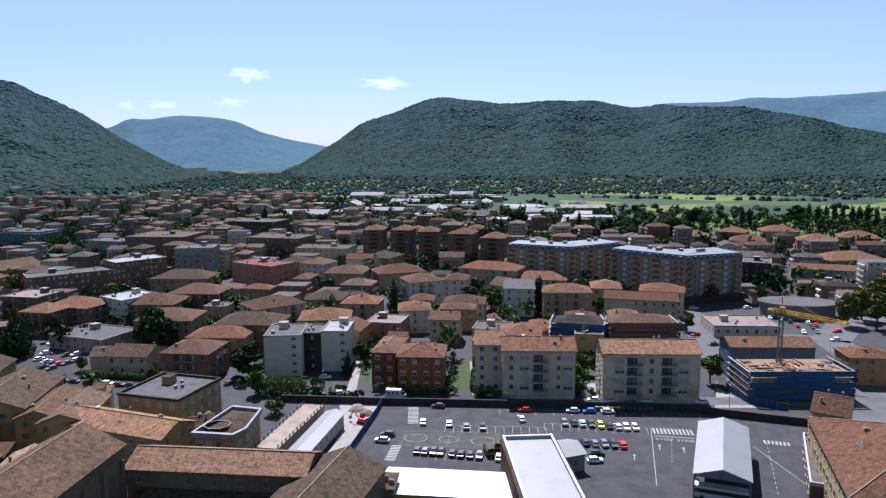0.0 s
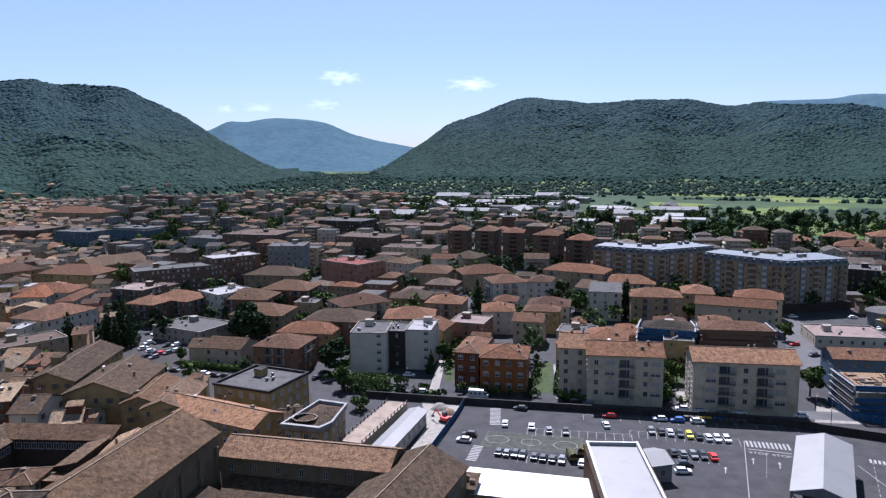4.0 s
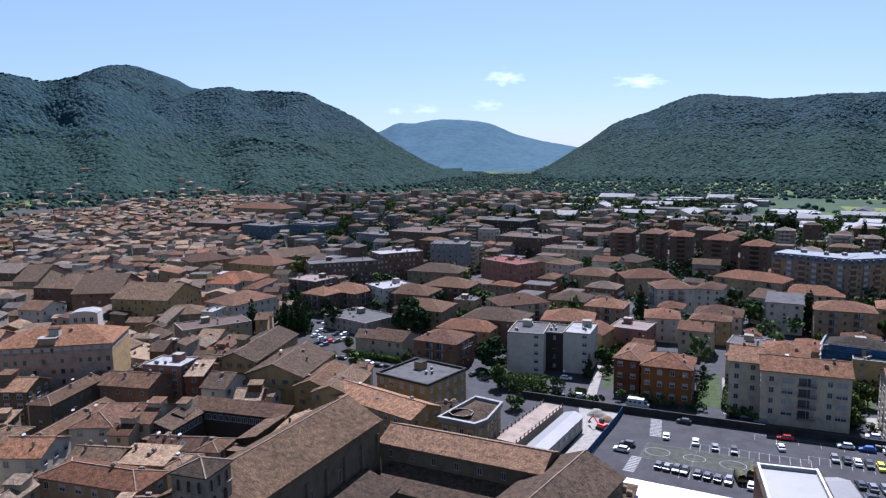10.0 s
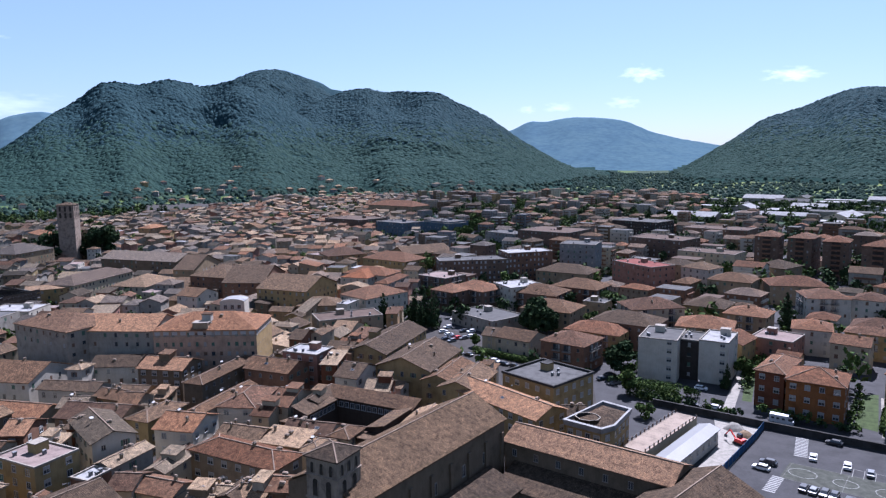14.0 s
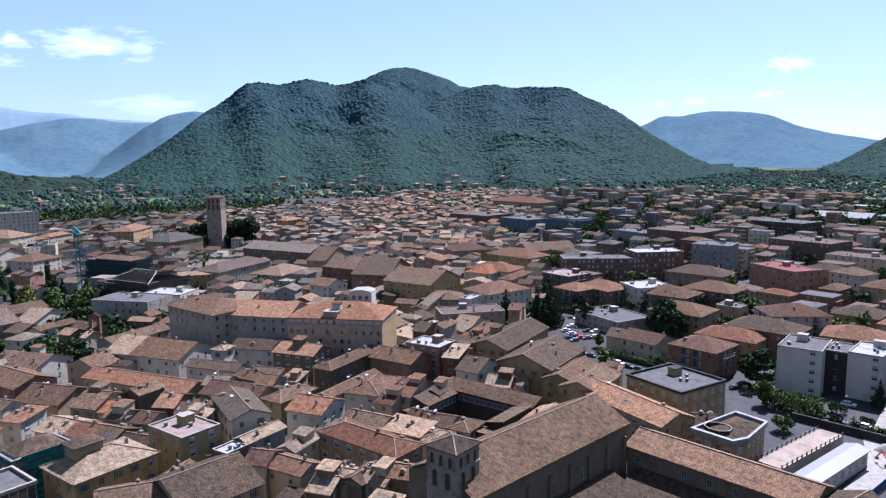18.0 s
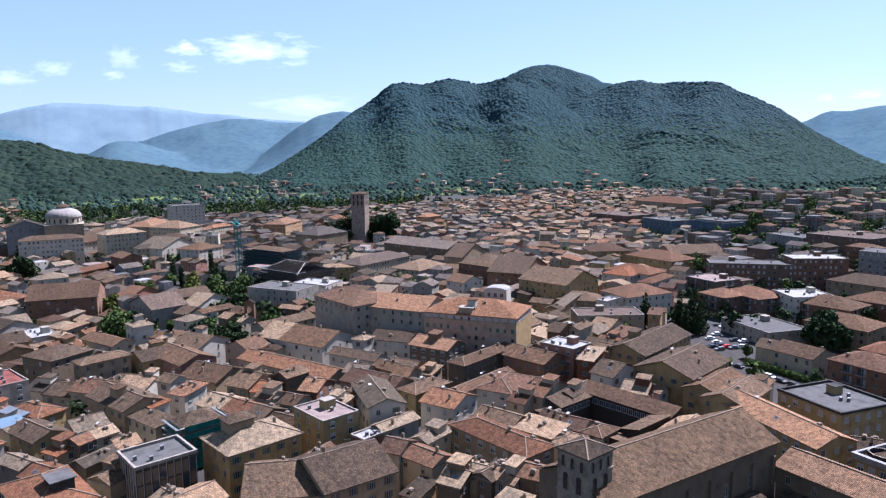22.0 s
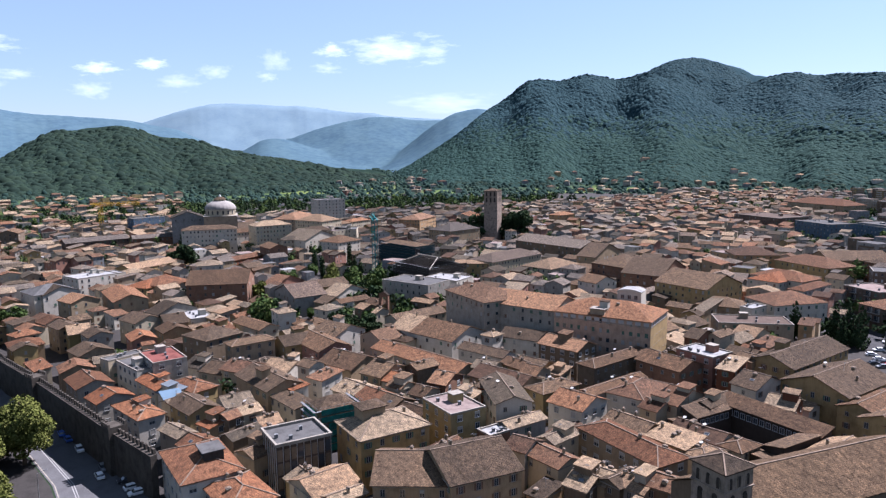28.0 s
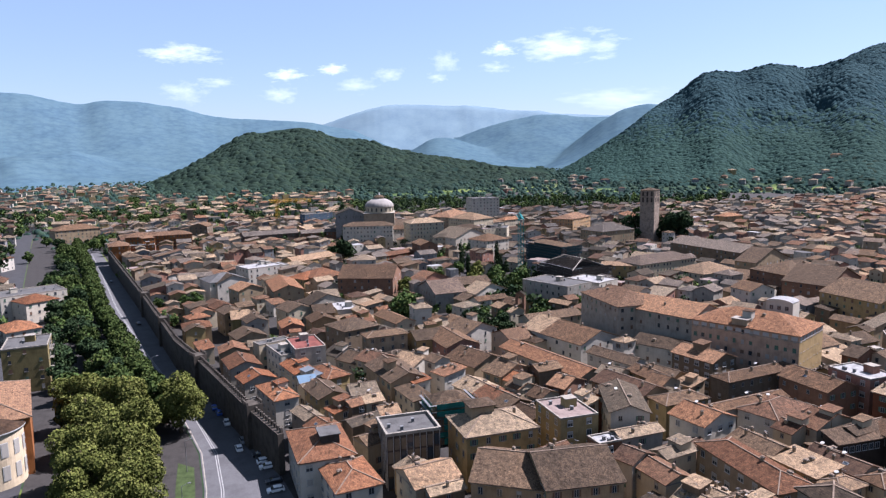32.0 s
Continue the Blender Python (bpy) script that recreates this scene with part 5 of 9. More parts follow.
house(-125.9, 90.6, 11.2, 7.4, 10.0, 11, 'gable', 'cream', 'terracotta', group=OLD)
house(-134.5, 98.9, 5.2, 9.5, 10.0, 15, 'xgable', 'cream', 'pale', group=OLD)
house(-149.9, 116.7, 11.0, 12.4, 11.0, 18, 'gable', 'white', 'tanclay', group=OLD)
house(-218.1, 100.8, 43.9, 10.8, 8.0, 18, 'gable', 'cream', 'tanclay', group=OLD)
house(-252.5, 99.6, 14.2, 12.7, 8.0, 16, 'xgable', 'cream', 'tanclay', group=OLD)
house(-275.0, 124.0, 10.3, 26.6, 9.0, 13, 'xgable', 'cream', 'brown', group=OLD)
house(-237.8, 121.1, 21.8, 20.3, 10.0, 21, 'gable', 'white', 'brown', group=OLD)
house(-254.0, 115.4, 11.2, 20.9, 10.0, 26, 'gable', 'white', 'pale', group=OLD)
house(-217.0, 146.1, 20.8, 12.3, 10.0, 33, 'gable', 'white', 'brown', group=OLD)
house(-213.7, 124.5, 20.2, 8.0, 8.0, 22, 'gable', 'white', 'brown', group=OLD)
house(-221.5, 131.5, 5.2, 6.5, 11.5, 23, 'hip', 'white', 'pale', group=OLD)
house(-195.3, 147.0, 16.1, 12.2, 12.0, 19, 'gable', 'stone', 'tanclay', group=OLD)
house(-165.9, 119.5, 7.6, 14.8, 10.0, 9, 'hip', 'paleyellow', 'brown', group=OLD)
house(-179.6, 111.4, 19.4, 12.2, 10.0, 20, 'gable', 'tan', 'terracotta', group=OLD)
house(-192.7, 112.7, 7.2, 8.6, 10.0, 33, 'gable', 'cream', 'pale', group=OLD)
house(-188.9, 122.6, 9.9, 7.7, 10.0, 11, 'gable', 'tan', 'brown', group=OLD)
house(-179.4, 122.3, 5.4, 11.2, 10.0, 26, 'gable', 'beige', 'brown', group=OLD)
house(-204.7, 80.9, 8.4, 13.8, 10.0, 26, 'gable', 'tan', 'brown', group=OLD)
house(-198.1, 82.5, 5.2, 9.6, 9.0, 26, 'gable', 'cream', 'newclay', group=OLD)
house(-200.6, 92.3, 6.7, 8.6, 11.0, 12, 'xgable', 'stone', 'brown', group=OLD)
house(-188.8, 79.7, 5.2, 6.5, 10.0, 26, 'gable', 'cream', 'brown', group=OLD)
house(-184.5, 93.0, 5.8, 11.0, 11.0, 33, 'gable', 'brownpink', 'tanclay', group=OLD)
house(-180.8, 84.1, 5.2, 8.3, 9.5, 26, 'gable', 'cream', 'brown', group=OLD)
house(-175.5, 97.6, 5.4, 7.3, 10.0, 26, 'hip', 'cream', 'greytile', group=OLD)
house(-166.1, 90.7, 5.2, 5.2, 12.0, 25, 'shed', 'white', 'pale', group=OLD)
house(-167.6, 99.2, 5.2, 6.7, 13.0, 26, 'gable', 'brownred', 'brown', group=OLD)
house(-177.4, 153.7, 6.8, 30.6, 11.0, 12, 'hip', 'stone', 'brown', group=OLD)
house(-163.4, 164.1, 16.9, 12.4, 11.5, 8, 'gable', 'brownpink', 'brown', group=OLD)
house(-180.2, 195.3, 5.2, 11.9, 12.5, 14, 'gable', 'brownpink', 'brown', group=OLD)
house(-177.8, 203.5, 5.2, 11.1, 12.5, 14, 'xgable', 'cream', 'brown', group=OLD)
house(-162.5, 178.6, 13.9, 10.7, 13.5, 8, 'flat', 'pink', 'whiteflat', group=OLD)
house(-148.8, 176.1, 5.2, 11.7, 12.5, 21, 'shed', 'brownred', 'pale', group=OLD)
house(-153.6, 190.1, 6.3, 7.8, 11.5, 8, 'gable', 'tan', 'brown', group=OLD)
house(-148.5, 207.3, 15.2, 37.2, 12.0, 10, 'xgable', 'yellow', 'brown', group=OLD)
house(-126.4, 194.2, 19.8, 26.8, 11.5, 8, 'xgable', 'yellow', 'brown', group=OLD)
house(-111.6, 189.5, 10.5, 21.0, 10.0, 8, 'xgable', 'yellow', 'brown', group=OLD)
house(-137.1, 173.2, 7.9, 14.1, 11.0, 8, 'gable', 'white', 'brown', group=OLD)
house(-121.7, 165.1, 7.1, 9.9, 11.0, 23, 'gable', 'brownred', 'pale', group=OLD)
house(-152.1, 140.4, 11.3, 17.3, 10.0, 23, 'hip', 'white', 'orange', group=OLD)
house(-158.2, 136.2, 5.2, 25.9, 10.0, 11, 'xgable', 'grey', 'brown', group=OLD)
house(-140.3, 146.0, 5.9, 14.6, 10.0, 14, 'gable', 'cream', 'terracotta', group=OLD)
house(-134.2, 152.2, 5.2, 13.1, 10.0, 12, 'xgable', 'cream', 'brown', group=OLD)
house(-140.6, 136.6, 5.2, 7.9, 9.0, 15, 'gable', 'cream', 'terracotta', group=OLD)
house(-121.7, 110.6, 26.2, 9.5, 11.0, 3, 'hip', 'tan', 'newclay', group=OLD)
house(-118.7, 133.9, 8.3, 8.5, 9.0, 16, 'gable', 'white', 'terracotta', group=OLD)
house(-111.3, 135.6, 5.9, 8.1, 9.0, 8, 'hip', 'cream', 'brown', group=OLD)
house(-125.6, 133.5, 5.2, 6.7, 9.0, 15, 'gable', 'tan', 'terracotta', group=OLD)
house(-113.9, 91.1, 5.2, 8.8, 9.0, 22, 'gable', 'stone', 'pale', group=OLD)
house(-113.9, 96.0, 5.2, 8.2, 9.0, 21, 'gable', 'tan', 'pale', group=OLD)
house(-109.5, 97.6, 5.2, 8.4, 10.0, 10, 'xgable', 'stone', 'brown', group=OLD)
house(-106.1, 98.9, 6.4, 6.9, 10.0, 16, 'gable', 'grey', 'pale', group=OLD)
house(-101.9, 103.1, 8.3, 7.3, 11.0, 24, 'gable', 'stone', 'terracotta', group=OLD)
house(-102.8, 186.0, 11.8, 20.5, 10.0, 8, 'xgable', 'yellow', 'brown', group=OLD)
house(-308.7, -27.8, 11.5, 11.3, 8.0, 12, 'hip', 'tan', 'newclay', group=OLD)
house(-280.4, -22.0, 14.6, 5.2, 6.0, 16, 'shed', 'cream', 'newclay', group=OLD)
house(-264.1, -9.4, 9.6, 10.4, 8.0, 8, 'gable', 'tan', 'orange', group=OLD)
house(-245.5, -5.5, 13.8, 10.6, 8.0, 15, 'gable', 'grey', 'newclay', group=OLD)
house(-226.2, 0.2, 8.7, 10.6, 8.0, 20, 'gable', 'grey', 'newclay', group=OLD)
house(-207.5, 7.1, 17.1, 7.3, 9.0, 20, 'hip', 'white', 'newclay', group=OLD)
house(-260.7, 5.0, 5.4, 12.8, 11.0, 27, 'flat', 'cream', 'greyflat', group=OLD)
house(-247.2, 17.2, 16.9, 11.0, 13.0, 11, 'flat', 'grey', 'redflat', group=OLD)
house(-250.4, 8.1, 19.5, 5.8, 10.5, 19, 'flat', 'white', 'greyflat', group=OLD)
house(-231.6, 14.1, 14.6, 7.3, 8.5, 19, 'gable', 'cream', 'newclay', group=OLD)
house(-322.0, -29.1, 7.6, 9.1, 9.0, 26, 'hip', 'cream', 'newclay', group=OLD)
house(-446.0, 0.4, 13.9, 23.3, 12.0, 26, 'flat', 'white', 'whiteflat', group=OLD)
house(-413.0, 32.3, 19.6, 21.8, 10.0, 26, 'hip', 'orange', 'newclay', group=OLD)
house(-377.2, 10.4, 15.4, 33.5, 11.0, 98, 'xgable', 'tan', 'tanclay', group=OLD)
house(-405.7, -21.0, 15.3, 18.7, 11.0, 26, 'gable', 'white', 'greytile', group=OLD)
house(-324.2, -14.5, 12.1, 8.9, 10.0, 21, 'gable', 'tan', 'brown', group=OLD)
house(-312.7, -9.6, 7.6, 12.9, 10.0, 98, 'gable', 'olive', 'pale', group=OLD)
house(-298.7, -2.6, 10.1, 8.9, 11.0, 17, 'gable', 'grey', 'brown', group=OLD)
house(-285.4, 12.6, 11.6, 8.7, 11.0, 8, 'gable', 'pink', 'newclay', group=OLD)
house(-381.7, -9.9, 13.8, 14.2, 10.0, 26, 'gable', 'tan', 'tanclay', group=OLD)
house(-334.9, 28.5, 10.1, 19.9, 10.0, 26, 'gable', 'grey', 'greytile', group=OLD)
house(-321.7, 14.8, 13.1, 12.7, 10.0, 26, 'gable', 'cream', 'brown', group=OLD)
house(-222.3, 17.3, 5.2, 6.4, 8.0, 26, 'shed', 'white', 'bluemetal', group=OLD)
house(-831.6, -91.6, 6.4, 6.4, 22.0, 100, 'hip', 'stone', 'ash', group=OLD)
house(-580.3, -115.6, 14.9, 20.0, 14.0, 105, 'hip', 'orange', 'tanclay', 'W', group=OLD)
house(-634.1, -94.2, 53.2, 14.0, 15.0, 102, 'hip', 'orange', 'tanclay', 'W', group=OLD)
house(-587.1, -99.1, 17.9, 8.0, 12.5, 99, 'flat', 'orange', 'greyflat', 'W', group=OLD)
house(-612.6, -99.8, 10.1, 9.0, 15.5, 113, 'hip', 'orange', 'tanclay', 'W', group=OLD)
house(-705.3, -66.5, 16.5, 22.0, 15.0, 82, 'xgable', 'stone', 'brown', group=OLD)
house(-642.1, -1.2, 50.0, 15.0, 11.0, 108, 'gable', 'brick', 'ash', group=OLD)
house(-640.3, 44.4, 36.0, 13.0, 11.0, 95, 'gable', 'brownpink', 'ash', group=OLD)
house(-803.1, 48.8, 35.7, 12.0, 15.0, 117, 'flat', 'blue', 'greyflat', group=OLD)
house(-597.6, 116.0, 39.9, 13.0, 16.0, 108, 'gable', 'white', 'brown', 'W', group=OLD)
house(-668.1, 175.0, 44.0, 26.0, 19.0, 136, 'hip', 'beige', 'tanclay', 'W', group=OLD)
house(-475.7, 27.2, 36.4, 14.0, 11.0, 129, 'gable', 'paleyellow', 'pale', 'W', group=OLD)
house(-460.0, 63.3, 15.4, 14.0, 11.0, 86, 'hip', 'white', 'pale', group=OLD)
house(-497.2, 90.0, 32.6, 10.0, 8.0, 127, 'gable', 'brownred', 'terracotta', group=OLD)
house(-345.3, 91.2, 17.0, 25.2, 10.0, 99, 'gable', 'grey', 'ash', group=OLD)
house(-379.5, 235.6, 48.8, 20.0, 13.0, 108, 'hip', 'cream', 'ash', 'W', group=OLD)
house(-373.8, 208.2, 21.5, 8.0, 12.0, 59, 'shed', 'yellow', 'pale', 'W', group=OLD)
house(-405.7, 295.1, 62.5, 22.0, 15.0, 11, 'gable', 'stone', 'ash', group=OLD)
house(-536.0, 280.0, 36.9, 26.0, 14.0, 109, 'hip', 'tan', 'ash', 'W', group=OLD)
house(-628.0, 287.0, 42.0, 22.0, 16.0, 132, 'hip', 'peach', 'tanclay', 'W', group=OLD)
house(-624.1, 203.1, 24.0, 12.0, 15.0, 119, 'hip', 'white', 'brown', 'W', group=OLD)
house(-645.6, 229.4, 26.5, 12.0, 15.0, 119, 'hip', 'cream', 'tanclay', 'W', group=OLD)
house(-523.7, 167.1, 15.3, 12.0, 13.0, 102, 'hip', 'white', 'brown', 'W', group=OLD)
house(-352.9, 252.0, 29.5, 22.1, 10.0, 108, 'hip', 'cream', 'pale', group=OLD)
house(-656.6, 366.1, 40.0, 16.0, 13.0, -13, 'hip', 'cream', 'tanclay', 'W', group=OLD)
house(-590.9, 434.7, 22.9, 14.0, 15.0, 105, 'hip', 'peach', 'tanclay', 'W', group=OLD)
house(-630.8, 114.0, 22.4, 49.6, 16.0, 26, 'hip', 'white', 'brown', 'W', group=OLD)
house(-500.1, 113.8, 19.9, 13.3, 14.0, 8, 'gable', 'brownpink', 'brown', group=OLD)
house(-540.1, 152.4, 26.7, 34.4, 14.0, 26, 'gable', 'white', 'pale', group=OLD)
house(-501.8, 164.0, 21.0, 22.8, 15.0, 26, 'hip', 'white', 'brown', group=OLD)
house(-370.5, 111.3, 15.1, 23.2, 8.0, 8, 'xgable', 'yellow', 'brown', group=OLD)
house(-339.8, 112.8, 10.7, 21.9, 9.0, 26, 'gable', 'white', 'pale', group=OLD)
house(-389.4, 93.4, 10.9, 20.7, 8.0, 26, 'gable', 'pink', 'orange', group=OLD)
house(-246.1, 264.5, 29.4, 28.9, 15.0, 8, 'gable', 'yellow', 'brown', group=OLD)
house(-284.3, 271.9, 22.2, 35.7, 15.0, 25, 'gable', 'brownpink', 'brown', group=OLD)
house(-310.3, 273.9, 26.6, 26.9, 15.0, 8, 'hip', 'brownpink', 'brown', group=OLD)
house(-249.8, 325.5, 17.4, 23.8, 11.0, 8, 'hip', 'white', 'newclay', group=OLD)
house(-228.9, 324.5, 8.4, 29.5, 10.0, 11, 'hip', 'white', 'newclay', group=OLD)
house(-283.8, 232.1, 12.5, 15.0, 13.0, 8, 'gable', 'white', 'brown', group=OLD)
house(-354.0, 291.2, 13.2, 35.5, 14.0, 22, 'gable', 'tan', 'brown', group=OLD)
house(-222.6, 246.1, 5.2, 23.9, 9.0, 19, 'shed', 'tan', 'pale', group=OLD)
house(-208.2, 258.0, 5.9, 11.5, 11.0, 8, 'flat', 'white', 'whiteflat', group=OLD)

# ---- the church, its bell tower and cloister wings ----
def church():
    m = pose(-78, 114.5, 0, 0, 0, 84.5)
    ch = thing("church", m, "large brown stone church nave with a weathered tile roof", "church")
    take(-78, 114.5, 49, 18, 84.5)
    w, d, h, rise = 49, 17.5, 20, 4.6
    part("wall", wall_shape(w, d, h, "gable", rise, "wall_stone"), ch)
    V, F, UV, lines = roof_faces(w, d, h, "gable", rise, 0.5)
    part("roof", mesh_from("roof", V, F, ("tile_ochre",), uvs=UV), ch)
    part("ridge_tiles", ridge_shape(lines, 0.22), ch)
    for u in (-12, -2, 8, 16):
        part("window", window_mesh(1.0, 2.4, None), ch, m=pose(u, -d / 2, 14))
    for u in np.linspace(-23, 23, 8):
        s = Shape()
        s.box(-0.5, 0.5, -0.6, 0, 0, 17.5, "wall_stone", 0.9)
        part("buttress", s, ch, m=pose(u, -d / 2, 0))


church()


def arch_panel(s, x, w, z0, z1, y, mat):
    """A flat arched panel just in front of y, painted dark like an opening."""
    pts = [(x - w / 2, y, z0), (x + w / 2, y, z0), (x + w / 2, y, z1 - w / 2)]
    pts += [(x + w / 2 * math.cos(a), y, z1 - w / 2 + w / 2 * math.sin(a)) for a in np.linspace(0.3, math.pi - 0.3, 6)]
    pts += [(x - w / 2, y, z1 - w / 2)]
    s.poly(pts, mat)


def bell_tower(x, y, side, h, rot, label, mat="bell_stone", rows=((3, 0.7, 2.0), (2, 1.1, 3.2)), roof_rise=1.6):
    """A square tower with rows of arched bell openings near its top."""
    t = thing("bell_tower", pose(x, y, 0, 0, 0, rot), label, "tower")
    take(x, y, side, side, rot)
    a = side / 2
    s = Shape()
    s.box(-a, a, -a, a, -0.5, h, mat)
    part("shaft", s, t)
    z = h - 0.8
    for n, w, tall in rows:
        for turn in (0, 90, 180, 270):
            for i in range(n):
                q = Shape()
                u = (i - (n - 1) / 2) * side / (n + 0.3)
                # flat dark panel paints the shade inside the opening
                arch_panel(q, 0, w, -tall / 2, tall / 2, -a - 0.03, "char_and_shade")
                for e in (-w / 2 - 0.12, w / 2):
                    q.box(e, e + 0.12, -a - 0.12, -a, -tall / 2, tall / 2 - w / 2, mat)
                part("bell_opening", q, t, m=pose(0, 0, z - tall / 2, 0, 0, turn) @ Matrix.Translation((u, 0, 0)))
        q = Shape()
        q.box(-a - 0.2, a + 0.2, -a - 0.2, a + 0.2, z - tall - 0.55, z - tall - 0.25, mat)
        part("string_course", q, t)
        z -= tall + 1.0
    V, F, UV, lines = roof_faces(side, side, h, "hip", roof_rise, 0.4)
    part("roof", mesh_from("roof", V, F, ("tile_dark",), uvs=UV), t)
    part("ridge_tiles", ridge_shape(lines, 0.2), t)


bell_tower(-77.9, 91.0, 6.8, 28, 2, "brown stone bell tower with arched openings and a tiled cap")
bell_tower(-546, 325, 12.6, 45.4, 40, "tall grey-brown medieval bell tower with arched openings", "bell_stone", ((3, 1.7, 4.2), (3, 1.7, 4.2)), 2.0)


def wing(name, x, y, w, d, h, rot, kind, wall, tile, label, wins=6, rise=None):
    """A long monastery wing with a tiled roof and small windows under the eaves."""
    take(x, y, w, d, rot)
    t = thing(name, pose(x, y, 0, 0, 0, rot), label, "wing")
    span = {"gable": d, "xgable": w, "shed": d}.get(kind, min(w, d))
    rise = rise or 0.2 * span + 0.2
    part("wall", wall_shape(w, d, h, kind, rise, "wall_" + wall), t)
    V, F, UV, lines = roof_faces(w, d, h, kind, rise, 0.5)
    part("roof", mesh_from("roof", V, F, ("tile_" + tile,), uvs=UV), t)
    if lines:
        part("ridge_tiles", ridge_shape(lines, 0.22), t)
    for i in range(wins):
        part("window", WINDOWS["old"][1], t, m=pose((i - (wins - 1) / 2) * w / wins, -d / 2, h - 2.0))
    return t


wing("monastery_wing", -46.9, 141.2, 38.5, 11.5, 15, -6.3, "gable", "stone", "clay", "long stone monastery wing with a tan clay tile roof", 7)
wing("cloister_walk", -47.0, 131.2, 34, 7.5, 8.5, -6.3, "shed", "stone", "dark", "low lean-to cloister walk with a weathered tile roof", 9, 2.6)
wing("church_aisle", -64.4, 110.5, 38, 7.5, 9, 84.5, "shed", "stone", "dark", "low church aisle with a weathered lean-to tile roof", 4, 3.0)
wing("monastery_wing", -24.5, 130, 27, 17, 13.2, 75, "gable", "stone", "dark", "dark brown tiled monastery wing with a gabled end", 5, 3.8)
# a small cloister round a dark court; bronze walls paint in its deep shade
for dx, dy, rot, long, high, lift in ((0, 9.5, 3, 30, 9.6, 1.9), (0, -9.5, 183, 30, 7.6, 0.7), (-12.6, 0, 93, 14, 9.2, 1.7), (12.6, 0, 273, 14, 9.2, 1.3)):
    c5, s5 = math.cos(radians(3)), math.sin(radians(3))
    cw = wing("courtyard_wing", -118.5 + c5 * dx - s5 * dy, 147 + s5 * dx + c5 * dy, long, 4.8, high, rot, "shed", "bronze", "brown", "courtyard wing with a dark glazed gallery and tiled roof", 0, lift)
    for k in range(int(long / 2) - 1):
        part("gallery_window", WINDOWS["new"][2], cw, m=pose((k - (int(long / 2) - 2) / 2) * 1.95, -2.4, high - 1.6))

# ---- the rest of the town ----
def heading(x, y):
    return math.degrees(math.atan2(-x, y))


WALL_LINE = ((-150, 14), (-168, 8.8), (-189, 0.6), (-244.6, -19.3), (-273, -30.5), (-373, -60), (-476, -91.5), (-576, -122), (-850, -205))


def behind_wall(x, y, keep=3.0):
    """True on the town's side of the city wall."""
    for (ax, ay), (bx, by) in zip(WALL_LINE, WALL_LINE[1:]):
        if bx <= x <= ax:
            return y > ay + (by - ay) * (x - ax) / (bx - ax) + keep
    return x > -150 and y > 33


# far walls and tiles lean grey and blue-grey to paint in haze
FAR_WALLS = ["wall_" + k for k in ("tan", "beige", "cream", "cream", "grey", "bluegrey", "white", "white", "white", "paleyellow", "pink")]
NEW_WALLS = ["wall_" + k for k in ("white", "white", "cream", "grey", "grey", "bluegrey", "bluegrey", "stone", "brick", "beige", "white", "paleyellow", "tan", "brownpink")]
FAR_TILES = ["tile_brown", "tile_ash", "tile_greytile", "tile_pale", "tile_pale", "tile_terracotta", "tile_orange", "tile_brown", "tile_ash", "tile_ash"]


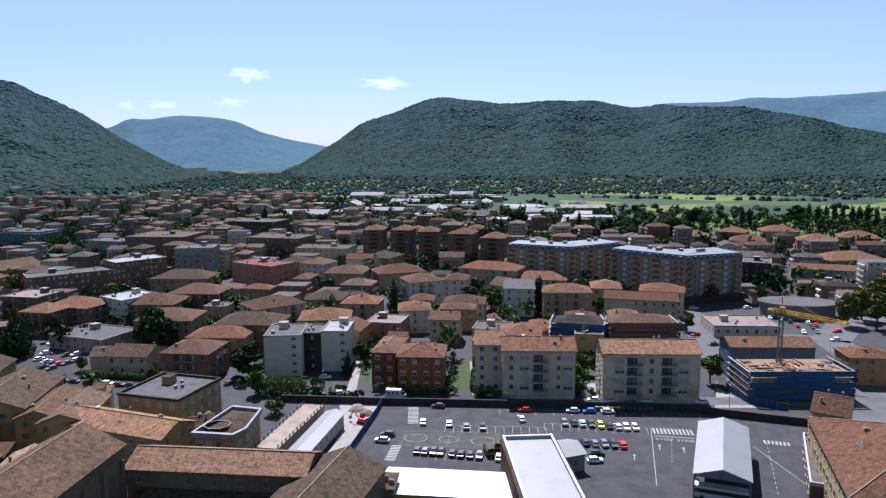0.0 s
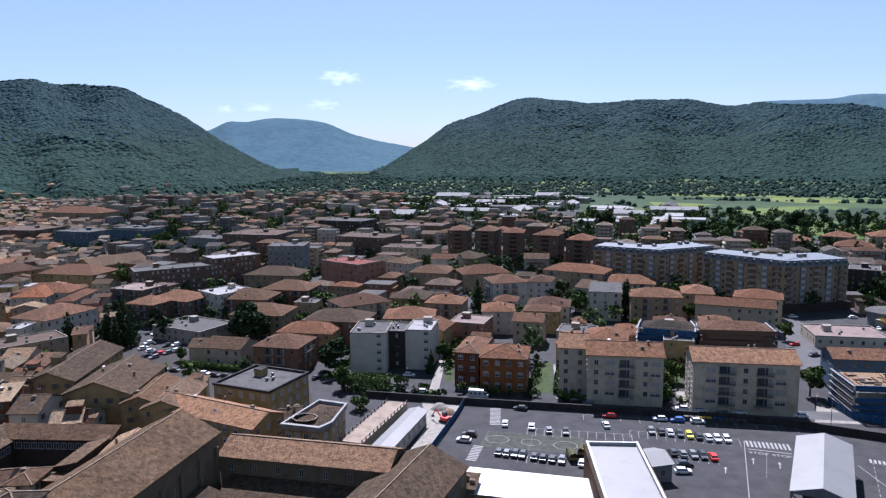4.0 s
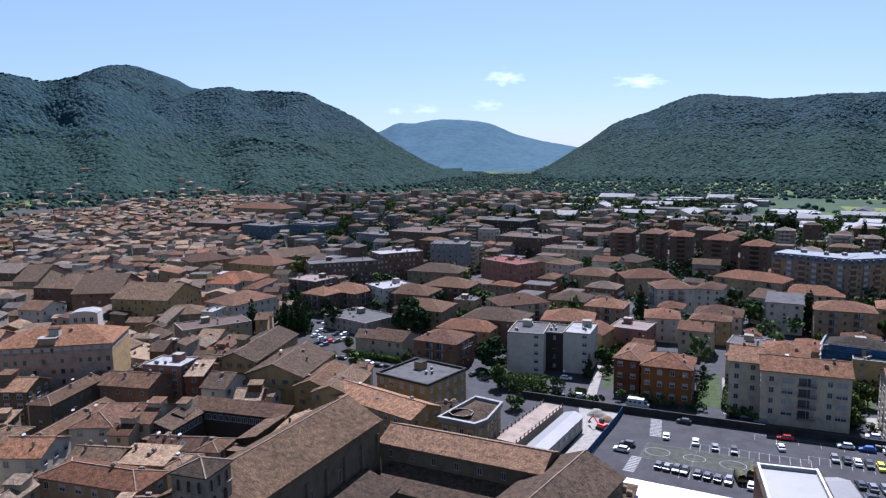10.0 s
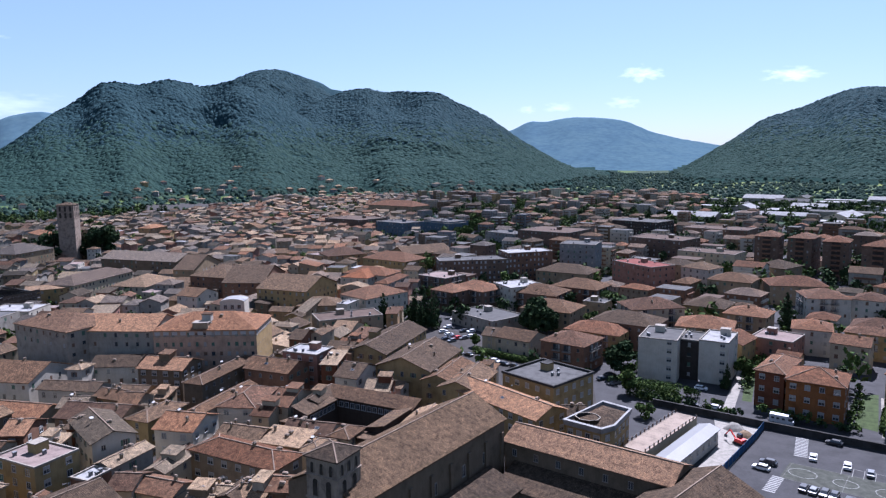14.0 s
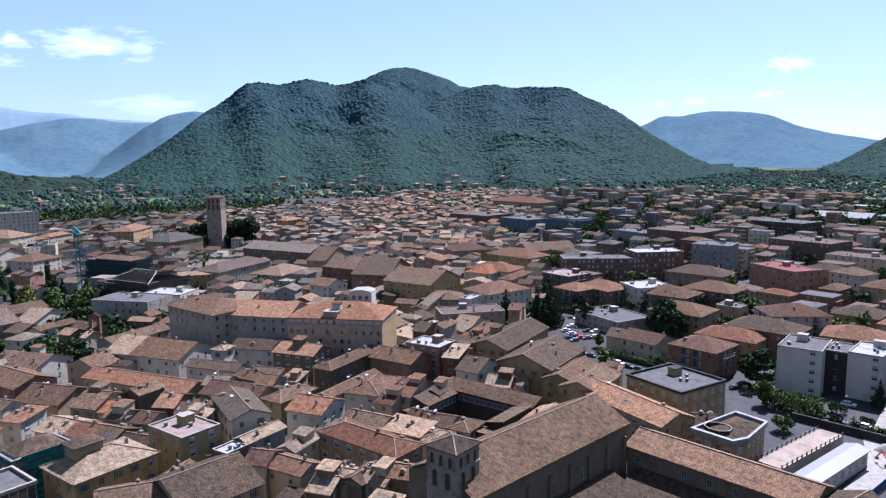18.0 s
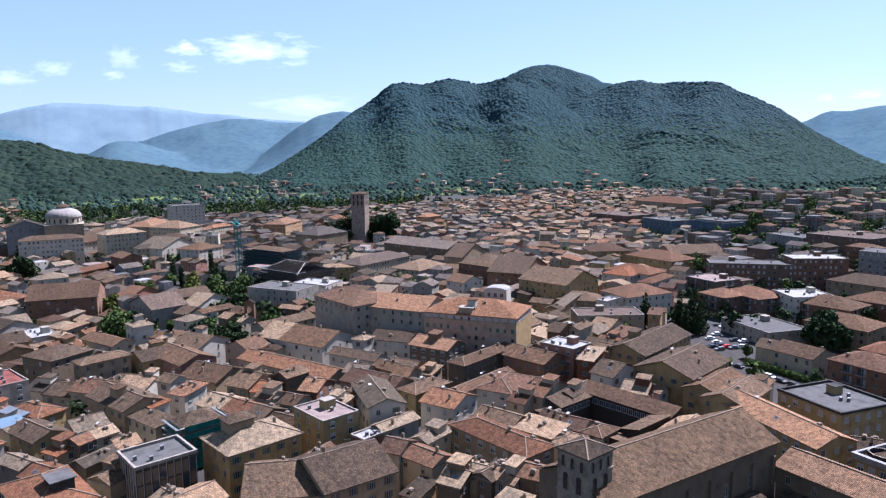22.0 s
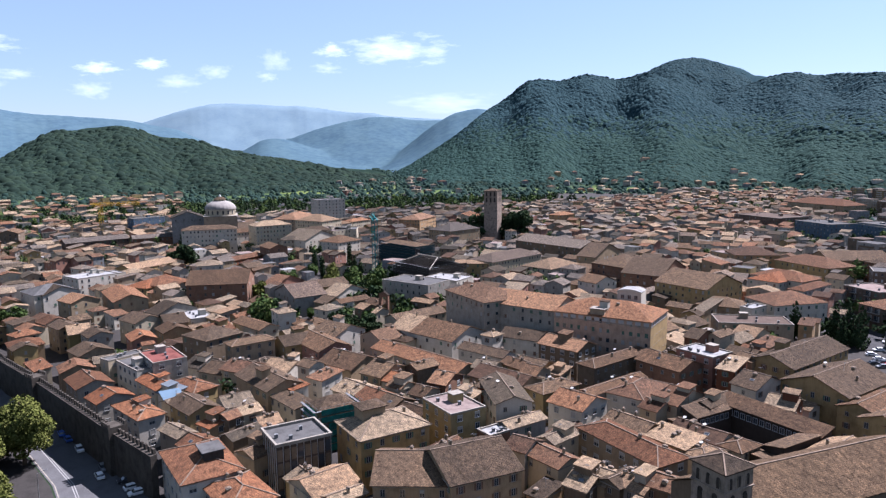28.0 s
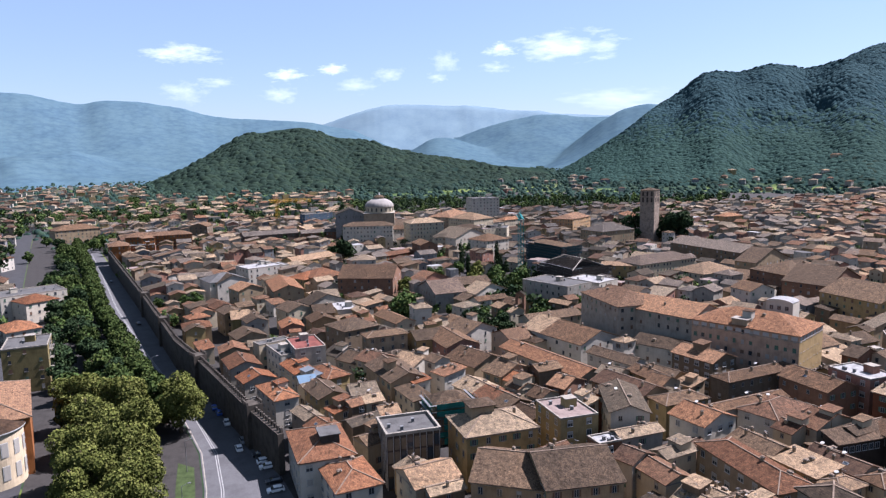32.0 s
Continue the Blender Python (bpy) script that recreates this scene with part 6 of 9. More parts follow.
class Far:
    """Houses too far off to be told apart singly, gathered by sector."""

    def __init__(self):
        self.sets = {}

    def add(self, x, y, w, d, h, rot, roof, wall, tile, step=3.2, z0=0.0, bands=None):
        take(x, y, w, d, rot)
        key = int(heading(x, y) // 12)
        V, F, M, UV = self.sets.setdefault(key, ([], [], [], []))
        m = pose(x, y, z0, 0, 0, rot)
        rise = 0.19 * min(w, d) + 0.2
        s = wall_shape(w, d, h, roof, rise, "wall_tan")
        k = len(V)
        V.extend((m @ Vector(p))[:] for p in s.v)
        for f in s.f:
            F.append(tuple(i + k for i in f))
            M.append(wall)
            UV.extend([(0, 0)] * len(f))
        rv, rf, ru, _ = roof_faces(w, d, h, roof, rise, 0.5) if roof != "flat" else ([(-w / 2, -d / 2, h), (w / 2, -d / 2, h), (w / 2, d / 2, h), (-w / 2, d / 2, h)], [(0, 1, 2, 3)], [(0, 0)] * 4, 0)
        k = len(V)
        V.extend((m @ Vector(p))[:] for p in rv)
        for f in rf:
            F.append(tuple(i + k for i in f))
            M.append(tile)
        UV.extend(ru)
        c, sn = math.cos(radians(rot)), math.sin(radians(rot))
        st = max(1, round(h / 3.2))
        for side, (nx, ny) in enumerate(((0, -1), (1, 0), (0, 1), (-1, 0))):
            gx, gy = c * nx - sn * ny, sn * nx + c * ny
            if gx * x + gy * y > 0:
                continue
            L, half = (w, d / 2) if side in (0, 2) else (d, w / 2)
            n = max(1, int(L / step))
            q = m @ pose(0, 0, 0, 0, 0, (0, 90, 180, 270)[side])
            if bands and L > 8:
                for j in range(1, st):
                    z, b = h * j / st, L * 0.34
                    k = len(V)
                    V.extend((q @ Vector((u, -half - e, z + v)))[:] for v in (-0.1, 0.95) for u, e in ((-b, 0.0), (-b, 1.1), (b, 1.1), (b, 0.0)))
                    for f in ((0, 1, 5, 4), (1, 2, 6, 5), (2, 3, 7, 6), (4, 5, 6, 7), (3, 2, 1, 0)):
                        F.append(tuple(k + i for i in f))
                        M.append(bands)
                        UV.extend([(0, 0)] * 4)
            for j in range(st):
                for i in range(n):
                    u, z = (i - (n - 1) / 2) * L / n, h * (j + 0.55) / st
                    if rng.random() < 0.2:
                        continue
                    k = len(V)
                    V.extend((q @ Vector((u + a, -half - 0.05, z + b)))[:] for a, b in ((-0.5, -0.7), (0.5, -0.7), (0.5, 0.7), (-0.5, 0.7)))
                    F.append((k, k + 1, k + 2, k + 3))
                    M.append(rng.choice(("pane", "shutter_brown", "shutter_grey")))
                    UV.extend([(0, 0)] * 4)

    def build(self):
        for key, (V, F, M, UV) in sorted(self.sets.items()):
            mats = sorted(set(M))
            me = mesh_from("distant_houses", V, F, mats, [mats.index(k) for k in M], UV)
            tagged(new("distant_houses", me), "dense distant houses with tiled roofs", "houses", "distant houses", "stuff")


far = Far()
rng = random.Random(11)
SPLIT = 352.0


def fill_old():
    """Old quarter: crooked blocks of touching houses round small courts, with narrow lanes between."""
    th = 20.0
    c, s = math.cos(radians(th)), math.sin(radians(th))
    for iu in range(-26, 4):
        for iv in range(-14, 36):
            bu, bv = iu * 58.0 + rng.uniform(-5, 5) + (iv % 2) * 24, iv * 44.0 + rng.uniform(-4, 4)
            bx, by = c * bu - s * bv, s * bu + c * bv
            br = math.hypot(bx, by)
            if br > 1600:
                continue
            turn = th + rng.choice((0, 0, 0, 90)) + rng.gauss(0, 8)
            cc, ss = math.cos(radians(turn)), math.sin(radians(turn))
            level = rng.choice((8.5, 9.5, 10.0, 11.0))
            half_u, half_v = (27.5, 20.5) if abs(math.sin(radians(turn - th))) < 0.7 else (20.5, 27.5)
            v = -half_v
            while v < half_v - 4:
                depth = min(rng.uniform(8, 12.5), half_v - v)
                u = -half_u
                while u < half_u - 3:
                    w = min(rng.uniform(5.5, 13), half_u - u)
                    pu, pv = u + w / 2, v + depth / 2
                    x, y = bx + cc * pu - ss * pv, by + ss * pu + cc * pv
                    r, az = math.hypot(x, y), heading(x, y)
                    u += w + (rng.uniform(3.0, 8) if rng.random() < 0.16 else 0.02)
                    if r < 80 or r > 1560 or az < 20 or az > 104 or not behind_wall(x, y, 8) or (az < 33 and r > 228) or (x > -90 and y < 175) or (az > 80 and r > 900):
                        continue
                    if rng.random() < (0.08 if r < 330 else 0.22 if r < 500 else 0.33 if r < 900 else 0.45 if r < 1330 else 0.88):
                        continue
                    dd = depth
                    if not is_free(x, y, w - 0.5, dd - 0.5, turn, 0.0):
                        w, dd = w * 0.62, dd * 0.7
                        if not is_free(x, y, w, dd, turn, 0.0):
                            continue
                    h = rng.uniform(6.6, 9.4) if r < SPLIT else level - 1.6 + rng.uniform(-2.8, 3.2)
                    rot = turn + rng.uniform(-3, 3)
                    roof = rng.choice(("gable", "gable", "gable", "hip", "xgable", "shed"))
                    if rng.random() < 0.05:
                        roof = "flat"
                    if r < SPLIT:
                        tile = rng.choice(("brown", "brown", "dark", "greytile", "pale", "pale", "pale", "terracotta", "orange")) if roof != "flat" else rng.choice(("greyflat", "whiteflat", "redflat", "pinkflat"))
                        house(x, y, w, dd, h, rot, roof, rng.choice(("tan", "beige", "cream", "cream", "peach", "paleyellow", "yellow", "yellow", "grey", "white", "white", "stone", "pink")), tile, group="old town houses")
                    else:
                        far.add(x, y, w, dd, h, rot, roof, rng.choice(FAR_WALLS), rng.choice(FAR_TILES) if roof != "flat" else rng.choice(("flat_greyflat", "flat_pinkflat", "flat_whiteflat")))
                v += depth + (rng.uniform(2.4, 5.0) if rng.random() < 0.4 else 0.02)


def fill_new():
    """New quarter: free-standing houses and blocks between streets and gardens."""
    th = -8.0
    c, s = math.cos(radians(th)), math.sin(radians(th))
    for iv in range(0, 62):
        for iu in range(-76, 30):
            cu, cv = iu * 19.0 + rng.uniform(-2, 2), 235 + iv * 18.0 + rng.uniform(-2, 2)
            x, y = c * cu - s * cv, s * cu + c * cv
            r, az = math.hypot(x, y), heading(x, y)
            limit = 610 if az < -12 else 720 if az < -3 else 830 if az < 10 else 1330
            if r < 225 or r > limit or az < -37 or az > 60 or (az > 33 and r < 690) or (az > 46 and r < 1330) or rng.random() < (0.26 if r < 420 else 0.5 if r < 800 else 0.64):
                continue
            w, d = rng.uniform(10, 19), rng.uniform(9, 14)
            h = rng.choice((6.5, 7, 9, 9.5, 10, 12, 13, 15, 18)) if r > 420 else rng.choice((6.5, 7, 9, 9.5, 10))
            rot = th + rng.uniform(-6, 6) + rng.choice((0, 0, 90))
            if not is_free(x, y, w, d, rot, 1.5):
                w, d = w * 0.6, d * 0.6
                if not is_free(x, y, w, d, rot, 1.0):
                    continue
                h = 6
            roof = rng.choice(("hip", "hip", "hip", "gable", "flat")) if h < 14 else rng.choice(("flat", "hip"))
            if r < 352:
                house(x, y, w, d, h, rot, roof, rng.choice(("cream", "tan", "white", "brownpink", "yellow", "peach", "brick")), rng.choice(("orange", "brown", "terracotta")) if roof != "flat" else "greyflat", rng.choice(("", "B")), "houses of the new quarter")
            else:
                far.add(x, y, w, d, h, rot, roof, rng.choice(NEW_WALLS), rng.choice(["tile_dark", "tile_ash", "tile_brown", "tile_greytile", "tile_ash", "tile_orange"]) if roof != "flat" else rng.choice(("flat_greyflat", "flat_brownflat")), bands=rng.choice((None, "wall_white", "wall_grey", "wall_brownpink", "wall_stone")) if h > 8 else None)


def fill_left():
    """Low suburb outside the city wall, beyond the tree-lined road."""
    for i in range(2600):
        az, r = rng.uniform(84, 118), rng.choice((rng.uniform(350, 1250), rng.uniform(900, 2600)))
        x, y = polar(az, r)
        if behind_wall(x, y, -70) and x > -850:
            continue
        w, d, h = rng.uniform(10, 18), rng.uniform(9, 13), rng.choice((6, 7, 9, 10))
        rot = rng.choice((15, 105)) + rng.uniform(-8, 8)
        if relief(az, r) < 6 and is_free(x, y, w, d, rot, 4):
            far.add(x, y, w, d, h, rot, rng.choice(("hip", "hip", "gable", "flat")), rng.choice(FAR_WALLS), rng.choice(FAR_TILES[3:7]))
    for i in range(130):
        az, r = rng.uniform(26, 72), rng.uniform(1380, 1800)
        z, (x, y) = float(relief(az, r)), polar(az, r)
        if z < 30 and not 57 < az < 62 and is_free(x, y, 16, 12, 0, 4):
            far.add(x, y, rng.uniform(11, 18), 11, rng.choice((6, 7, 9)), rng.uniform(0, 180), "hip", rng.choice(FAR_WALLS), rng.choice(FAR_TILES[3:6]), 3.2, z - 1.0)


def sheds():
    """Industrial halls with pale low roofs in the plain."""
    for i in range(210):
        az, r = rng.uniform(-12, 13), rng.uniform(700, 1240)
        if az < -4 and r > 980:
            continue
        x, y = polar(az, r)
        w, d, h = rng.uniform(30, 60), rng.uniform(16, 28), rng.uniform(6, 9)
        rot = -12 + rng.choice((0, 0, 90)) + rng.uniform(-3, 3)
        if is_free(x, y, w, d, rot, 3):
            far.add(x, y, w, d, h, rot, rng.choice(("gable", "flat", "flat")), rng.choice(("wall_white", "wall_grey")), rng.choice(("flat_whiteflat", "flat_whiteflat", "flat_greyflat")), 9.0)



# ---- trees ----


def crown_mesh(name, lumps, count, size, mat, seed):
    """Many small leaf blades spread over and inside a set of lumps (x, y, z, radius, height)."""
    g = np.random.default_rng(seed)
    vol = np.array([q[3] ** 2 for q in lumps])
    pick = g.choice(len(lumps), count, p=vol / vol.sum())
    L = np.array(lumps)[pick]
    u = g.normal(size=(count, 3))
    u /= np.linalg.norm(u, axis=1)[:, None]
    rad = 0.72 + 0.32 * g.random(count) ** 0.6
    c = L[:, :3] + u * np.stack([L[:, 3], L[:, 3], L[:, 4]], 1) * rad[:, None]
    n = u + g.normal(size=(count, 3)) * 0.55
    n /= np.linalg.norm(n, axis=1)[:, None]
    a = np.cross(n, g.normal(size=(count, 3)))
    a /= np.linalg.norm(a, axis=1)[:, None]
    b = np.cross(n, a)
    s = size * (0.6 + 0.8 * g.random(count))[:, None]
    V = np.stack([c - a * s, c - b * s * 0.6 + n * s * 0.15, c + a * s, c + b * s * 0.6 + n * s * 0.15], 1).reshape(-1, 3)
    F = np.arange(count * 4).reshape(-1, 4)
    return mesh_from(name, V.tolist(), F.tolist(), (mat,))


def trunk_mesh(h, r, spread, seed):
    g = random.Random(seed)
    s = Shape()
    s.tube(0, 0, -0.3, h * 0.55, r, r * 0.7, "bark", 8)
    for i in range(6):
        a = i * 1.05 + g.uniform(-0.3, 0.3)
        z = h * g.uniform(0.35, 0.55)
        s.bar((0, 0, z), (math.cos(a) * spread * 0.6, math.sin(a) * spread * 0.6, z + h * g.uniform(0.15, 0.35)), r * 0.32, "bark")
    s.tube(0, 0, h * 0.55, h * 0.9, r * 0.7, r * 0.2, "bark", 6)
    return s.mesh("trunk")


def tree_kind(label, h, spread, base, n, count, size, mat, seed, shape="round"):
    g = random.Random(seed)
    lumps = []
    for i in range(n):
        if shape == "round":
            a, q = g.uniform(0, 6.28), math.sqrt(g.random()) * spread * 0.72
            z = base + (h - base) * g.uniform(0.15, 0.86) * (1 - 0.35 * (q / spread) ** 2)
            r = spread * g.uniform(0.26, 0.46)
            lumps.append((math.cos(a) * q, math.sin(a) * q, z, r, r * 0.85))
        elif shape == "cone":
            k = (i + 0.5) / n
            q = spread * (1 - k) ** 0.8 * g.uniform(0.3, 0.75)
            a = i * 2.4
            r = spread * (1 - k) * 0.5 + 0.35
            lumps.append((math.cos(a) * q, math.sin(a) * q, base + (h - base) * k, r, r * 0.9))
        else:
            k = (i + 0.5) / n
            r = spread * (0.55 + 0.6 * math.sin(math.pi * (0.15 + 0.8 * k)))
            lumps.append((g.uniform(-0.2, 0.2) * spread, g.uniform(-0.2, 0.2) * spread, base + (h - base) * k, r, (h - base) / n * 1.2))
    return (label, crown_mesh("crown", lumps, count, size, mat, seed), trunk_mesh(h, 0.022 * h + 0.1, spread, seed))


TREES = dict(
    planes=[tree_kind("yellow-green broadleaf tree in leaf", 16, 6.0, 3.0, 18, 1400, 0.8, "leaf_plane", s) for s in (15, 16)],
    plane=[tree_kind("large plane tree in full yellow-green leaf", 20, 7.6, 3.0, 46, 17000, 0.38, "leaf_plane", s) for s in (1, 2)],
    broad=[tree_kind("leafy green broadleaf tree", 9.5, 4.0, 1.8, 13, 800, 0.66, "leaf_green", s) for s in (3, 4, 5)],
    bush=[tree_kind("low clipped green shrub", 3.0, 2.2, 0.3, 8, 420, 0.32, "leaf_green", s) for s in (6, 7)],
    fir=[tree_kind("dark green conifer beside the houses", 15, 3.6, 1.2, 16, 900, 0.62, "leaf_dark", s, "cone") for s in (8, 9)],
    cedar=[tree_kind("broad dark green cedar tree", 14, 6.5, 2.5, 18, 1500, 0.8, "leaf_dark", s) for s in (10, 11)],
    column=[tree_kind("narrow dark green columnar tree", 14, 1.5, 0.6, 10, 600, 0.55, "leaf_dark", s, "column") for s in (12,)],
    avenue=[tree_kind("dark green avenue tree in dense leaf", 12, 5.6, 2.0, 18, 2200, 0.66, "leaf_avenue", s) for s in (13, 14)],
)


FULL = dict(plane=21, planes=16.5, broad=10, bush=3.2, fir=15.5, cedar=14, column=14.5, avenue=12.5)


def tree(kind, x, y, high, z=0.0, group="trees of the town"):
    """A tree of that kind, height in metres."""
    label, crown, trunk = rng.choice(TREES[kind])
    scale = high / FULL[kind]
    t = thing("tree" if kind != "bush" else "shrub", pose(x, y, z, 0, 0, rng.uniform(0, 360)) @ Matrix.Diagonal((scale, scale, scale * rng.uniform(0.92, 1.08), 1)), label, "tree" if kind != "bush" else "shrub", group)
    part("crown", crown, t)
    part("trunk", trunk, t)
    take(x, y, 0.28 * high + 1, 0.28 * high + 1, 0)
    if math.hypot(x, y) > 250 and x < -200 and group == "trees of the town":
        take(x * 0.955, y * 0.955, 10, 10, 20)


tree('broad', 92, 232, 11)
tree('broad', 52, 243, 8)
tree('broad', 55, 241, 7)
tree('broad', 46, 236, 7)
tree('bush', 49, 221, 3)
tree('bush', 12, 221, 4)
tree('bush', 15, 224, 3)
tree('broad', -63, 224, 9)
tree('cedar', -71, 244, 14)
tree('broad', -136, 252, 6)
tree('fir', -35, 245, 9)
tree('broad', -31, 259, 9)
tree('bush', -44, 232, 4)
tree('bush', -47, 226, 3)
tree('bush', -35, 227, 3)
tree('bush', -102, 239, 4)
tree('bush', -52, 206, 5)
tree('fir', -185, 354, 13)
tree('cedar', -122, 285, 16)
tree('cedar', -116, 283, 12)
tree('broad', -105, 338, 13)
tree('broad', -103, 306, 9)
tree('fir', -88, 401, 13)
tree('fir', -25, 344, 19)
tree('fir', -148, 480, 13)
tree('broad', -352, 646, 15)
tree('broad', -325, 618, 15)
tree('broad', -326, 580, 14)
tree('broad', -304, 589, 12)
tree('broad', -322, 750, 16)
tree('broad', -327, 726, 15)
tree('broad', -314, 659, 11)
tree('fir', -222, 868, 18)
tree('fir', -263, 883, 18)
tree('fir', -174, 269, 14)
tree('fir', -168, 270, 15)
tree('fir', -174, 276, 13)
tree('column', -158, 328, 14)
tree('broad', -48, 392, 8)
tree('broad', -42, 382, 8)
tree('broad', -150, 544, 10)
tree('broad', -56, 362, 7)
tree('column', 47, 336, 19)
tree('cedar', 24, 348, 13)
tree('cedar', 182, 378, 14)
tree('broad', 195, 389, 9)
tree('planes', 184, 309, 17)
tree('planes', 197, 320, 17)
tree('planes', 193, 302, 17)
tree('planes', 217, 344, 16)
tree('planes', 232, 360, 16)
tree('column', 309, 714, 20)
tree('column', 319, 720, 21)
tree('cedar', 76, 708, 21)
tree('column', 133, 678, 20)
tree('broad', 171, 669, 16)
tree('cedar', 157, 660, 17)
tree('broad', 172, 631, 14)
tree('broad', 214, 675, 18)
tree('cedar', 208, 623, 20)
tree('cedar', 261, 719, 20)
tree('broad', 266, 705, 18)
tree('broad', 217, 624, 17)
tree('fir', 57, 681, 18)
tree('fir', 39, 728, 18)
tree('planes', 47, 303, 9)
tree('broad', 108, 302, 9)
tree('broad', 76, 334, 10)
tree('broad', 195, 694, 15)
tree('cedar', 381, 742, 22)
tree('column', 382, 724, 24)
tree('column', 387, 714, 24)
tree('column', 402, 726, 23)
tree('column', 403, 712, 24)
tree('column', 413, 716, 23)
tree('column', 415, 703, 24)
tree('column', 425, 707, 23)
tree('column', 433, 706, 23)
tree('column', 437, 697, 23)
tree('broad', 372, 713, 18)
tree('broad', 375, 682, 16)
tree('broad', 380, 665, 16)
tree('broad', 393, 648, 16)
tree('column', -502, 142, 14)
tree('column', -488, 145, 15)
tree('planes', -419, 132, 12)
tree('fir', -437, 153, 13)
tree('fir', -435, 156, 12)
tree('broad', -384, 150, 14)
tree('broad', -380, 142, 12)
tree('broad', -308, 102, 10)
tree('broad', -294, 109, 11)
tree('broad', -311, 132, 10)
tree('broad', -311, 137, 9)
tree('broad', -716, 406, 17)
tree('broad', -750, 470, 17)
tree('broad', -710, 455, 15)
tree('cedar', -328, 73, 13)
tree('broad', -321, 90, 7)
tree('column', -519, 174, 13)
tree('column', -524, 180, 13)
tree('broad', -354, 380, 10)
tree('fir', -191, 263, 16)
tree('fir', -182, 276, 16)
tree('fir', -176, 276, 17)
tree('fir', -172, 278, 16)
tree('cedar', -119, 279, 17)
tree('fir', -183, 352, 14)
tree('broad', -346, 654, 17)
tree('broad', -329, 596, 15)
tree('broad', -334, 586, 13)
tree('broad', -556, 509, 14)
tree('broad', -276, 526, 10)
tree('broad', -254, 510, 10)
tree('broad', -380, -36, 10)
tree('broad', -380, -41, 9)
tree('planes', -369, 76, 14)
tree('fir', -608, 63, 18)
tree('fir', -874, 27, 16)
tree('broad', -777, 41, 9)
tree('broad', -341, -42, 7)
tree('broad', -505, -87, 7)
tree('broad', -387, -56, 7)
tree('broad', -602, -187, 11)
tree('broad', -712, -207, 12)
tree('broad', -808, -261, 12)
tree('broad', -641, -157, 11)
tree('avenue', -578, -153, 16)
tree('avenue', -565, -144, 16)
tree('broad', -648, -216, 9)
tree('column', -448, 129, 15.6)
tree('column', -432, 129, 15.6)
tree('planes', -376, 118, 15.6)
tree('broad', -375, 119, 11.7)
tree('broad', -387, 135, 15.6)
tree('broad', -364, 128, 13)
tree('broad', -351, 136, 15.6)
tree('broad', -353, 134, 11.7)
tree('broad', -322, 67, 16.9)
tree('broad', -314, 63, 15.6)
tree('broad', -308, 68, 14.3)
tree('cedar', -277, 91, 14.3)
tree('broad', -274, 92, 11.7)
tree('cedar', -271, 100, 13)
tree('broad', -290, 124, 11.7)
tree('broad', -285, 126, 11.7)
tree('cedar', -511, 54, 20.8)
tree('cedar', -515, 50, 16.9)
tree('column', -474, 162, 15.6)
tree('broad', -427, 122, 11.7)
tree('broad', -423, 102, 9.1)
tree('broad', -425, 108, 9.1)
# open ground that stays free of houses: squares, streets, gardens
for q in ((150, 292, 110, 95, -10), (-140, 268, 62, 76, 0), (-54, 228, 44, 26, 0), (20, 219, 190, 9, -4), (70, 240, 60, 12, -3), (100, 310, 16, 120, 20), (-9, 250, 6, 50, -2), (8, 245, 5, 50, -2), (-110, 242, 60, 16, -10),
          (-152, 340, 14, 90, 10), (-70, 215, 20, 30, 10), (-385, 150, 66, 42, 15), (110, 190, 60, 60, 0), (-118.5, 147, 31, 25, 3), (-179, 55, 15, 11, 95), (-214, 16.6, 5, 5, 98), (-575, 40, 24, 16, 85), (-440, 192, 42, 20, 15), (-378, 180, 36, 28, 12), (-523, 311, 40, 20, 149), (-556, 316, 10, 10, 0), (-541, 343, 12, 14, 0)):
    take(*q)
fill_old()
fill_new()
fill_left()
sheds()
far.add(*polar(47.2, 1668), 22, 10, 7, 45, "hip", "wall_cream", "tile_brown", 3.2, float(relief(47.2, 1668)) - 3)
far.build()


def wood(name, spots, mat, label):
    """Woodland as one mass of small lumpy crowns: spots are x, y, z, radius, height and, on a slope, its two gradients."""
    g = np.random.default_rng(5)
    base = np.array([(math.cos(a) * q, math.sin(a) * q, z) for z, q, off in ((0.1, 0.95, 0.0), (0.68, 0.72, 0.6)) for a in (off, off + 1.257, off + 2.513, off + 3.77, off + 5.027)] + [(0, 0, 1.0)])
    tri = []
    for k in (0,):
        for i in range(5):
            j = (i + 1) % 5
            tri += [(k + i, k + j, k + 5 + i), (k + j, k + 5 + j, k + 5 + i)]
    tri += [(5 + i, 5 + (i + 1) % 5, 10) for i in range(5)]
    S = np.asarray(spots, float)
    n = len(S)
    V = base[None] * (1 + 0.35 * (g.random((n, 11, 1)) - 0.5))
    a = g.random(n) * 6.28
    c, s = np.cos(a)[:, None], np.sin(a)[:, None]
    X, Y = V[..., 0] * c - V[..., 1] * s, V[..., 0] * s + V[..., 1] * c
    tilt = (X * S[:, None, 5] + Y * S[:, None, 6]) * S[:, None, 3] if S.shape[1] > 5 else 0.0
    V = np.stack([S[:, None, 0] + X * S[:, None, 3], S[:, None, 1] + Y * S[:, None, 3], S[:, None, 2] + V[..., 2] * S[:, None, 4] + tilt], -1).reshape(-1, 3)
    F = (np.array(tri)[None] + (np.arange(n) * 11)[:, None, None]).reshape(-1, 3)
    me = mesh_from(name, V.tolist(), F.tolist(), (mat,), smooth=True)
    tagged(new(name, me), label, "trees", kind="stuff")


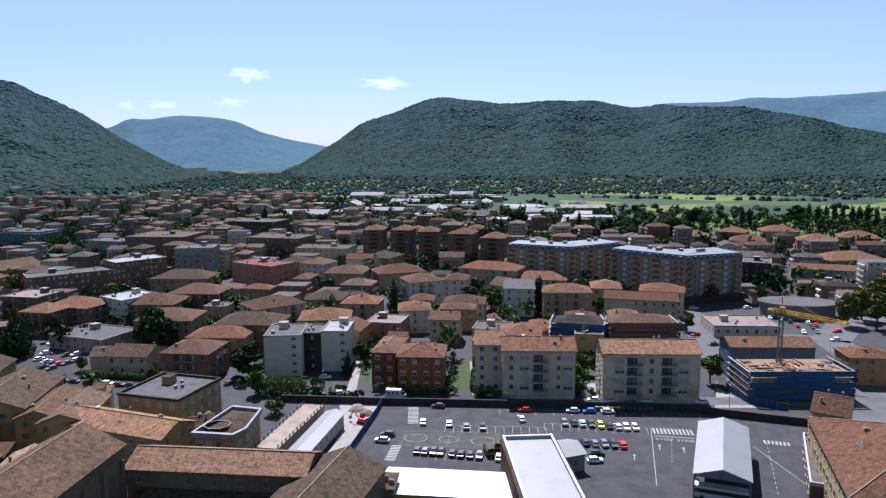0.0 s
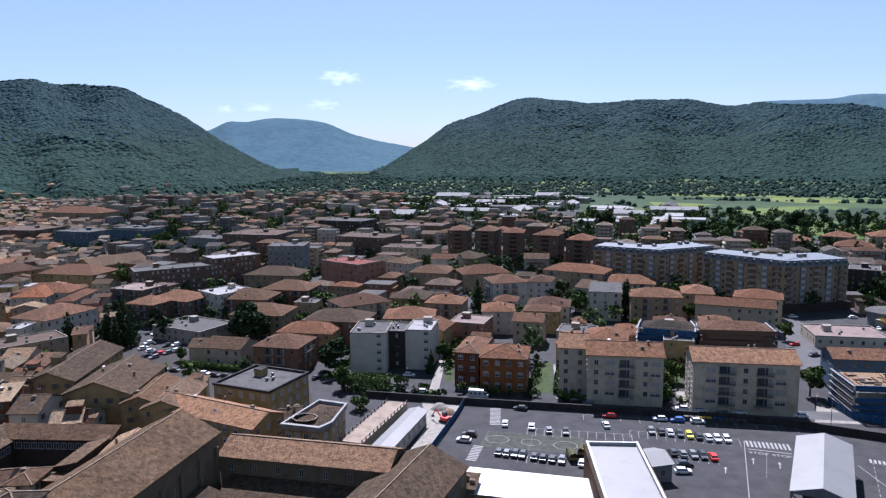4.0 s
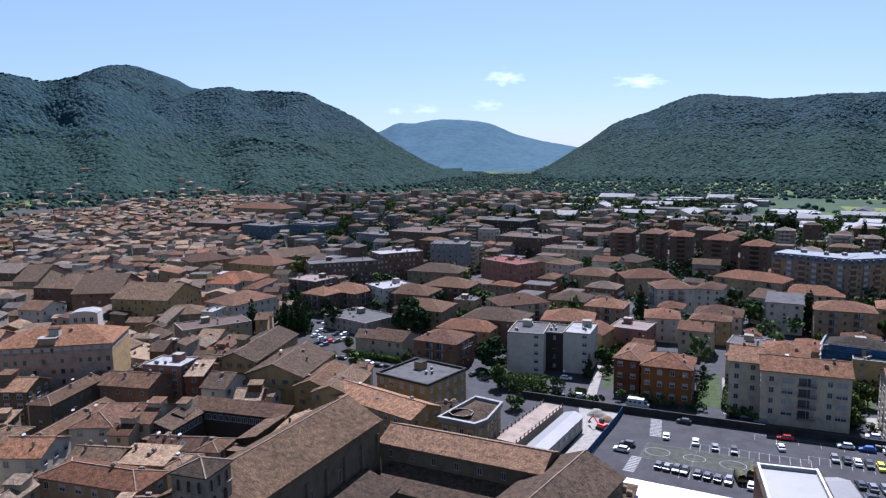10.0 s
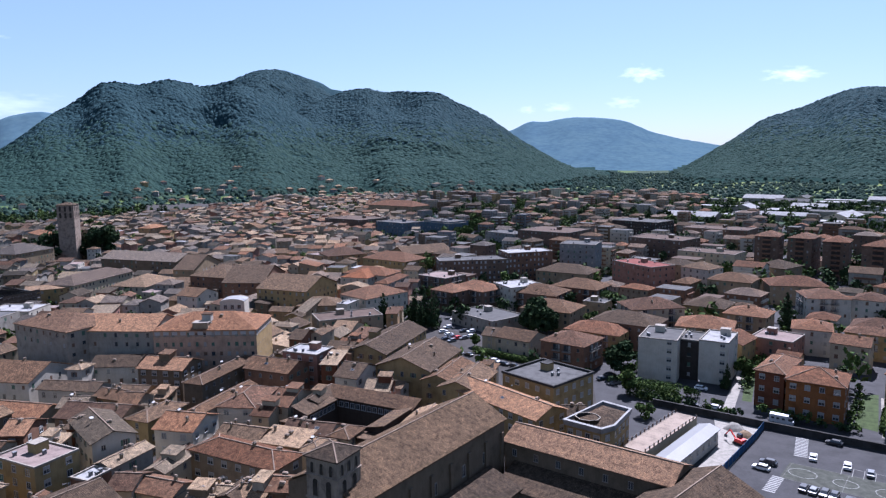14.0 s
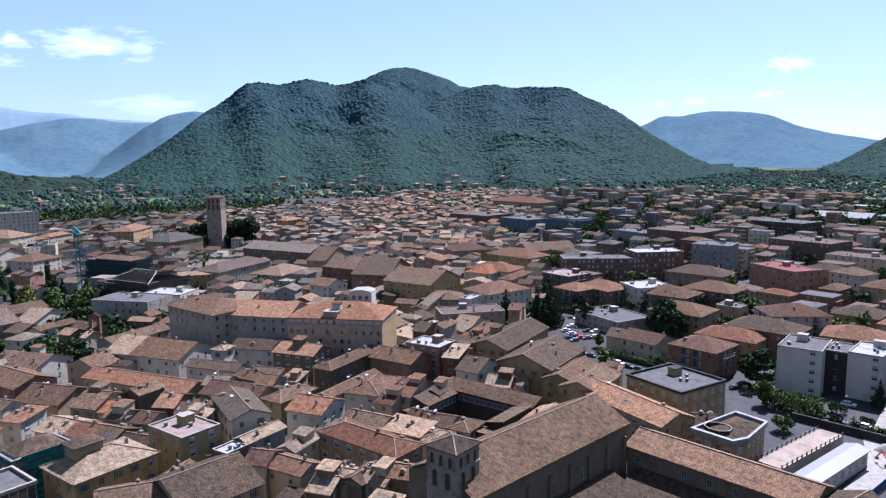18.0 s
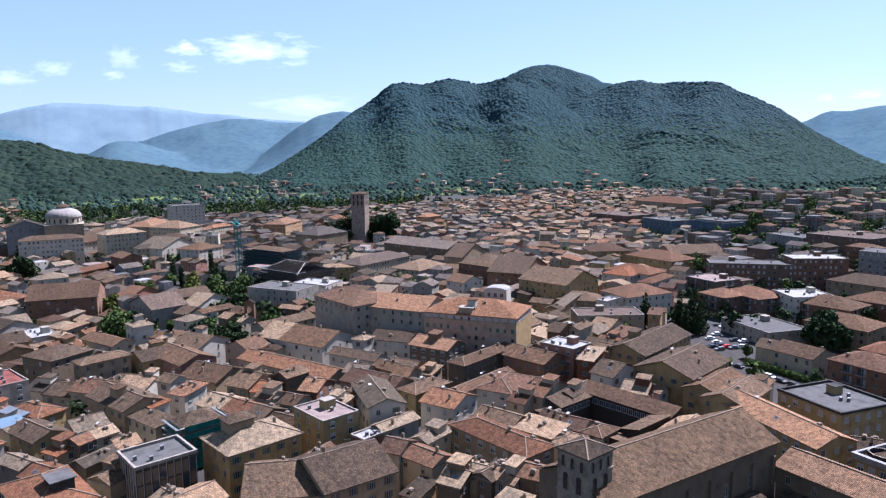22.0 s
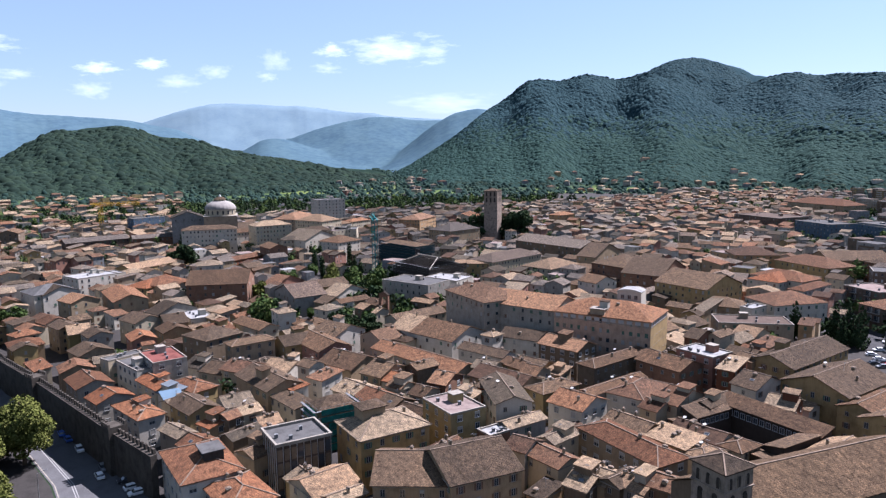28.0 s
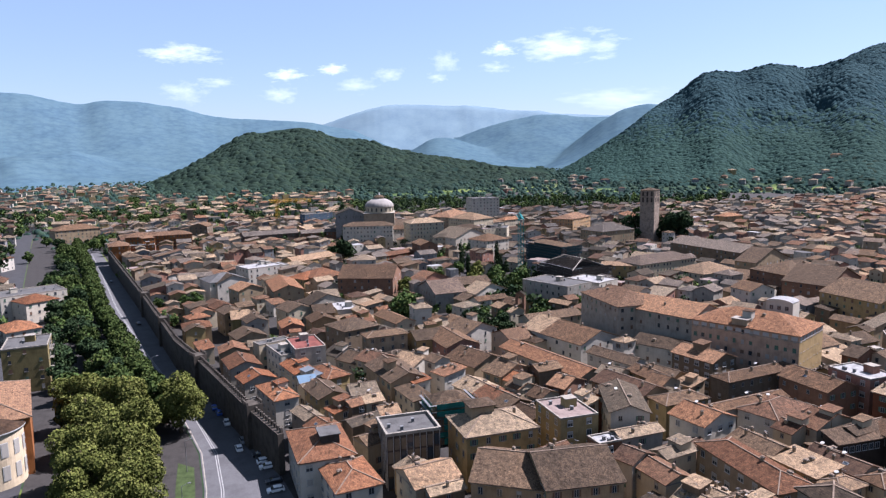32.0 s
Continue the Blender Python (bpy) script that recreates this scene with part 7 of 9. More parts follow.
def grove(name, spots, mat, label, blades=72):
    """Many leafy trees as one mass: spots are x, y, crown radius, height."""
    g = np.random.default_rng(17)
    S = np.asarray(spots, float)
    n = len(S)
    lump = g.normal(size=(n, 5, 3)) * (0.42, 0.42, 0.22)
    pick = g.integers(0, 5, (n, blades))
    u = g.normal(size=(n, blades, 3))
    u /= np.linalg.norm(u, axis=2)[..., None]
    c = np.take_along_axis(lump, pick[..., None], 1) + u * 0.55 * (0.75 + 0.3 * g.random((n, blades, 1)))
    R, H = S[:, 2][:, None], S[:, 3][:, None]
    C = np.stack([S[:, 0][:, None] + c[..., 0] * R, S[:, 1][:, None] + c[..., 1] * R, H * 0.58 + c[..., 2] * H * 0.44], -1)
    nn = u + g.normal(size=u.shape) * 0.5
    nn /= np.linalg.norm(nn, axis=2)[..., None]
    a = np.cross(nn, g.normal(size=u.shape))
    a /= np.linalg.norm(a, axis=2)[..., None]
    b = np.cross(nn, a)
    s = R[..., None] * (0.2 + 0.16 * g.random((n, blades, 1)))
    V = np.stack([C - a * s, C - b * s * 0.7, C + a * s, C + b * s * 0.7], 2).reshape(-1, 3)
    F = np.arange(len(V)).reshape(-1, 4)
    tagged(new(name, mesh_from(name, V.tolist(), F.tolist(), (mat,))), label, "trees", kind="stuff")


def town_trees():
    """Garden, street and court trees between the houses."""
    g = random.Random(41)
    bright, dark = [], []
    for i in range(11000):
        az, r = g.uniform(-37, 112), math.sqrt(g.uniform(225.0 ** 2, 1150.0 ** 2))
        x, y = polar(az, r)
        old = az > 33 and (az > 46 or r < 690) and behind_wall(x, y, 0)
        if (old and g.random() < (0.72 if r < 340 else 0.22)) or (az > 80 and not old and behind_wall(x, y, -70) and x > -850) or (60 < x < 180 and y < 330) or (-60 < x < 60 and y < 236):
            continue
        if r > 900 and (old or az < -4):
            continue
        q = (g.uniform(2.2, 4.8) if r < 400 else g.uniform(2.6, 5.4)) if not old else g.uniform(1.4, 2.8) if r < 340 else g.uniform(2.0, 4.2)
        if not is_free(x, y, q * 1.25, q * 1.25, 0, 0):
            continue
        take(x, y, q * 1.3, q * 1.3, 0)
        (dark if g.random() < 0.5 else bright).append((x, y, q, q * g.uniform(2.0, 3.6)))
    for cx, cy, rad, k in ((-385, 150, 30, 26), (-330, 118, 22, 12), (-300, 150, 26, 14), (-150, 330, 60, 30), (-245, 560, 60, 40), (-560, 360, 50, 20)):
        for i in range(k):
            x, y, q = cx + g.gauss(0, rad * 0.5), cy + g.gauss(0, rad * 0.5), g.uniform(2.6, 4.6)
            dark.append((x, y, q, q * g.uniform(2.2, 3.2)))
    for (ax, ay), (bx, by), k, big in (((-62, 221.5), (-26, 220), 16, 1.5), ((-30, 246), (-28, 300), 18, 1.7), ((2, 228), (4, 264), 14, 1.3), ((-22, 224), (4, 222), 14, 1.6), ((10, 221), (20, 219), 5, 1.3), ((44, 222), (49, 250), 16, 2.3), ((54, 262), (92, 258), 16, 2.0), ((-112, 243), (-82, 238), 14, 1.4), ((-70, 232), (-66, 262), 10, 2.0)):
        for i in range(k):
            f = (i + g.random()) / k
            (bright if g.random() < 0.6 else dark).append((ax + (bx - ax) * f + g.uniform(-1, 1), ay + (by - ay) * f + g.uniform(-1, 1), big * g.uniform(0.7, 1.2), big * g.uniform(1.6, 2.6)))
    line = ((-640, -150), (-751, -156), (-826, -158), (-861, -150), (-948, -157), (-1092, -195), (-1263, -235), (-1420, -258))
    belt = []
    for (ax, ay), (bx, by) in zip(line, line[1:]):
        for i in range(int(math.hypot(bx - ax, by - ay) / 4.5)):
            f, q = g.random(), g.uniform(3.6, 5.6)
            belt.append((ax + (bx - ax) * f + g.uniform(-5, 5), ay + (by - ay) * f + g.uniform(-8, 8), q, q * g.uniform(2.0, 2.6)))
    grove("avenue_belt", belt, "leaf_avenue", "dark green avenue of trees along the road out of town")
    grove("garden_trees", bright, "leaf_green", "green garden and street trees between the houses")
    grove("dark_trees", dark, "leaf_dark", "dark evergreen trees between the houses")


town_trees()


def leaning(pts):
    """The spots of a wood with the gradients of the land under them."""
    x, y = pts[:, 0], pts[:, 1]
    az, r = np.degrees(np.arctan2(-x, y)), np.hypot(x, y)
    z = relief(az, r)
    gr, gt = (relief(az, r + 8) - z) / 8, (relief(az + 0.2, r) - z) / (r * math.radians(0.2))
    sa, ca = np.sin(np.radians(az)), np.cos(np.radians(az))
    return np.concatenate([pts, np.stack([-gr * sa - gt * ca, gr * ca - gt * sa], 1)], 1)


def scatter_woods():
    g = np.random.default_rng(21)
    n = 110000
    az, r = g.uniform(-34, 112, n), np.sqrt(g.uniform(1350.0 ** 2, 2720.0 ** 2, n))
    z = relief(az, r)
    keep = z > 5
    az, r, z = az[keep], r[keep], z[keep]
    x, y = -np.sin(np.radians(az)) * r, np.cos(np.radians(az)) * r
    rad = 2.2 + 5.0 * g.random(len(x)) ** 1.6
    pts = np.stack([x, y, z + rolling(x, y) - 1.2, rad, rad * g.uniform(0.25, 0.65, len(x))], 1)
    near = (g.random(len(r)) < np.clip((1640 - r) / 110, 0, 1)) | ((az > 68) & (az < 99) & (r < 2060))
    hill = (az > 68) & (az < 99) & (r < 2060) & (g.random(len(r)) < 0.4)
    pts[hill, 3] *= 1.9
    pts[hill, 4] *= 2.0
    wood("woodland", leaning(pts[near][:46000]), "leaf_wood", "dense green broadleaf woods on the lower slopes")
    # the upper slopes, as far as they face the town
    n = 250000
    az, r = g.uniform(-34, 70, n), np.sqrt(g.uniform(1500.0 ** 2, 2950.0 ** 2, n))
    z, front = relief(az, r), relief(az, r - 22)
    keep = (z > 14) & (z - front > -3) & (np.array(COVER)[relief(az, r, True)] == 1)
    az, r, z = az[keep], r[keep], z[keep]
    x, y = -np.sin(np.radians(az)) * r, np.cos(np.radians(az)) * r
    rad = 3.4 + 5.2 * g.random(len(x)) ** 1.5
    pts = np.stack([x, y, z + rolling(x, y) * (r < 2800) - 0.3, rad, rad * g.uniform(0.25, 0.5, len(x))], 1)
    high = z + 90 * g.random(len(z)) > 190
    wood("slope_woods", leaning(pts[~high][:56000]), "leaf_haze_slope", "dense green woods on the mountain slopes")
    wood("high_woods", leaning(pts[high][:48000]), "leaf_haze_high", "dense bluish green woods high on the mountains")
    # hedges, groves and belts of trees in the plain and between the last houses
    n = 60000
    az, r = g.uniform(-36, 112, n), np.sqrt(g.uniform(420.0 ** 2, 2900.0 ** 2, n))
    x, y = -np.sin(np.radians(az)) * r, np.cos(np.radians(az)) * r
    z = relief(az, r)
    belt = np.sin(x * 0.021 + 1) * np.sin(y * 0.017) + 0.45 * np.sin(x * 0.05 + y * 0.04)
    field = (az < -8) & (az > -29) & (r > 720) & (r < 1330)
    keep = ((belt > 0.3) & ~field & (r > 640)) | ((az > 86) & (belt > -0.1) & (r > 800)) | (r > 1330) | ((az > 56) & (az < 84) & (r > 1120)) | (field & (np.sin(x * 0.012 + y * 0.03) > 0.93))
    keep &= (z < 12)
    near_out, far_out = [], []
    for X, Y, R, A, Z in zip(x[keep], y[keep], r[keep], az[keep], z[keep]):
        if (R < 1100 and 20 < A < 90 and g.random() < 0.75) or not is_free(X, Y, 5, 5, 0, 0):
            continue
        q = 2.2 + 4.2 * g.random() ** 1.5
        (near_out if R < 1500 else far_out).append((X, Y, Z - 0.5, q, q * g.uniform(0.9, 1.5)))
    wood("tree_belt", near_out[:9000], "leaf_haze_far", "belts and groves of trees in the plain")
    wood("tree_belt_far", far_out[:16000], "leaf_haze_far", "hazy belts of trees at the foot of the hills")


scatter_woods()


# ---- the road below the city wall, its trees and the wall ----
ROAD_LEFT = ((-120, -7), (-164, -10.5), (-187, -14), (-216, -22.5), (-306, -54), (-402, -85), (-500, -113), (-700, -172), (-900, -232))
sheet("road_by_wall", list(ROAD_LEFT) + [(-900, -221), (-576, -123), (-476, -92.5), (-373, -61), (-273, -31.5), (-244.6, -20.3), (-189, -0.8), (-168, 7.5), (-150, 12), (-110, 14)], 0.05, "road_grey", "grey asphalt road curving along the city wall", "road")
sheet("promenade", [(x, y - 0.4) for x, y in ROAD_LEFT] + [(-900, -275), (-500, -158), (-300, -96), (-200, -60), (-110, -40)], 0.10, "paving", "shaded paved promenade under trees beside the road", "pavement")
sheet("yard_outside_wall", [(-110, -40.5), (-200, -60.5), (-300, -96.5), (-500, -158.5), (-900, -275.5), (-900, -420), (-500, -330), (-200, -170), (-90, -90)], 0.09, "asphalt", "grey asphalt yards and streets outside the city wall", "pavement")
sheet("lawn", [(-150, -11.5), (-163, -12.5), (-178, -14.5), (-182, -19), (-166, -17.5), (-152, -15.5)], 0.16, "lawn_green", "small green lawn with a kerb beside the road", "lawn")


def line_mark(name, pts, wide, z, mat="road_paint", label="white painted road line"):
    s = Shape()
    for (ax, ay), (bx, by) in zip(pts, pts[1:]):
        d = Vector((bx - ax, by - ay)).normalized()
        nx, ny = -d.y * wide / 2, d.x * wide / 2
        s.poly([(ax - nx, ay - ny, z), (bx - nx, by - ny, z), (bx + nx, by + ny, z), (ax + nx, ay + ny, z)], mat)
    return tagged(new(name, s.mesh(name)), label, "marking", kind="structure")


for off in (4.2, 4.8):
    line_mark("road_line", [(x + 0.2 * off, y + 0.96 * off) for x, y in ROAD_LEFT], 0.22, 0.057)
line_mark("kerb_line", [(x, y + 0.5) for x, y in ROAD_LEFT], 0.3, 0.062, "trim_stone", "pale stone kerb along the road")


def city_wall():
    w = thing("city_wall", pose(0, 0, 0), "dark medieval stone city wall with battlements", "wall", kind="structure")
    top, line = 11.0, WALL_LINE[1:7] + ((-566, -119),)
    for (ax, ay), (bx, by) in zip(line, line[1:]):
        d = Vector((bx - ax, by - ay, 0))
        n = d.length
        m = pose(ax, ay, 0, 0, 0, math.degrees(math.atan2(d.y, d.x)))
        s = Shape()
        s.box(0, n, -0.2, 1.4, -0.5, top, "city_stone")
        part("wall_stretch", s, w, m=m)
    s = Shape()
    s.box(-0.55, 0.55, -0.2, 0.4, 0, 1.25, "city_stone", 0.92)
    merlon, count = s.mesh("merlon"), 0
    for (ax, ay), (bx, by) in zip(line, line[1:]):
        d = Vector((bx - ax, by - ay, 0))
        turn = math.degrees(math.atan2(d.y, d.x))
        for k in range(int(d.length / 2.0)):
            if count < 230:
                q = d.normalized() * (k * 2.0 + 1.0)
                part("merlon", merlon, w, m=pose(ax + q.x, ay + q.y, top, 0, 0, turn))
                count += 1
    for x, y, rot in ((-189, 0.6, 200), (-244.6, -20, 208), (-310, -41.4, 195), (-373, -60, 195)):
        s = Shape()
        s.box(-2.4, 2.4, -2.4, 2.4, -0.5, top + 1.6, "city_stone", 0.97)
        t = part("wall_tower", s, w, m=pose(x, y, 0, 0, 0, rot))
        for u in (-2, -0.7, 0.7, 2):
            for v in (-2.05, 2.05):
                part("merlon", merlon, t, m=pose(u * 0.93, v, top + 1.5) @ Matrix.Diagonal((0.7, 1, 0.8, 1)))


city_wall()
for x, y, h in ((-204, -21, 21), (-208, -37, 21.5), (-184, -30.5, 20.5), (-166, -27, 19.5), (-149, -23.5, 19), (-214, -50, 20), (-192, -43, 20), (-173, -39, 19.5), (-156, -35, 19), (-140, -30, 18)):
    tree("plane", x, y, h, group="plane trees by the road")
for k in range(66):
    q = 212 + k * 7.2
    x = -q
    yl = np.interp(q, [-a for a, b in ROAD_LEFT], [b for a, b in ROAD_LEFT])
    tree("avenue", x + rng.uniform(-1, 1), yl - 5.2 + rng.uniform(-0.8, 0.8), rng.uniform(9.5, 12), group="avenue trees")
    if k < 40 or k % 2:
        tree(rng.choice(("cedar", "avenue", "broad")), x + rng.uniform(-2, 2), yl - 17.5 + rng.uniform(-3, 3), rng.uniform(10, 14), group="avenue trees")
    if k % 2 == 0 and k < 40:
        tree(rng.choice(("cedar", "broad")), x + rng.uniform(-2, 2), yl - 29 + rng.uniform(-3, 3), rng.uniform(9, 13), group="avenue trees")

# ---- the car park and what stands round it ----


def low_wall():
    w = thing("boundary_wall", pose(0, 0, 0), "dark grey rendered wall round the car park", "wall", kind="structure")
    pts = ((-53, 218), (-20, 214.5), (60.4, 208), (78, 204.3), (106, 194))
    for (ax, ay), (bx, by) in zip(pts, pts[1:]):
        s = Shape()
        n = math.hypot(bx - ax, by - ay)
        s.box(0, n - 0.03, -0.2, 0.2, -0.3, 2.1, "dark_render")
        s.box(0, n - 0.03, -0.3, 0.3, 2.1, 2.22, "dark_render")
        part("wall_stretch", s, w, m=pose(ax, ay, 0, 0, 0, math.degrees(math.atan2(by - ay, bx - ax))))


low_wall()
for pts, wide in ((((112, 176), (140, 215), (158, 250), (163, 285), (190, 318), (240, 338)), 15), (((100, 262), (112, 290), (122, 345)), 13), (((163, 285), (120, 300)), 12), (((60, 216), (140, 212)), 7)):
    line_mark("side_road", pts, wide, 0.03 + 0.00002 * sum(x for x, y in pts), "road_grey", "light grey asphalt road between the blocks")


def crosswalk(x, y, w, d, rot, n):
    c = thing("crosswalk", pose(x, y, 0.024, 0, 0, rot), "white striped zebra crossing on the asphalt", "marking", kind="structure")
    for i in range(n):
        s = Shape()
        s.box(-w / 2, w / 2, -0.28, 0.28, -0.02, 0, "road_paint")
        part("stripe", s, c, m=pose(0, (i - (n - 1) / 2) * d / n, 0))


crosswalk(-9.6, 205, 3.2, 14, 2, 13)
crosswalk(-13.9, 178, 2.8, 10, -8, 10)
crosswalk(65.5, 190.5, 4.0, 11.5, 82, 11)
crosswalk(91.3, 182, 2.4, 7, 72, 7)


def stalls(x, y, rot, n, deep, pitch=2.45):
    """White lines of a row of parking bays."""
    c = thing("parking_bay_lines", pose(x, y, 0.02, 0, 0, rot), "white painted lines of a row of parking bays", "marking", kind="structure")
    for i in range(n + 1):
        s = Shape()
        s.box(-0.06, 0.06, 0, deep, -0.02, 0, "road_paint")
        part("bay_line", s, c, m=pose(i * pitch, 0, 0))
    s = Shape()
    s.box(0, n * pitch, deep, deep + 0.1, -0.02, 0, "road_paint")
    part("bay_line", s, c)


stalls(0, 191.6, -4, 12, 5)
stalls(-2.5, 173.2, -4, 8, 5)
stalls(29, 192.5, -7, 12, 5)
stalls(37, 178, -5, 5, 5)
stalls(17, 204.6, -4, 12, 4.2, 5.5)
line_mark("lane_line", [(60, 193), (51, 158)], 0.18, 0.03)
line_mark("lane_line", [(84, 180), (88, 150)], 0.18, 0.03)
line_mark("court_line", [(-11, 193), (16, 191), (13, 180), (-12.5, 182.5), (-11, 193)], 0.12, 0.028, "worn_paint")
line_mark("stop_line", [(59.5, 187.6), (70, 185.5)], 0.35, 0.03)


def road_word(x, y, rot):
    cu = bpy.data.curves.new("road_word", "FONT")
    cu.body, cu.size, cu.align_x = "STOP", 2.0, "CENTER"
    ob = new("road_word", cu)
    cu.materials.append(MATS["road_paint"])
    ob.matrix_basis = pose(x, y, 0.03, 0, 0, rot)
    tagged(ob, "white painted stop word on the asphalt", "marking", kind="structure")


road_word(61.3, 184.4, -12)
road_word(66.8, 183.2, -12)


def road_arrow(x, y, rot):
    s = Shape()
    s.poly([(-0.12, -2, 0), (0.12, -2, 0), (0.12, 0.6, 0), (-0.12, 0.6, 0)], "road_paint")
    s.poly([(-0.5, 0.6, 0), (0.5, 0.6, 0), (0, 2.0, 0)], "road_paint")
    ob = new("road_arrow", s.mesh("road_arrow"))
    ob.matrix_basis = pose(x, y, 0.032, 0, 0, rot)
    tagged(ob, "white painted arrow on the asphalt", "marking", kind="structure")


for x, y in ((58.5, 180), (64.4, 178), (50, 174)):
    road_arrow(x, y, -15)
def ring_mark(name, x, y, rx, ry, rot, wide, label):
    line_mark(name, [(x + rx * math.cos(a) * math.cos(rot) - ry * math.sin(a) * math.sin(rot), y + rx * math.cos(a) * math.sin(rot) + ry * math.sin(a) * math.cos(rot)) for a in np.linspace(0, 2 * math.pi, 25)], wide, 0.03, label=label)


for x, y, r in ((1.2, 186.4, 2.2), (-8.2, 187.6, 2.6), (10.6, 185.2, 2.6)):
    ring_mark("court_circle", x, y, r * 1.25, r, -0.08, 0.14, "faded white circle on the sports court")
line_mark("court_line", [(1.9, 192.0), (0.5, 181.2)], 0.14, 0.029, "worn_paint")
for (ax, ay), (bx, by), n in (((63.2, 184.3), (58.6, 170.0), 8), ((88.6, 182.0), (77.5, 152.0), 12)):
    for k in range(n):
        f, g_ = k / n, (k + 0.5) / n
        line_mark("lane_dash", [(ax + (bx - ax) * f, ay + (by - ay) * f), (ax + (bx - ax) * g_, ay + (by - ay) * g_)], 0.14, 0.031, label="white painted lane dash")
surface("worn_court", (0.056, 0.060, 0.050), 0.95, 0.4, 0.3, 1.5)
sheet("old_court", [(-11.5, 193), (16, 191), (13, 180), (-13, 182.5)], 0.018, "worn_court", "faded greenish sports court on the asphalt", "court")


def canopy():
    t = thing("canopy", pose(68.6, 163, 0, 0, 0, 68), "white gabled metal canopy over a bus bay", "canopy")
    L, W, h, r = 33.5, 12.6, 7.0, 2.0
    s = Shape()
    for sg in (1, -1):
        s.poly([(-L / 2, sg * W / 2, h), (L / 2, sg * W / 2, h), (L / 2, 0, h + r), (-L / 2, 0, h + r)][::sg], "metal_pale")
        s.poly([(-L / 2, sg * W / 2, h - 0.35), (L / 2, sg * W / 2, h - 0.35), (L / 2, sg * W / 2, h), (-L / 2, sg * W / 2, h)], "metal_grey")
    part("roof", s, t)
    for e in (-L / 2, L / 2):
        s = Shape()
        s.poly([(e, -W / 2, h - 0.3), (e, W / 2, h - 0.3), (e, 0, h + r)], "metal_grey")
        part("gable", s, t)
    for u in np.linspace(-L / 2 + 0.4, L / 2 - 0.4, 6):
        for v in (-W / 2 + 0.3, W / 2 - 0.3):
            s = Shape()
            s.box(-0.15, 0.15, -0.15, 0.15, 0, h - 0.2, "metal_grey")
            part("post", s, t, m=pose(u, v, 0))
        s = Shape()
        s.box(-0.1, 0.1, -W / 2 + 0.3, W / 2 - 0.3, h - 0.6, h - 0.3, "metal_grey")
        part("beam", s, t, m=pose(u, 0, 0))
    take(68.6, 163, 34, 13, 68)


canopy()


def bus(x, y, rot):
    b = thing("bus", pose(x, y, 0, 0, 0, rot), "white coach parked under the canopy", "bus")
    s = Shape()
    s.box(-6, 6, -1.25, 1.25, 0.45, 1.6, "metal_white")
    s.box(-5.95, 5.95, -1.22, 1.22, 2.6, 3.2, "metal_white", 0.97)
    part("body", s, b)
    s = Shape()
    s.box(-5.93, 5.93, -1.2, 1.2, 1.6, 2.6, "pane")
    part("window_band", s, b)
    for u in (-4, 3.6):
        for v in (-1.15, 1.15):
            s = Shape()
            s.tube(0, 0, -0.14, 0.14, 0.5, 0.5, "rubber", 14)
            part("wheel", s, b, m=pose(u, v, 0.5, 90))


bus(63.5, 151, -22)


def hall():
    t = thing("hall", pose(21, 129, 0, 0, 0, 3), "long hall with a pale flat roof and brick-coloured edges", "building")
    take(21, 129, 13, 57, 3)
    W, D, h = 12.6, 56, 12.5
    part("wall", wall_shape(W, D, h, "flat", 0, "wall_brownpink"), t)
    s = Shape()
    s.poly([(-W / 2 + 0.9, -D / 2 + 0.9, h + 0.5), (W / 2 - 0.9, -D / 2 + 0.9, h + 0.5), (W / 2 - 0.9, D / 2 - 0.9, h + 0.5), (-W / 2 + 0.9, D / 2 - 0.9, h + 0.5)], "metal_pale")
    part("roof", s, t, "pale grey membrane roof")
    for x0, x1, y0, y1 in ((-W / 2 + 0.35, -W / 2 + 0.9, -D / 2, D / 2), (W / 2 - 0.9, W / 2 - 0.35, -D / 2, D / 2), (-W / 2 + 0.9, W / 2 - 0.9, D / 2 - 0.9, D / 2 - 0.3)):
        s = Shape()
        s.box(x0, x1, y0, y1, h, h + 1.3, "trim_white")
        part("parapet", s, t)
    for sg in (-1, 1):
        s = Shape()
        s.box(sg * (W / 2 - 0.3) - 0.5, sg * (W / 2 - 0.3) + 0.65 * (sg > 0) + 0.05, -D / 2, D / 2, h - 0.3, h + 0.35, "tile_terracotta")
        part("tile_edge", s, t)


hall()


def metal_roof_shed(name, x, y, w, d, h, rot, rise, wall, roof, label, kind="shed"):
    t = thing(name, pose(x, y, 0, 0, 0, rot), label, "shed")
    take(x, y, w, d, rot)
    part("wall", wall_shape(w, d, h, kind, rise, wall), t)
    V, F, UV, _ = roof_faces(w, d, h, kind, rise, 0.5, 0.15)
    part("roof", mesh_from("roof", V, F, (roof,), uvs=UV), t)
    n = int(w / 4)
    for i in range(n):
        part("window", WINDOWS["new"][2], t, m=pose((i - (n - 1) / 2) * 4, -d / 2, h * 0.55))


metal_roof_shed("white_roofed_shed", -1, 145, 31, 10.5, 7.4, -7, 0.6, "wall_yellow", "metal_white", "low yellow building with a bright white metal roof")
metal_roof_shed("long_shed", -35, 182.5, 29, 5.2, 4.2, 79, 0.9, "wall_white", "metal_pale", "long low shed with a white metal roof", "gable")
metal_roof_shed("small_tent", 29.5, 169, 9, 9, 4.5, 20, 1.6, "metal_pale", "metal_pale", "white gabled tent beside the hall", "gable")


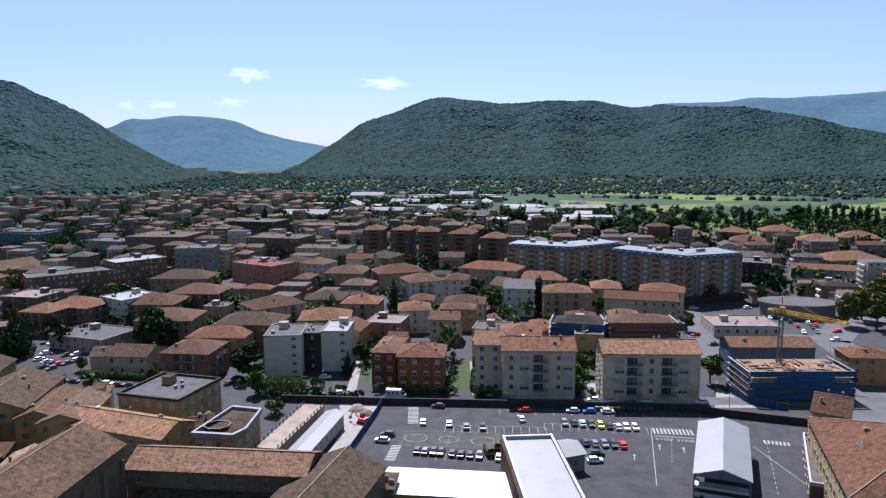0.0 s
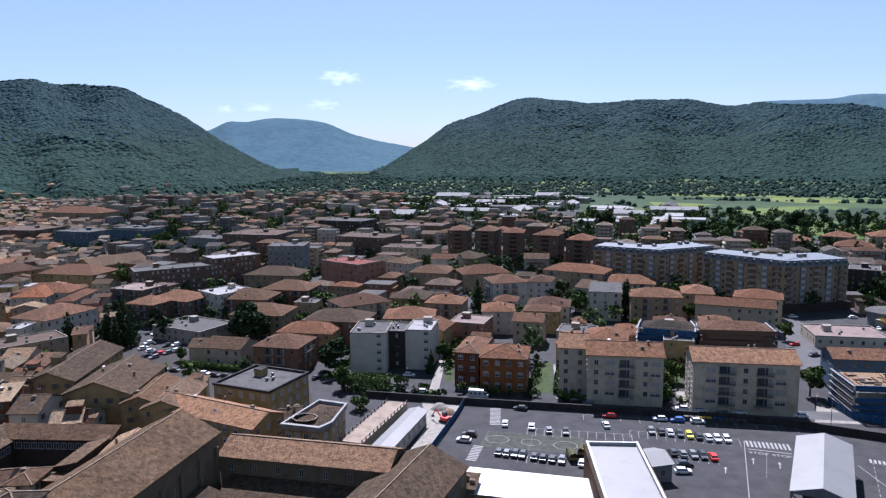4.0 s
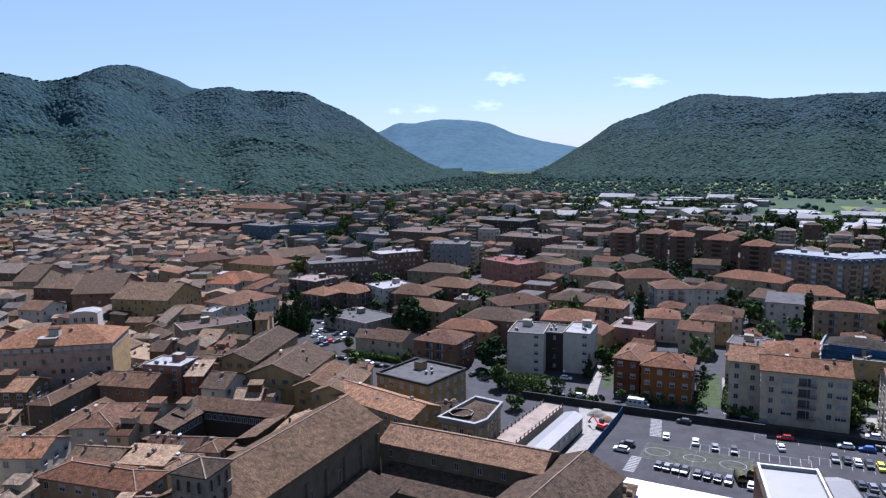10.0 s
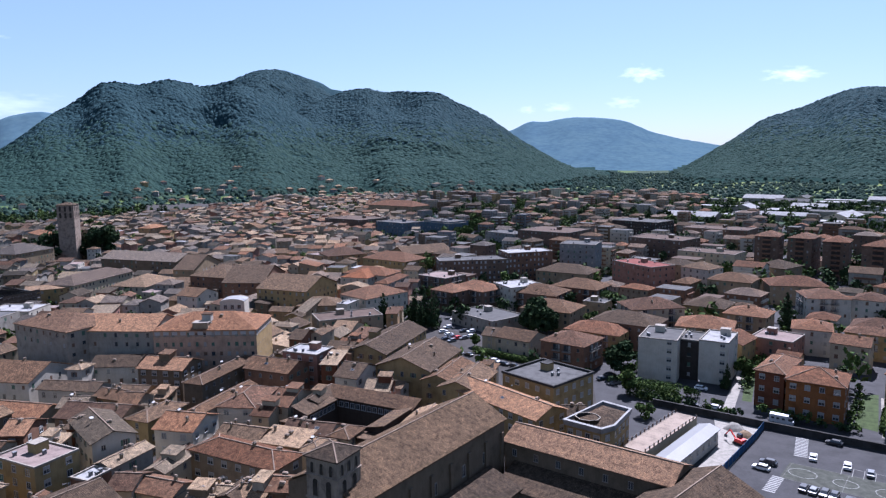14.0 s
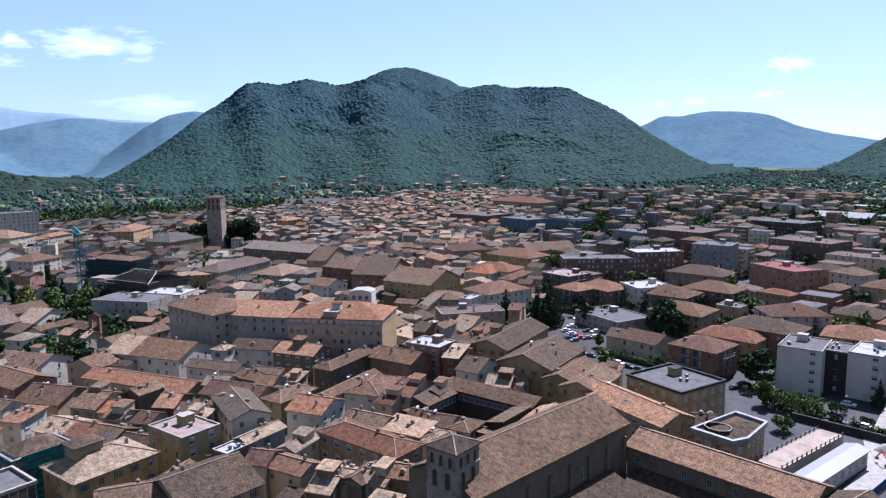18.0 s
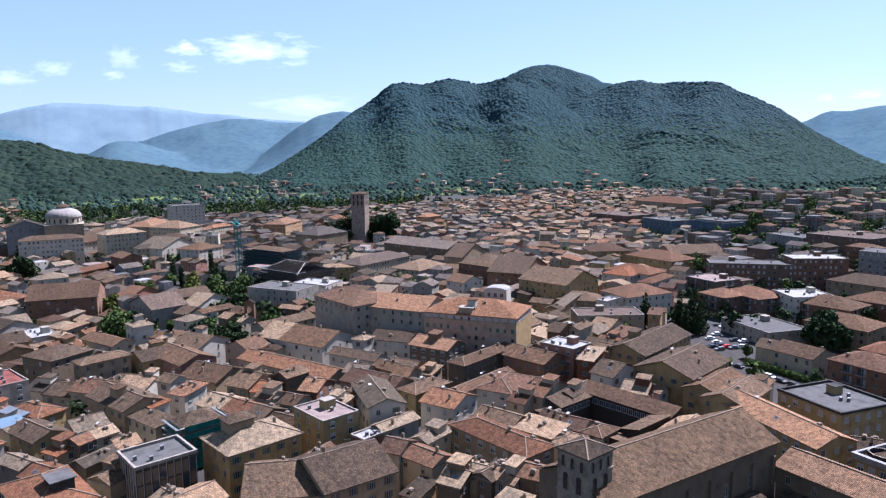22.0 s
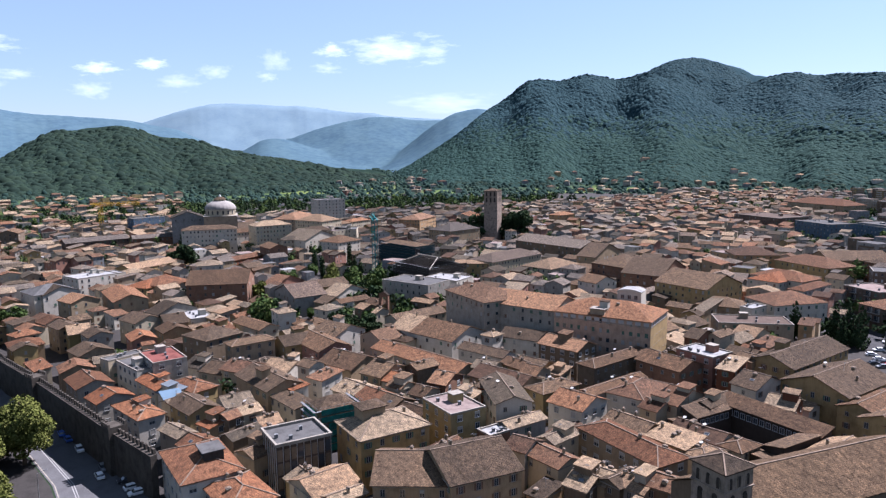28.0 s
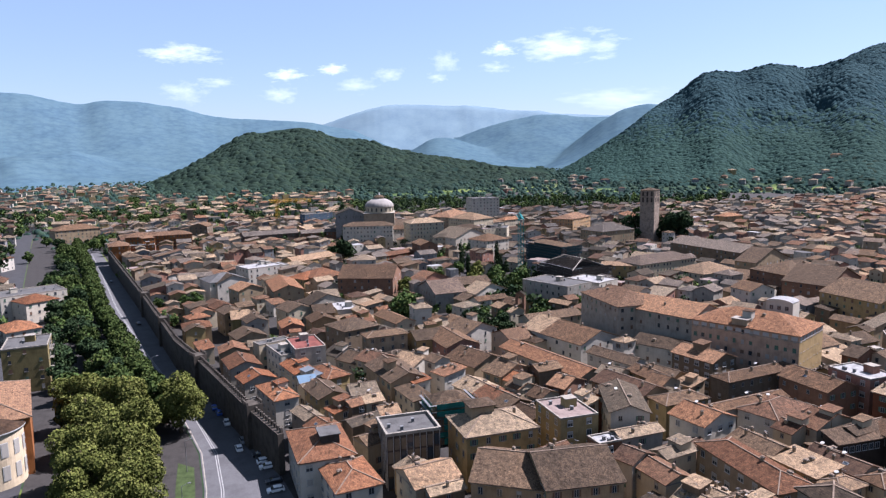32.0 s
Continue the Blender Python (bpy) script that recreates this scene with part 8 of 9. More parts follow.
def roof_terrace():
    t = thing("roof_terrace", pose(-43, 187.5, 0, 0, 0, 78), "low building with a pink tiled roof terrace and railing", "building")
    take(-43, 187.5, 33, 7, 78)
    part("wall", wall_shape(32, 6.4, 4.2, "flat", 0, "wall_cream"), t)
    s = Shape()
    s.box(-16, 16, -3.2, 3.2, 4.2, 4.35, "terrace_tan")
    part("terrace", s, t)
    for v in (-3.15, 3.15):
        for u in np.linspace(-15.8, 15.8, 14):
            s = Shape()
            s.box(-0.15, 0.15, -0.12, 0.12, 4.35, 5.3, "wall_brick")
            part("post", s, t, m=pose(u, v, 0))
        s = Shape()
        s.box(-15.8, 15.8, v - 0.04, v + 0.04, 5.0, 5.12, "black_iron")
        part("rail", s, t)


roof_terrace()
sheet("building_yard", [(-33, 167), (-25.5, 173), (-20.4, 213.5), (-34, 215.5), (-29.5, 196)], 0.04, "gravel_white", "pale gravel building yard", "yard")


def heap(name, x, y, r, h, mat, label):
    s = Shape()
    rings = [[(x + math.cos(a) * q * (1 + 0.15 * math.sin(3 * a + q)), y + math.sin(a) * q, z) for a in np.linspace(0, 2 * math.pi, 13)[:-1]] for q, z in ((r, 0), (r * 0.75, h * 0.4), (r * 0.4, h * 0.8), (0.1, h))]
    for a, b in zip(rings, rings[1:]):
        for i in range(12):
            j = (i + 1) % 12
            s.poly([a[i], a[j], b[j], b[i]], mat)
    tagged(new(name, s.mesh(name)), label, "heap")


heap("gravel_mound", -27.5, 210, 3.0, 1.9, "gravel_white", "heap of pale gravel in the yard")
heap("soil_mound", -24, 206, 2.4, 1.6, "soil", "small heap of brown soil in the yard")


def excavator(x, y, rot):
    e = thing("excavator", pose(x, y, 0, 0, 0, rot), "red compact excavator in the building yard", "excavator")
    for v in (-0.9, 0.9):
        s = Shape()
        s.box(-1.5, 1.5, v - 0.25, v + 0.25, 0.03, 0.75, "rubber", 0.85)
        part("track", s, e)
    s = Shape()
    s.box(-1.5, 1.0, -1.1, 1.1, 0.75, 1.7, "red_paint", 0.95)
    part("house_body", s, e)
    s = Shape()
    s.box(-0.2, 1.1, -1.05, 0.0, 1.7, 2.8, "pane", 0.9)
    part("cab", s, e)
    s = Shape()
    s.bar((0.9, 0.5, 1.5), (2.8, 0.5, 3.4), 0.2, "red_paint")
    part("boom", s, e)
    s = Shape()
    s.bar((2.8, 0.5, 3.4), (4.2, 0.5, 1.6), 0.16, "red_paint")
    part("arm", s, e)
    s = Shape()
    s.box(3.8, 4.5, 0.1, 0.9, 0.9, 1.6, "metal_grey", 0.7)
    part("bucket", s, e)


excavator(-24.5, 199, 150)


def panel_fence(pts, h, mat, label):
    f = thing("site_fence", pose(0, 0, 0), label, "fence")
    for (ax, ay), (bx, by) in zip(pts, pts[1:]):
        n = max(1, round(math.hypot(bx - ax, by - ay) / 3))
        turn = math.degrees(math.atan2(by - ay, bx - ax))
        for k in range(n):
            x, y = ax + (bx - ax) * (k + 0.5) / n, ay + (by - ay) * (k + 0.5) / n
            s = Shape()
            s.box(-1.46, 1.46, -0.04, 0.04, 0.1, h, mat)
            p = part("panel", s, f, m=pose(x, y, 0, 0, 0, turn))
            q = Shape()
            q.box(1.44, 1.54, -0.08, 0.08, 0, h + 0.1, "metal_grey")
            part("post", q, p)


panel_fence(((-20, 214), (-21, 205), (-24.8, 182), (-26.5, 172)), 2.3, "net_blue", "blue netted fence round the building yard")
panel_fence(((95, 226), (96.5, 213), (106, 206)), 2.3, "net_blue", "blue netted fence beside the scaffolding")


def hedge(x, y, w, d, h, rot):
    lumps = [(u, v, z, 1.5, 1.4) for u in np.arange(-w / 2 + 1, w / 2, 1.6) for v in np.arange(-d / 2 + 1, d / 2, 1.6) for z in (1.2, h - 1.3)]
    ob = new("hedge", crown_mesh("hedge", lumps, 4200, 0.3, "leaf_green", 31))
    ob.matrix_basis = pose(x, y, 0, 0, 0, rot)
    tagged(ob, "large clipped dark green hedge block", "hedge")


hedge(-54, 226, 15, 7, 5.2, 0)
for x, y, w, rot in ((-4.5, 247, 26, 88), (-118, 243, 30, -10), (10.5, 236, 20, 86)):
    hedge(x, y, w, 2.6, 2.4, rot)


def bins():
    for i in range(11):
        b = thing("waste_bin", pose(47.5 + i * 1.62, 207.2 - i * 0.13, 0, 0, 0, -4), "wheeled waste container by the wall", "bin", "waste bins")
        s = Shape()
        s.box(-0.65, 0.65, -0.5, 0.5, 0.15, 1.15, "black_iron", 1.08)
        part("body", s, b)
        s = Shape()
        s.box(-0.72, 0.72, -0.56, 0.56, 1.15, 1.35, "crane_yellow" if i in (3, 4) else "net_blue" if i in (5, 6) else "black_iron", 0.9)
        part("lid", s, b)


bins()

def terrace_house():
    """Five-sided ochre house with a broad white roof rim, a low tiled roof and a sunken eight-sided terrace."""
    cx, cy, h = -55.5, 173.5, 10.3
    t = thing("house", pose(cx, cy, 0), "ochre yellow three-storey house with a broad white roof rim", "house")
    rim = [(x - cx, y - cy) for x, y in ((-63.2, 165.0), (-52.2, 163.2), (-49.9, 167.4), (-49.5, 181.4), (-58.4, 183.8))]
    scale = lambda f: [(x * f, y * f) for x, y in rim]
    s = Shape()
    s.prism(scale(0.9), -0.5, h + 0.1, "wall_yellow")
    part("wall", s, t)
    s, out, ins, low = Shape(), scale(1.0), scale(0.89), scale(0.96)
    for i in range(5):
        j = (i + 1) % 5
        s.poly([(*out[i], h + 1.3), (*out[j], h + 1.3), (*ins[j], h + 1.3), (*ins[i], h + 1.3)], "roof_rim_grey")
        s.poly([(*low[i], h - 0.2), (*low[j], h - 0.2), (*out[j], h + 1.3), (*out[i], h + 1.3)], "roof_rim_grey")
        s.poly([(*ins[j], h), (*ins[i], h), (*ins[i], h + 1.3), (*ins[j], h + 1.3)], "roof_rim_grey")
        s.poly([(*scale(0.88)[i], h - 0.2), (*scale(0.88)[j], h - 0.2), (*low[j], h - 0.2), (*low[i], h - 0.2)], "roof_rim_grey")
    part("roof_rim", s, t, "white rendered roof rim")
    V, F, UV, top = [], [], [], Vector((1.6, 1.5, h + 2.4))
    for i in range(5):
        p, q = Vector((*ins[i], h + 0.3)), Vector((*ins[(i + 1) % 5], h + 0.3))
        n = (q - p).cross(top - p).normalized()
        e = Vector((-n.y, n.x, 0)).normalized()
        F.append((len(V), len(V) + 1, len(V) + 2))
        V += [p, q, top]
        UV += [(k.dot(e), k.dot(n.cross(e))) for k in (p, q, top)]
    part("roof", mesh_from("roof", V, F, ("tile_brown",), uvs=UV), t)
    ring = lambda r, z: [(-2.2 + r * 1.15 * math.cos(0.39 + k * math.pi / 4), -4.6 + r * math.sin(0.39 + k * math.pi / 4), z) for k in range(8)]
    s = Shape()
    for i in range(8):
        j = (i + 1) % 8
        a, b, c, d = ring(3.0, h + 0.3), ring(3.0, h + 1.75), ring(2.78, h + 1.75), ring(2.78, h + 0.35)
        s.poly([a[i], a[j], b[j], b[i]], "tile_brown")
        s.poly([b[i], b[j], c[j], c[i]], "trim_stone")
        # dark sides and floor paint in the shade of the pit
        s.poly([c[i], c[j], d[j], d[i]], "dark_render")
    s.poly(ring(2.78, h + 0.4), "dark_render")
    part("sunken_terrace", s, t, "dark eight-sided terrace sunk into the roof")
    for i, n in ((0, 4), (1, 1), (2, 4)):
        p, q = Vector((*scale(0.9)[i], 0)), Vector((*scale(0.9)[(i + 1) % 5], 0))
        turn = math.degrees(math.atan2(q.y - p.y, q.x - p.x))
        for k in range(n):
            for z in (5.2, 8.4):
                w = p.lerp(q, (k + 0.5) / n)
                part("window", WINDOWS["new"][(i + k) % 4], t, m=pose(w.x, w.y, z, 0, 0, turn))


terrace_house()


def brick_block():
    """Low flat-roofed brick building with a white parapet beside the lane."""
    t = thing("building", pose(90.5, 159.5, 0, 0, 0, 65.5), "low brick building with a flat roof and white parapet", "building")
    take(90.5, 159.5, 30, 5.6, 65.5)
    part("wall", wall_shape(30, 5.4, 5.6, "flat", 0, "wall_brick"), t)
    s = Shape()
    s.box(-14.7, 14.7, -2.4, 2.4, 5.5, 5.75, "flat_greyflat")
    part("roof", s, t)
    for x0, x1, y0, y1 in ((-15.1, 15.1, -2.8, -2.4), (-15.1, 15.1, 2.4, 2.8), (-15.1, -14.7, -2.4, 2.4), (14.7, 15.1, -2.4, 2.4)):
        s = Shape()
        s.box(x0, x1, y0, y1, 5.4, 6.3, "lead")
        part("parapet", s, t)
    for k in range(6):
        part("window", WINDOWS["new"][2], t, m=pose(-12 + k * 4.8, 2.7, 3.0, 0, 0, 180))


brick_block()
house(-13.2, 143.4, 4.6, 5.4, 8.6, -6, 'shed', 'stone', 'dark')

# ---- scaffolded buildings and cranes ----
surface("net_night", (0.012, 0.035, 0.042), 0.85, 0.3, 0.4, 2.0)
surface("net_teal", (0.02, 0.16, 0.13), 0.8, 0.3, 0.4, 2.0)



def scaffold(x, y, w, d, h, rot, net, inner, roof, label):
    """A building wrapped in a tube scaffold with planks and netting."""
    take(x, y, w + 2, d + 2, rot)
    t = thing("scaffolded_building", pose(x, y, 0, 0, 0, rot), label, "building")
    part("wall", wall_shape(w, d, h, "flat", 0, inner), t)
    if roof == "deck":
        s = Shape()
        s.box(-w / 2, w / 2, -d / 2, d / 2, h, h + 0.2, "timber")
        part("deck", s, t)
        g = random.Random(3)
        for k in range(70):
            u, v, a = g.uniform(-w / 2 + 1, w / 2 - 1), g.uniform(-d / 2 + 1, d / 2 - 1), g.choice((0, 90))
            s = Shape()
            s.box(-g.uniform(0.6, 2.4), g.uniform(0.6, 2.4), -0.3, 0.3, h + 0.2, h + g.uniform(0.3, 0.8), g.choice(("timber", "wall_brick", "wall_peach", "black_iron", "wall_brownred", "metal_grey")))
            part("stacked_board", s, t, m=pose(u, v, 0, 0, 0, a))
    elif roof == "bones":
        for k in np.linspace(-w / 2 + 2, w / 2 - 2, 11):
            for sg in (-1, 1):
                s = Shape()
                s.bar((k, sg * d / 2, h), (k * 0.7, 0, h + 5.0), 0.22, "char_and_shade")
                part("rafter", s, t)
        s = Shape()
        s.bar((-w / 2 * 0.7, 0, h + 5), (w / 2 * 0.7, 0, h + 5), 0.3, "wall_grey")
        part("ridge_beam", s, t)
        for a in (-1, 1):
            for b in (-1, 1):
                s = Shape()
                s.bar((a * w / 2, b * d / 2, h), (a * w / 2 * 0.5, 0, h + 5), 0.3, "wall_grey")
                part("hip_beam", s, t)
    else:
        V, F, UV, lines = roof_faces(w, d, h, "hip", 2.6, 0.4)
        part("roof", mesh_from("roof", V, F, ("tile_" + roof,), uvs=UV), t)
    a, b = w / 2 + 1.2, d / 2 + 1.2
    top = h + 1.6
    for p, q in (((-a, -b), (a, -b)), ((a, -b), (a, b)), ((-a, -b), (-a, b))):
        n = max(2, round(math.hypot(q[0] - p[0], q[1] - p[1]) / 2.6))
        for i in range(n + 1):
            u, v = p[0] + (q[0] - p[0]) * i / n, p[1] + (q[1] - p[1]) * i / n
            s = Shape()
            s.box(-0.05, 0.05, -0.05, 0.05, 0, top, "metal_grey")
            part("standard", s, t, m=pose(u, v, 0))
        L, turn = math.hypot(q[0] - p[0], q[1] - p[1]), math.degrees(math.atan2(q[1] - p[1], q[0] - p[0]))
        g = random.Random(int(L * 10))
        m = pose(*p, 0, 0, 0, turn)
        for z in np.arange(2.0, top, 2.0):
            s = Shape()
            s.box(0, L, 0.05, 0.75, z - 0.06, z, "metal_grey")
            part("walkway", s, t, m=m)
            s = Shape()
            s.box(g.choice((0, 0, 0.1, 0.25)) * L, L * g.choice((1, 1, 0.8)), -0.09, -0.06, z - 1.55 + g.uniform(0, 0.3), z + g.uniform(0.1, 0.4), net)
            part("net", s, t, m=m)
            s = Shape()
            s.box(0, L, -0.14, -0.1, z + 1.0, z + 1.05, "metal_grey")
            part("guard_rail", s, t, m=m)


scaffold(114.4, 222, 31, 15, 9.0, -1, "net_blue", "wall_grey", "deck", "half-built house wrapped in blue scaffold netting")
scaffold(55, 276, 19, 13, 11.5, -15, "net_blue", "wall_grey", "greytile", "house wrapped in blue scaffold netting")
scaffold(80, 277, 26, 13, 11.5, -2, "shutter_brown", "wall_brownpink", "orange", "house behind brown scaffold netting with a half-tiled roof")
scaffold(-378, 180, 34, 26, 13, 12, "char_and_shade", "char_and_shade", "bones", "burnt-out building with bare roof timbers and green scaffolding")
scaffold(-440, 192, 38, 15, 17, 15, "net_night", "char_and_shade", "brown", "tall building behind dark green scaffolding")


def lattice(s, p, q, half, mat, bays, thick=0.12):
    """A square lattice beam from p to q."""
    p, q = Vector(p), Vector(q)
    d = (q - p).normalized()
    u = d.orthogonal().normalized() * half
    v = d.cross(u)
    offs = [u + v, u - v, -u - v, -u + v]
    for o in offs:
        s.bar(p + o, q + o, thick, mat)
    for k in range(bays):
        a, b = p + (q - p) * k / bays, p + (q - p) * (k + 1) / bays
        for i in range(4):
            s.bar(a + offs[i], b + offs[(i + 1) % 4], thick * 0.6, mat)


def crane(x, y, h, turn, reach, back, mat, label, drop=0.0, mast=None, thick=0.12):
    t = thing("tower_crane", pose(x, y, 0, 0, 0, turn), label, "crane")
    s = Shape()
    lattice(s, (0, 0, 0), (0, 0, h), 5 * thick, mast or mat, int(h / (thick * 13)), thick)
    part("mast", s, t)
    s = Shape()
    lattice(s, (0, 0, h), (reach, 0, h - drop), 4.5 * thick, mat, int(reach / (thick * 15)), thick)
    part("jib", s, t)
    s = Shape()
    lattice(s, (0, 0, h), (-back, 0, h), 4 * thick, mat, max(2, int(back / 1.8)), thick)
    part("counter_jib", s, t)
    s = Shape()
    s.box(-back - 0.8, -back + 1.2, -0.7, 0.7, h - 1.8, h + 0.2, "wall_grey")
    part("counterweight", s, t)
    s = Shape()
    s.box(-0.9, 0.9, -0.9, 0.9, h - 0.2, h + 1.6, mat, 0.8)
    part("slewing_head", s, t)
    s = Shape()
    s.bar((0, 0, h + 1.5), (0, 0, h + 5), 0.2, mat)
    s.bar((0, 0, h + 5), (reach * 0.7, 0, h - drop * 0.7), 0.05, mat)
    s.bar((0, 0, h + 5), (-back, 0, h), 0.05, mat)
    part("tie_bars", s, t)


crane(-430, 165, 37, 163, 26, 9, "crane_teal", "tall teal tower crane over the scaffolding", 0.0, None, 0.26)
crane(111.5, 224, 27, -55, 21, 4, "crane_yellow", "slim tower crane with a yellow jib and grey mast", 0.0, "metal_grey")

scaffold(-179, 55, 11, 8, 11.5, 95, "net_teal", "wall_tan", "brown", "old house behind teal scaffold netting")
crane(-800, 5.6, 31, 88, 38, 9, "crane_yellow", "far yellow tower crane over the roofs", 0.0, None, 0.3)
metal_roof_shed("lean_to_shed", -214, 16.6, 5, 5, 9.4, 98, 0.9, "wall_cream", "metal_blue", "small lean-to with a pale blue sheet roof")

# ---- landmarks of the old town ----


def dome():
    t = thing("domed_church", pose(-620, 97, 0, 0, 0, 80), "white church with a low grey dome and tiled lantern", "church")
    take(-620, 97, 29, 29, 80)
    s = Shape()
    s.box(-13.5, 13.5, -13.5, 13.5, -0.5, 28.6, "wall_beige")
    s.box(-14, 14, -14, 14, 28.6, 29.1, "trim_stone")
    part("body", s, t)
    s = Shape()
    s.tube(0, 0, 29.1, 34.5, 12.7, 12.7, "wall_cream", 24)
    part("drum", s, t)
    s = Shape()
    s.tube(0, 0, 34.2, 34.7, 13.2, 13.2, "trim_stone", 24)
    part("cornice", s, t)
    for k in range(18):
        q = Shape()
        arch_panel(q, 0, 1.5, -1.6, 1.6, -12.74, "pane")
        part("drum_window", q, t, m=pose(0, 0, 31.8, 0, 0, k * 20 + 10))
    s = Shape()
    prof = [(12.9 * math.cos(a), 34.7 + 7.0 * math.sin(a)) for a in np.linspace(0, 1.3, 9)]
    for (r0, z0), (r1, z1) in zip(prof, prof[1:]):
        s.tube(0, 0, z0, z1, r0, r1, "dome_shell", 24, False)
    part("dome", s, t)
    s = Shape()
    s.tube(0, 0, 40.6, 42.6, 4.4, 4.4, "wall_cream", 12)
    part("lantern", s, t)
    s = Shape()
    s.tube(0, 0, 42.6, 44.6, 5.4, 2.0, "tile_pale", 12)
    s.tube(0, 0, 44.6, 46.8, 1.2, 0.1, "lead", 10)
    part("lantern_roof", s, t)


dome()
for tx, ty in ((-556, 316), (-544, 340), (-538, 347)):
    tree("cedar", tx, ty, 27, group="pines by the tower")
for px, py, pw, pd, ph, pr, wallc, tilec in ((-584, 82, 42, 15, 21, 80, "white", "brown"), (-572, 128, 30, 18, 23, 98, "cream", "pale"), (-560, 163, 22, 14, 18, 84, "white", "brown"), (-538, 142, 26, 12, 14, 88, "cream", "greytile")):
    house(px, py, pw, pd, ph, pr, "hip", wallc, tilec, "W", "palaces by the domed church")
wing("grey_basilica", -640, 72, 26, 24, 27, 85, "xgable", "bluegrey", "greytile", "tall blue-grey church front with a gabled top", 4)


def white_annex():
    t = thing("roof_annex", pose(-204, 184, 0, 0, 0, 32), "white curved plant room rising from the tiled roof", "annex")
    s = Shape()
    s.box(-4.6, 4.6, -3.4, 3.4, 0, 26.0, "wall_white")
    part("wall", s, t)
    s = Shape()
    for a, b in zip(np.linspace(-4.6, 4.6, 9), np.linspace(-4.6, 4.6, 9)[1:]):
        za, zb = 26.0 + 1.4 * math.sqrt(1 - (a / 4.9) ** 2), 26.0 + 1.4 * math.sqrt(1 - (b / 4.9) ** 2)
        s.poly([(a, -3.5, za), (b, -3.5, zb), (b, 3.5, zb), (a, 3.5, za)], "flat_whiteflat")
        s.poly([(a, -3.5, 25.9), (b, -3.5, 25.9), (b, -3.5, zb), (a, -3.5, za)], "wall_white")
    part("vault", s, t)
    for u in (-2.6, 0, 2.6):
        part("window", WINDOWS["new"][2], t, m=pose(u, -3.4, 24.3))


white_annex()


def bell_gable(x, y, rot):
    t = thing("bell_gable", pose(x, y, 0, 0, 0, rot), "small brick bell gable with one arched opening", "bell gable")
    s = Shape()
    s.box(-2.4, -1.1, -0.7, 0.7, 0, 13, "wall_brownpink")
    s.box(1.1, 2.4, -0.7, 0.7, 0, 13, "wall_brownpink")
    s.box(-2.4, 2.4, -0.7, 0.7, 13, 14.2, "wall_brownpink")
    part("arch", s, t)
    s = Shape()
    s.poly([(-2.7, -0.9, 14.2), (2.7, -0.9, 14.2), (0, -0.9, 15.8)], "wall_brownpink")
    s.poly([(-2.7, -0.9, 14.2), (0, -0.9, 15.8), (0, 0.9, 15.8), (-2.7, 0.9, 14.2)], "tile_brown")
    s.poly([(0, -0.9, 15.8), (2.7, -0.9, 14.2), (2.7, 0.9, 14.2), (0, 0.9, 15.8)], "tile_brown")
    part("cap", s, t)


bell_gable(-300, 119, 40)


def oval_hall():
    t = thing("oval_hall", pose(172, 331, 0, 0, 0, -10), "low oval building with a flat grey roof", "building")
    take(172, 331, 36, 24, -10)
    s = Shape()
    pts = [(17 * math.cos(a), 11 * math.sin(a)) for a in np.linspace(0, 2 * math.pi, 33)[:-1]]
    s.prism(pts, -0.3, 6.2, "wall_bluegrey")
    part("wall", s, t)
    s = Shape()
    s.prism([(x * 1.06, y * 1.06) for x, y in pts], 6.2, 7.0, "flat_greyflat", "trim_stone")
    part("roof", s, t)


oval_hall()

# ---- parked cars ----
PAINTS = dict(white=(0.52, 0.52, 0.515), black=(0.018, 0.02, 0.024), grey=(0.11, 0.115, 0.12), blue=(0.025, 0.07, 0.26), red=(0.50, 0.02, 0.018), yellow=(0.55, 0.50, 0.03))
for k, v in PAINTS.items():
    m_, n_, l_, b_ = material("paint_" + k, 0.35, 0.0, 0.35)
    b_.inputs["Base Color"].default_value = rgb(v)
    b_.inputs["Coat Weight"].default_value = 0.2


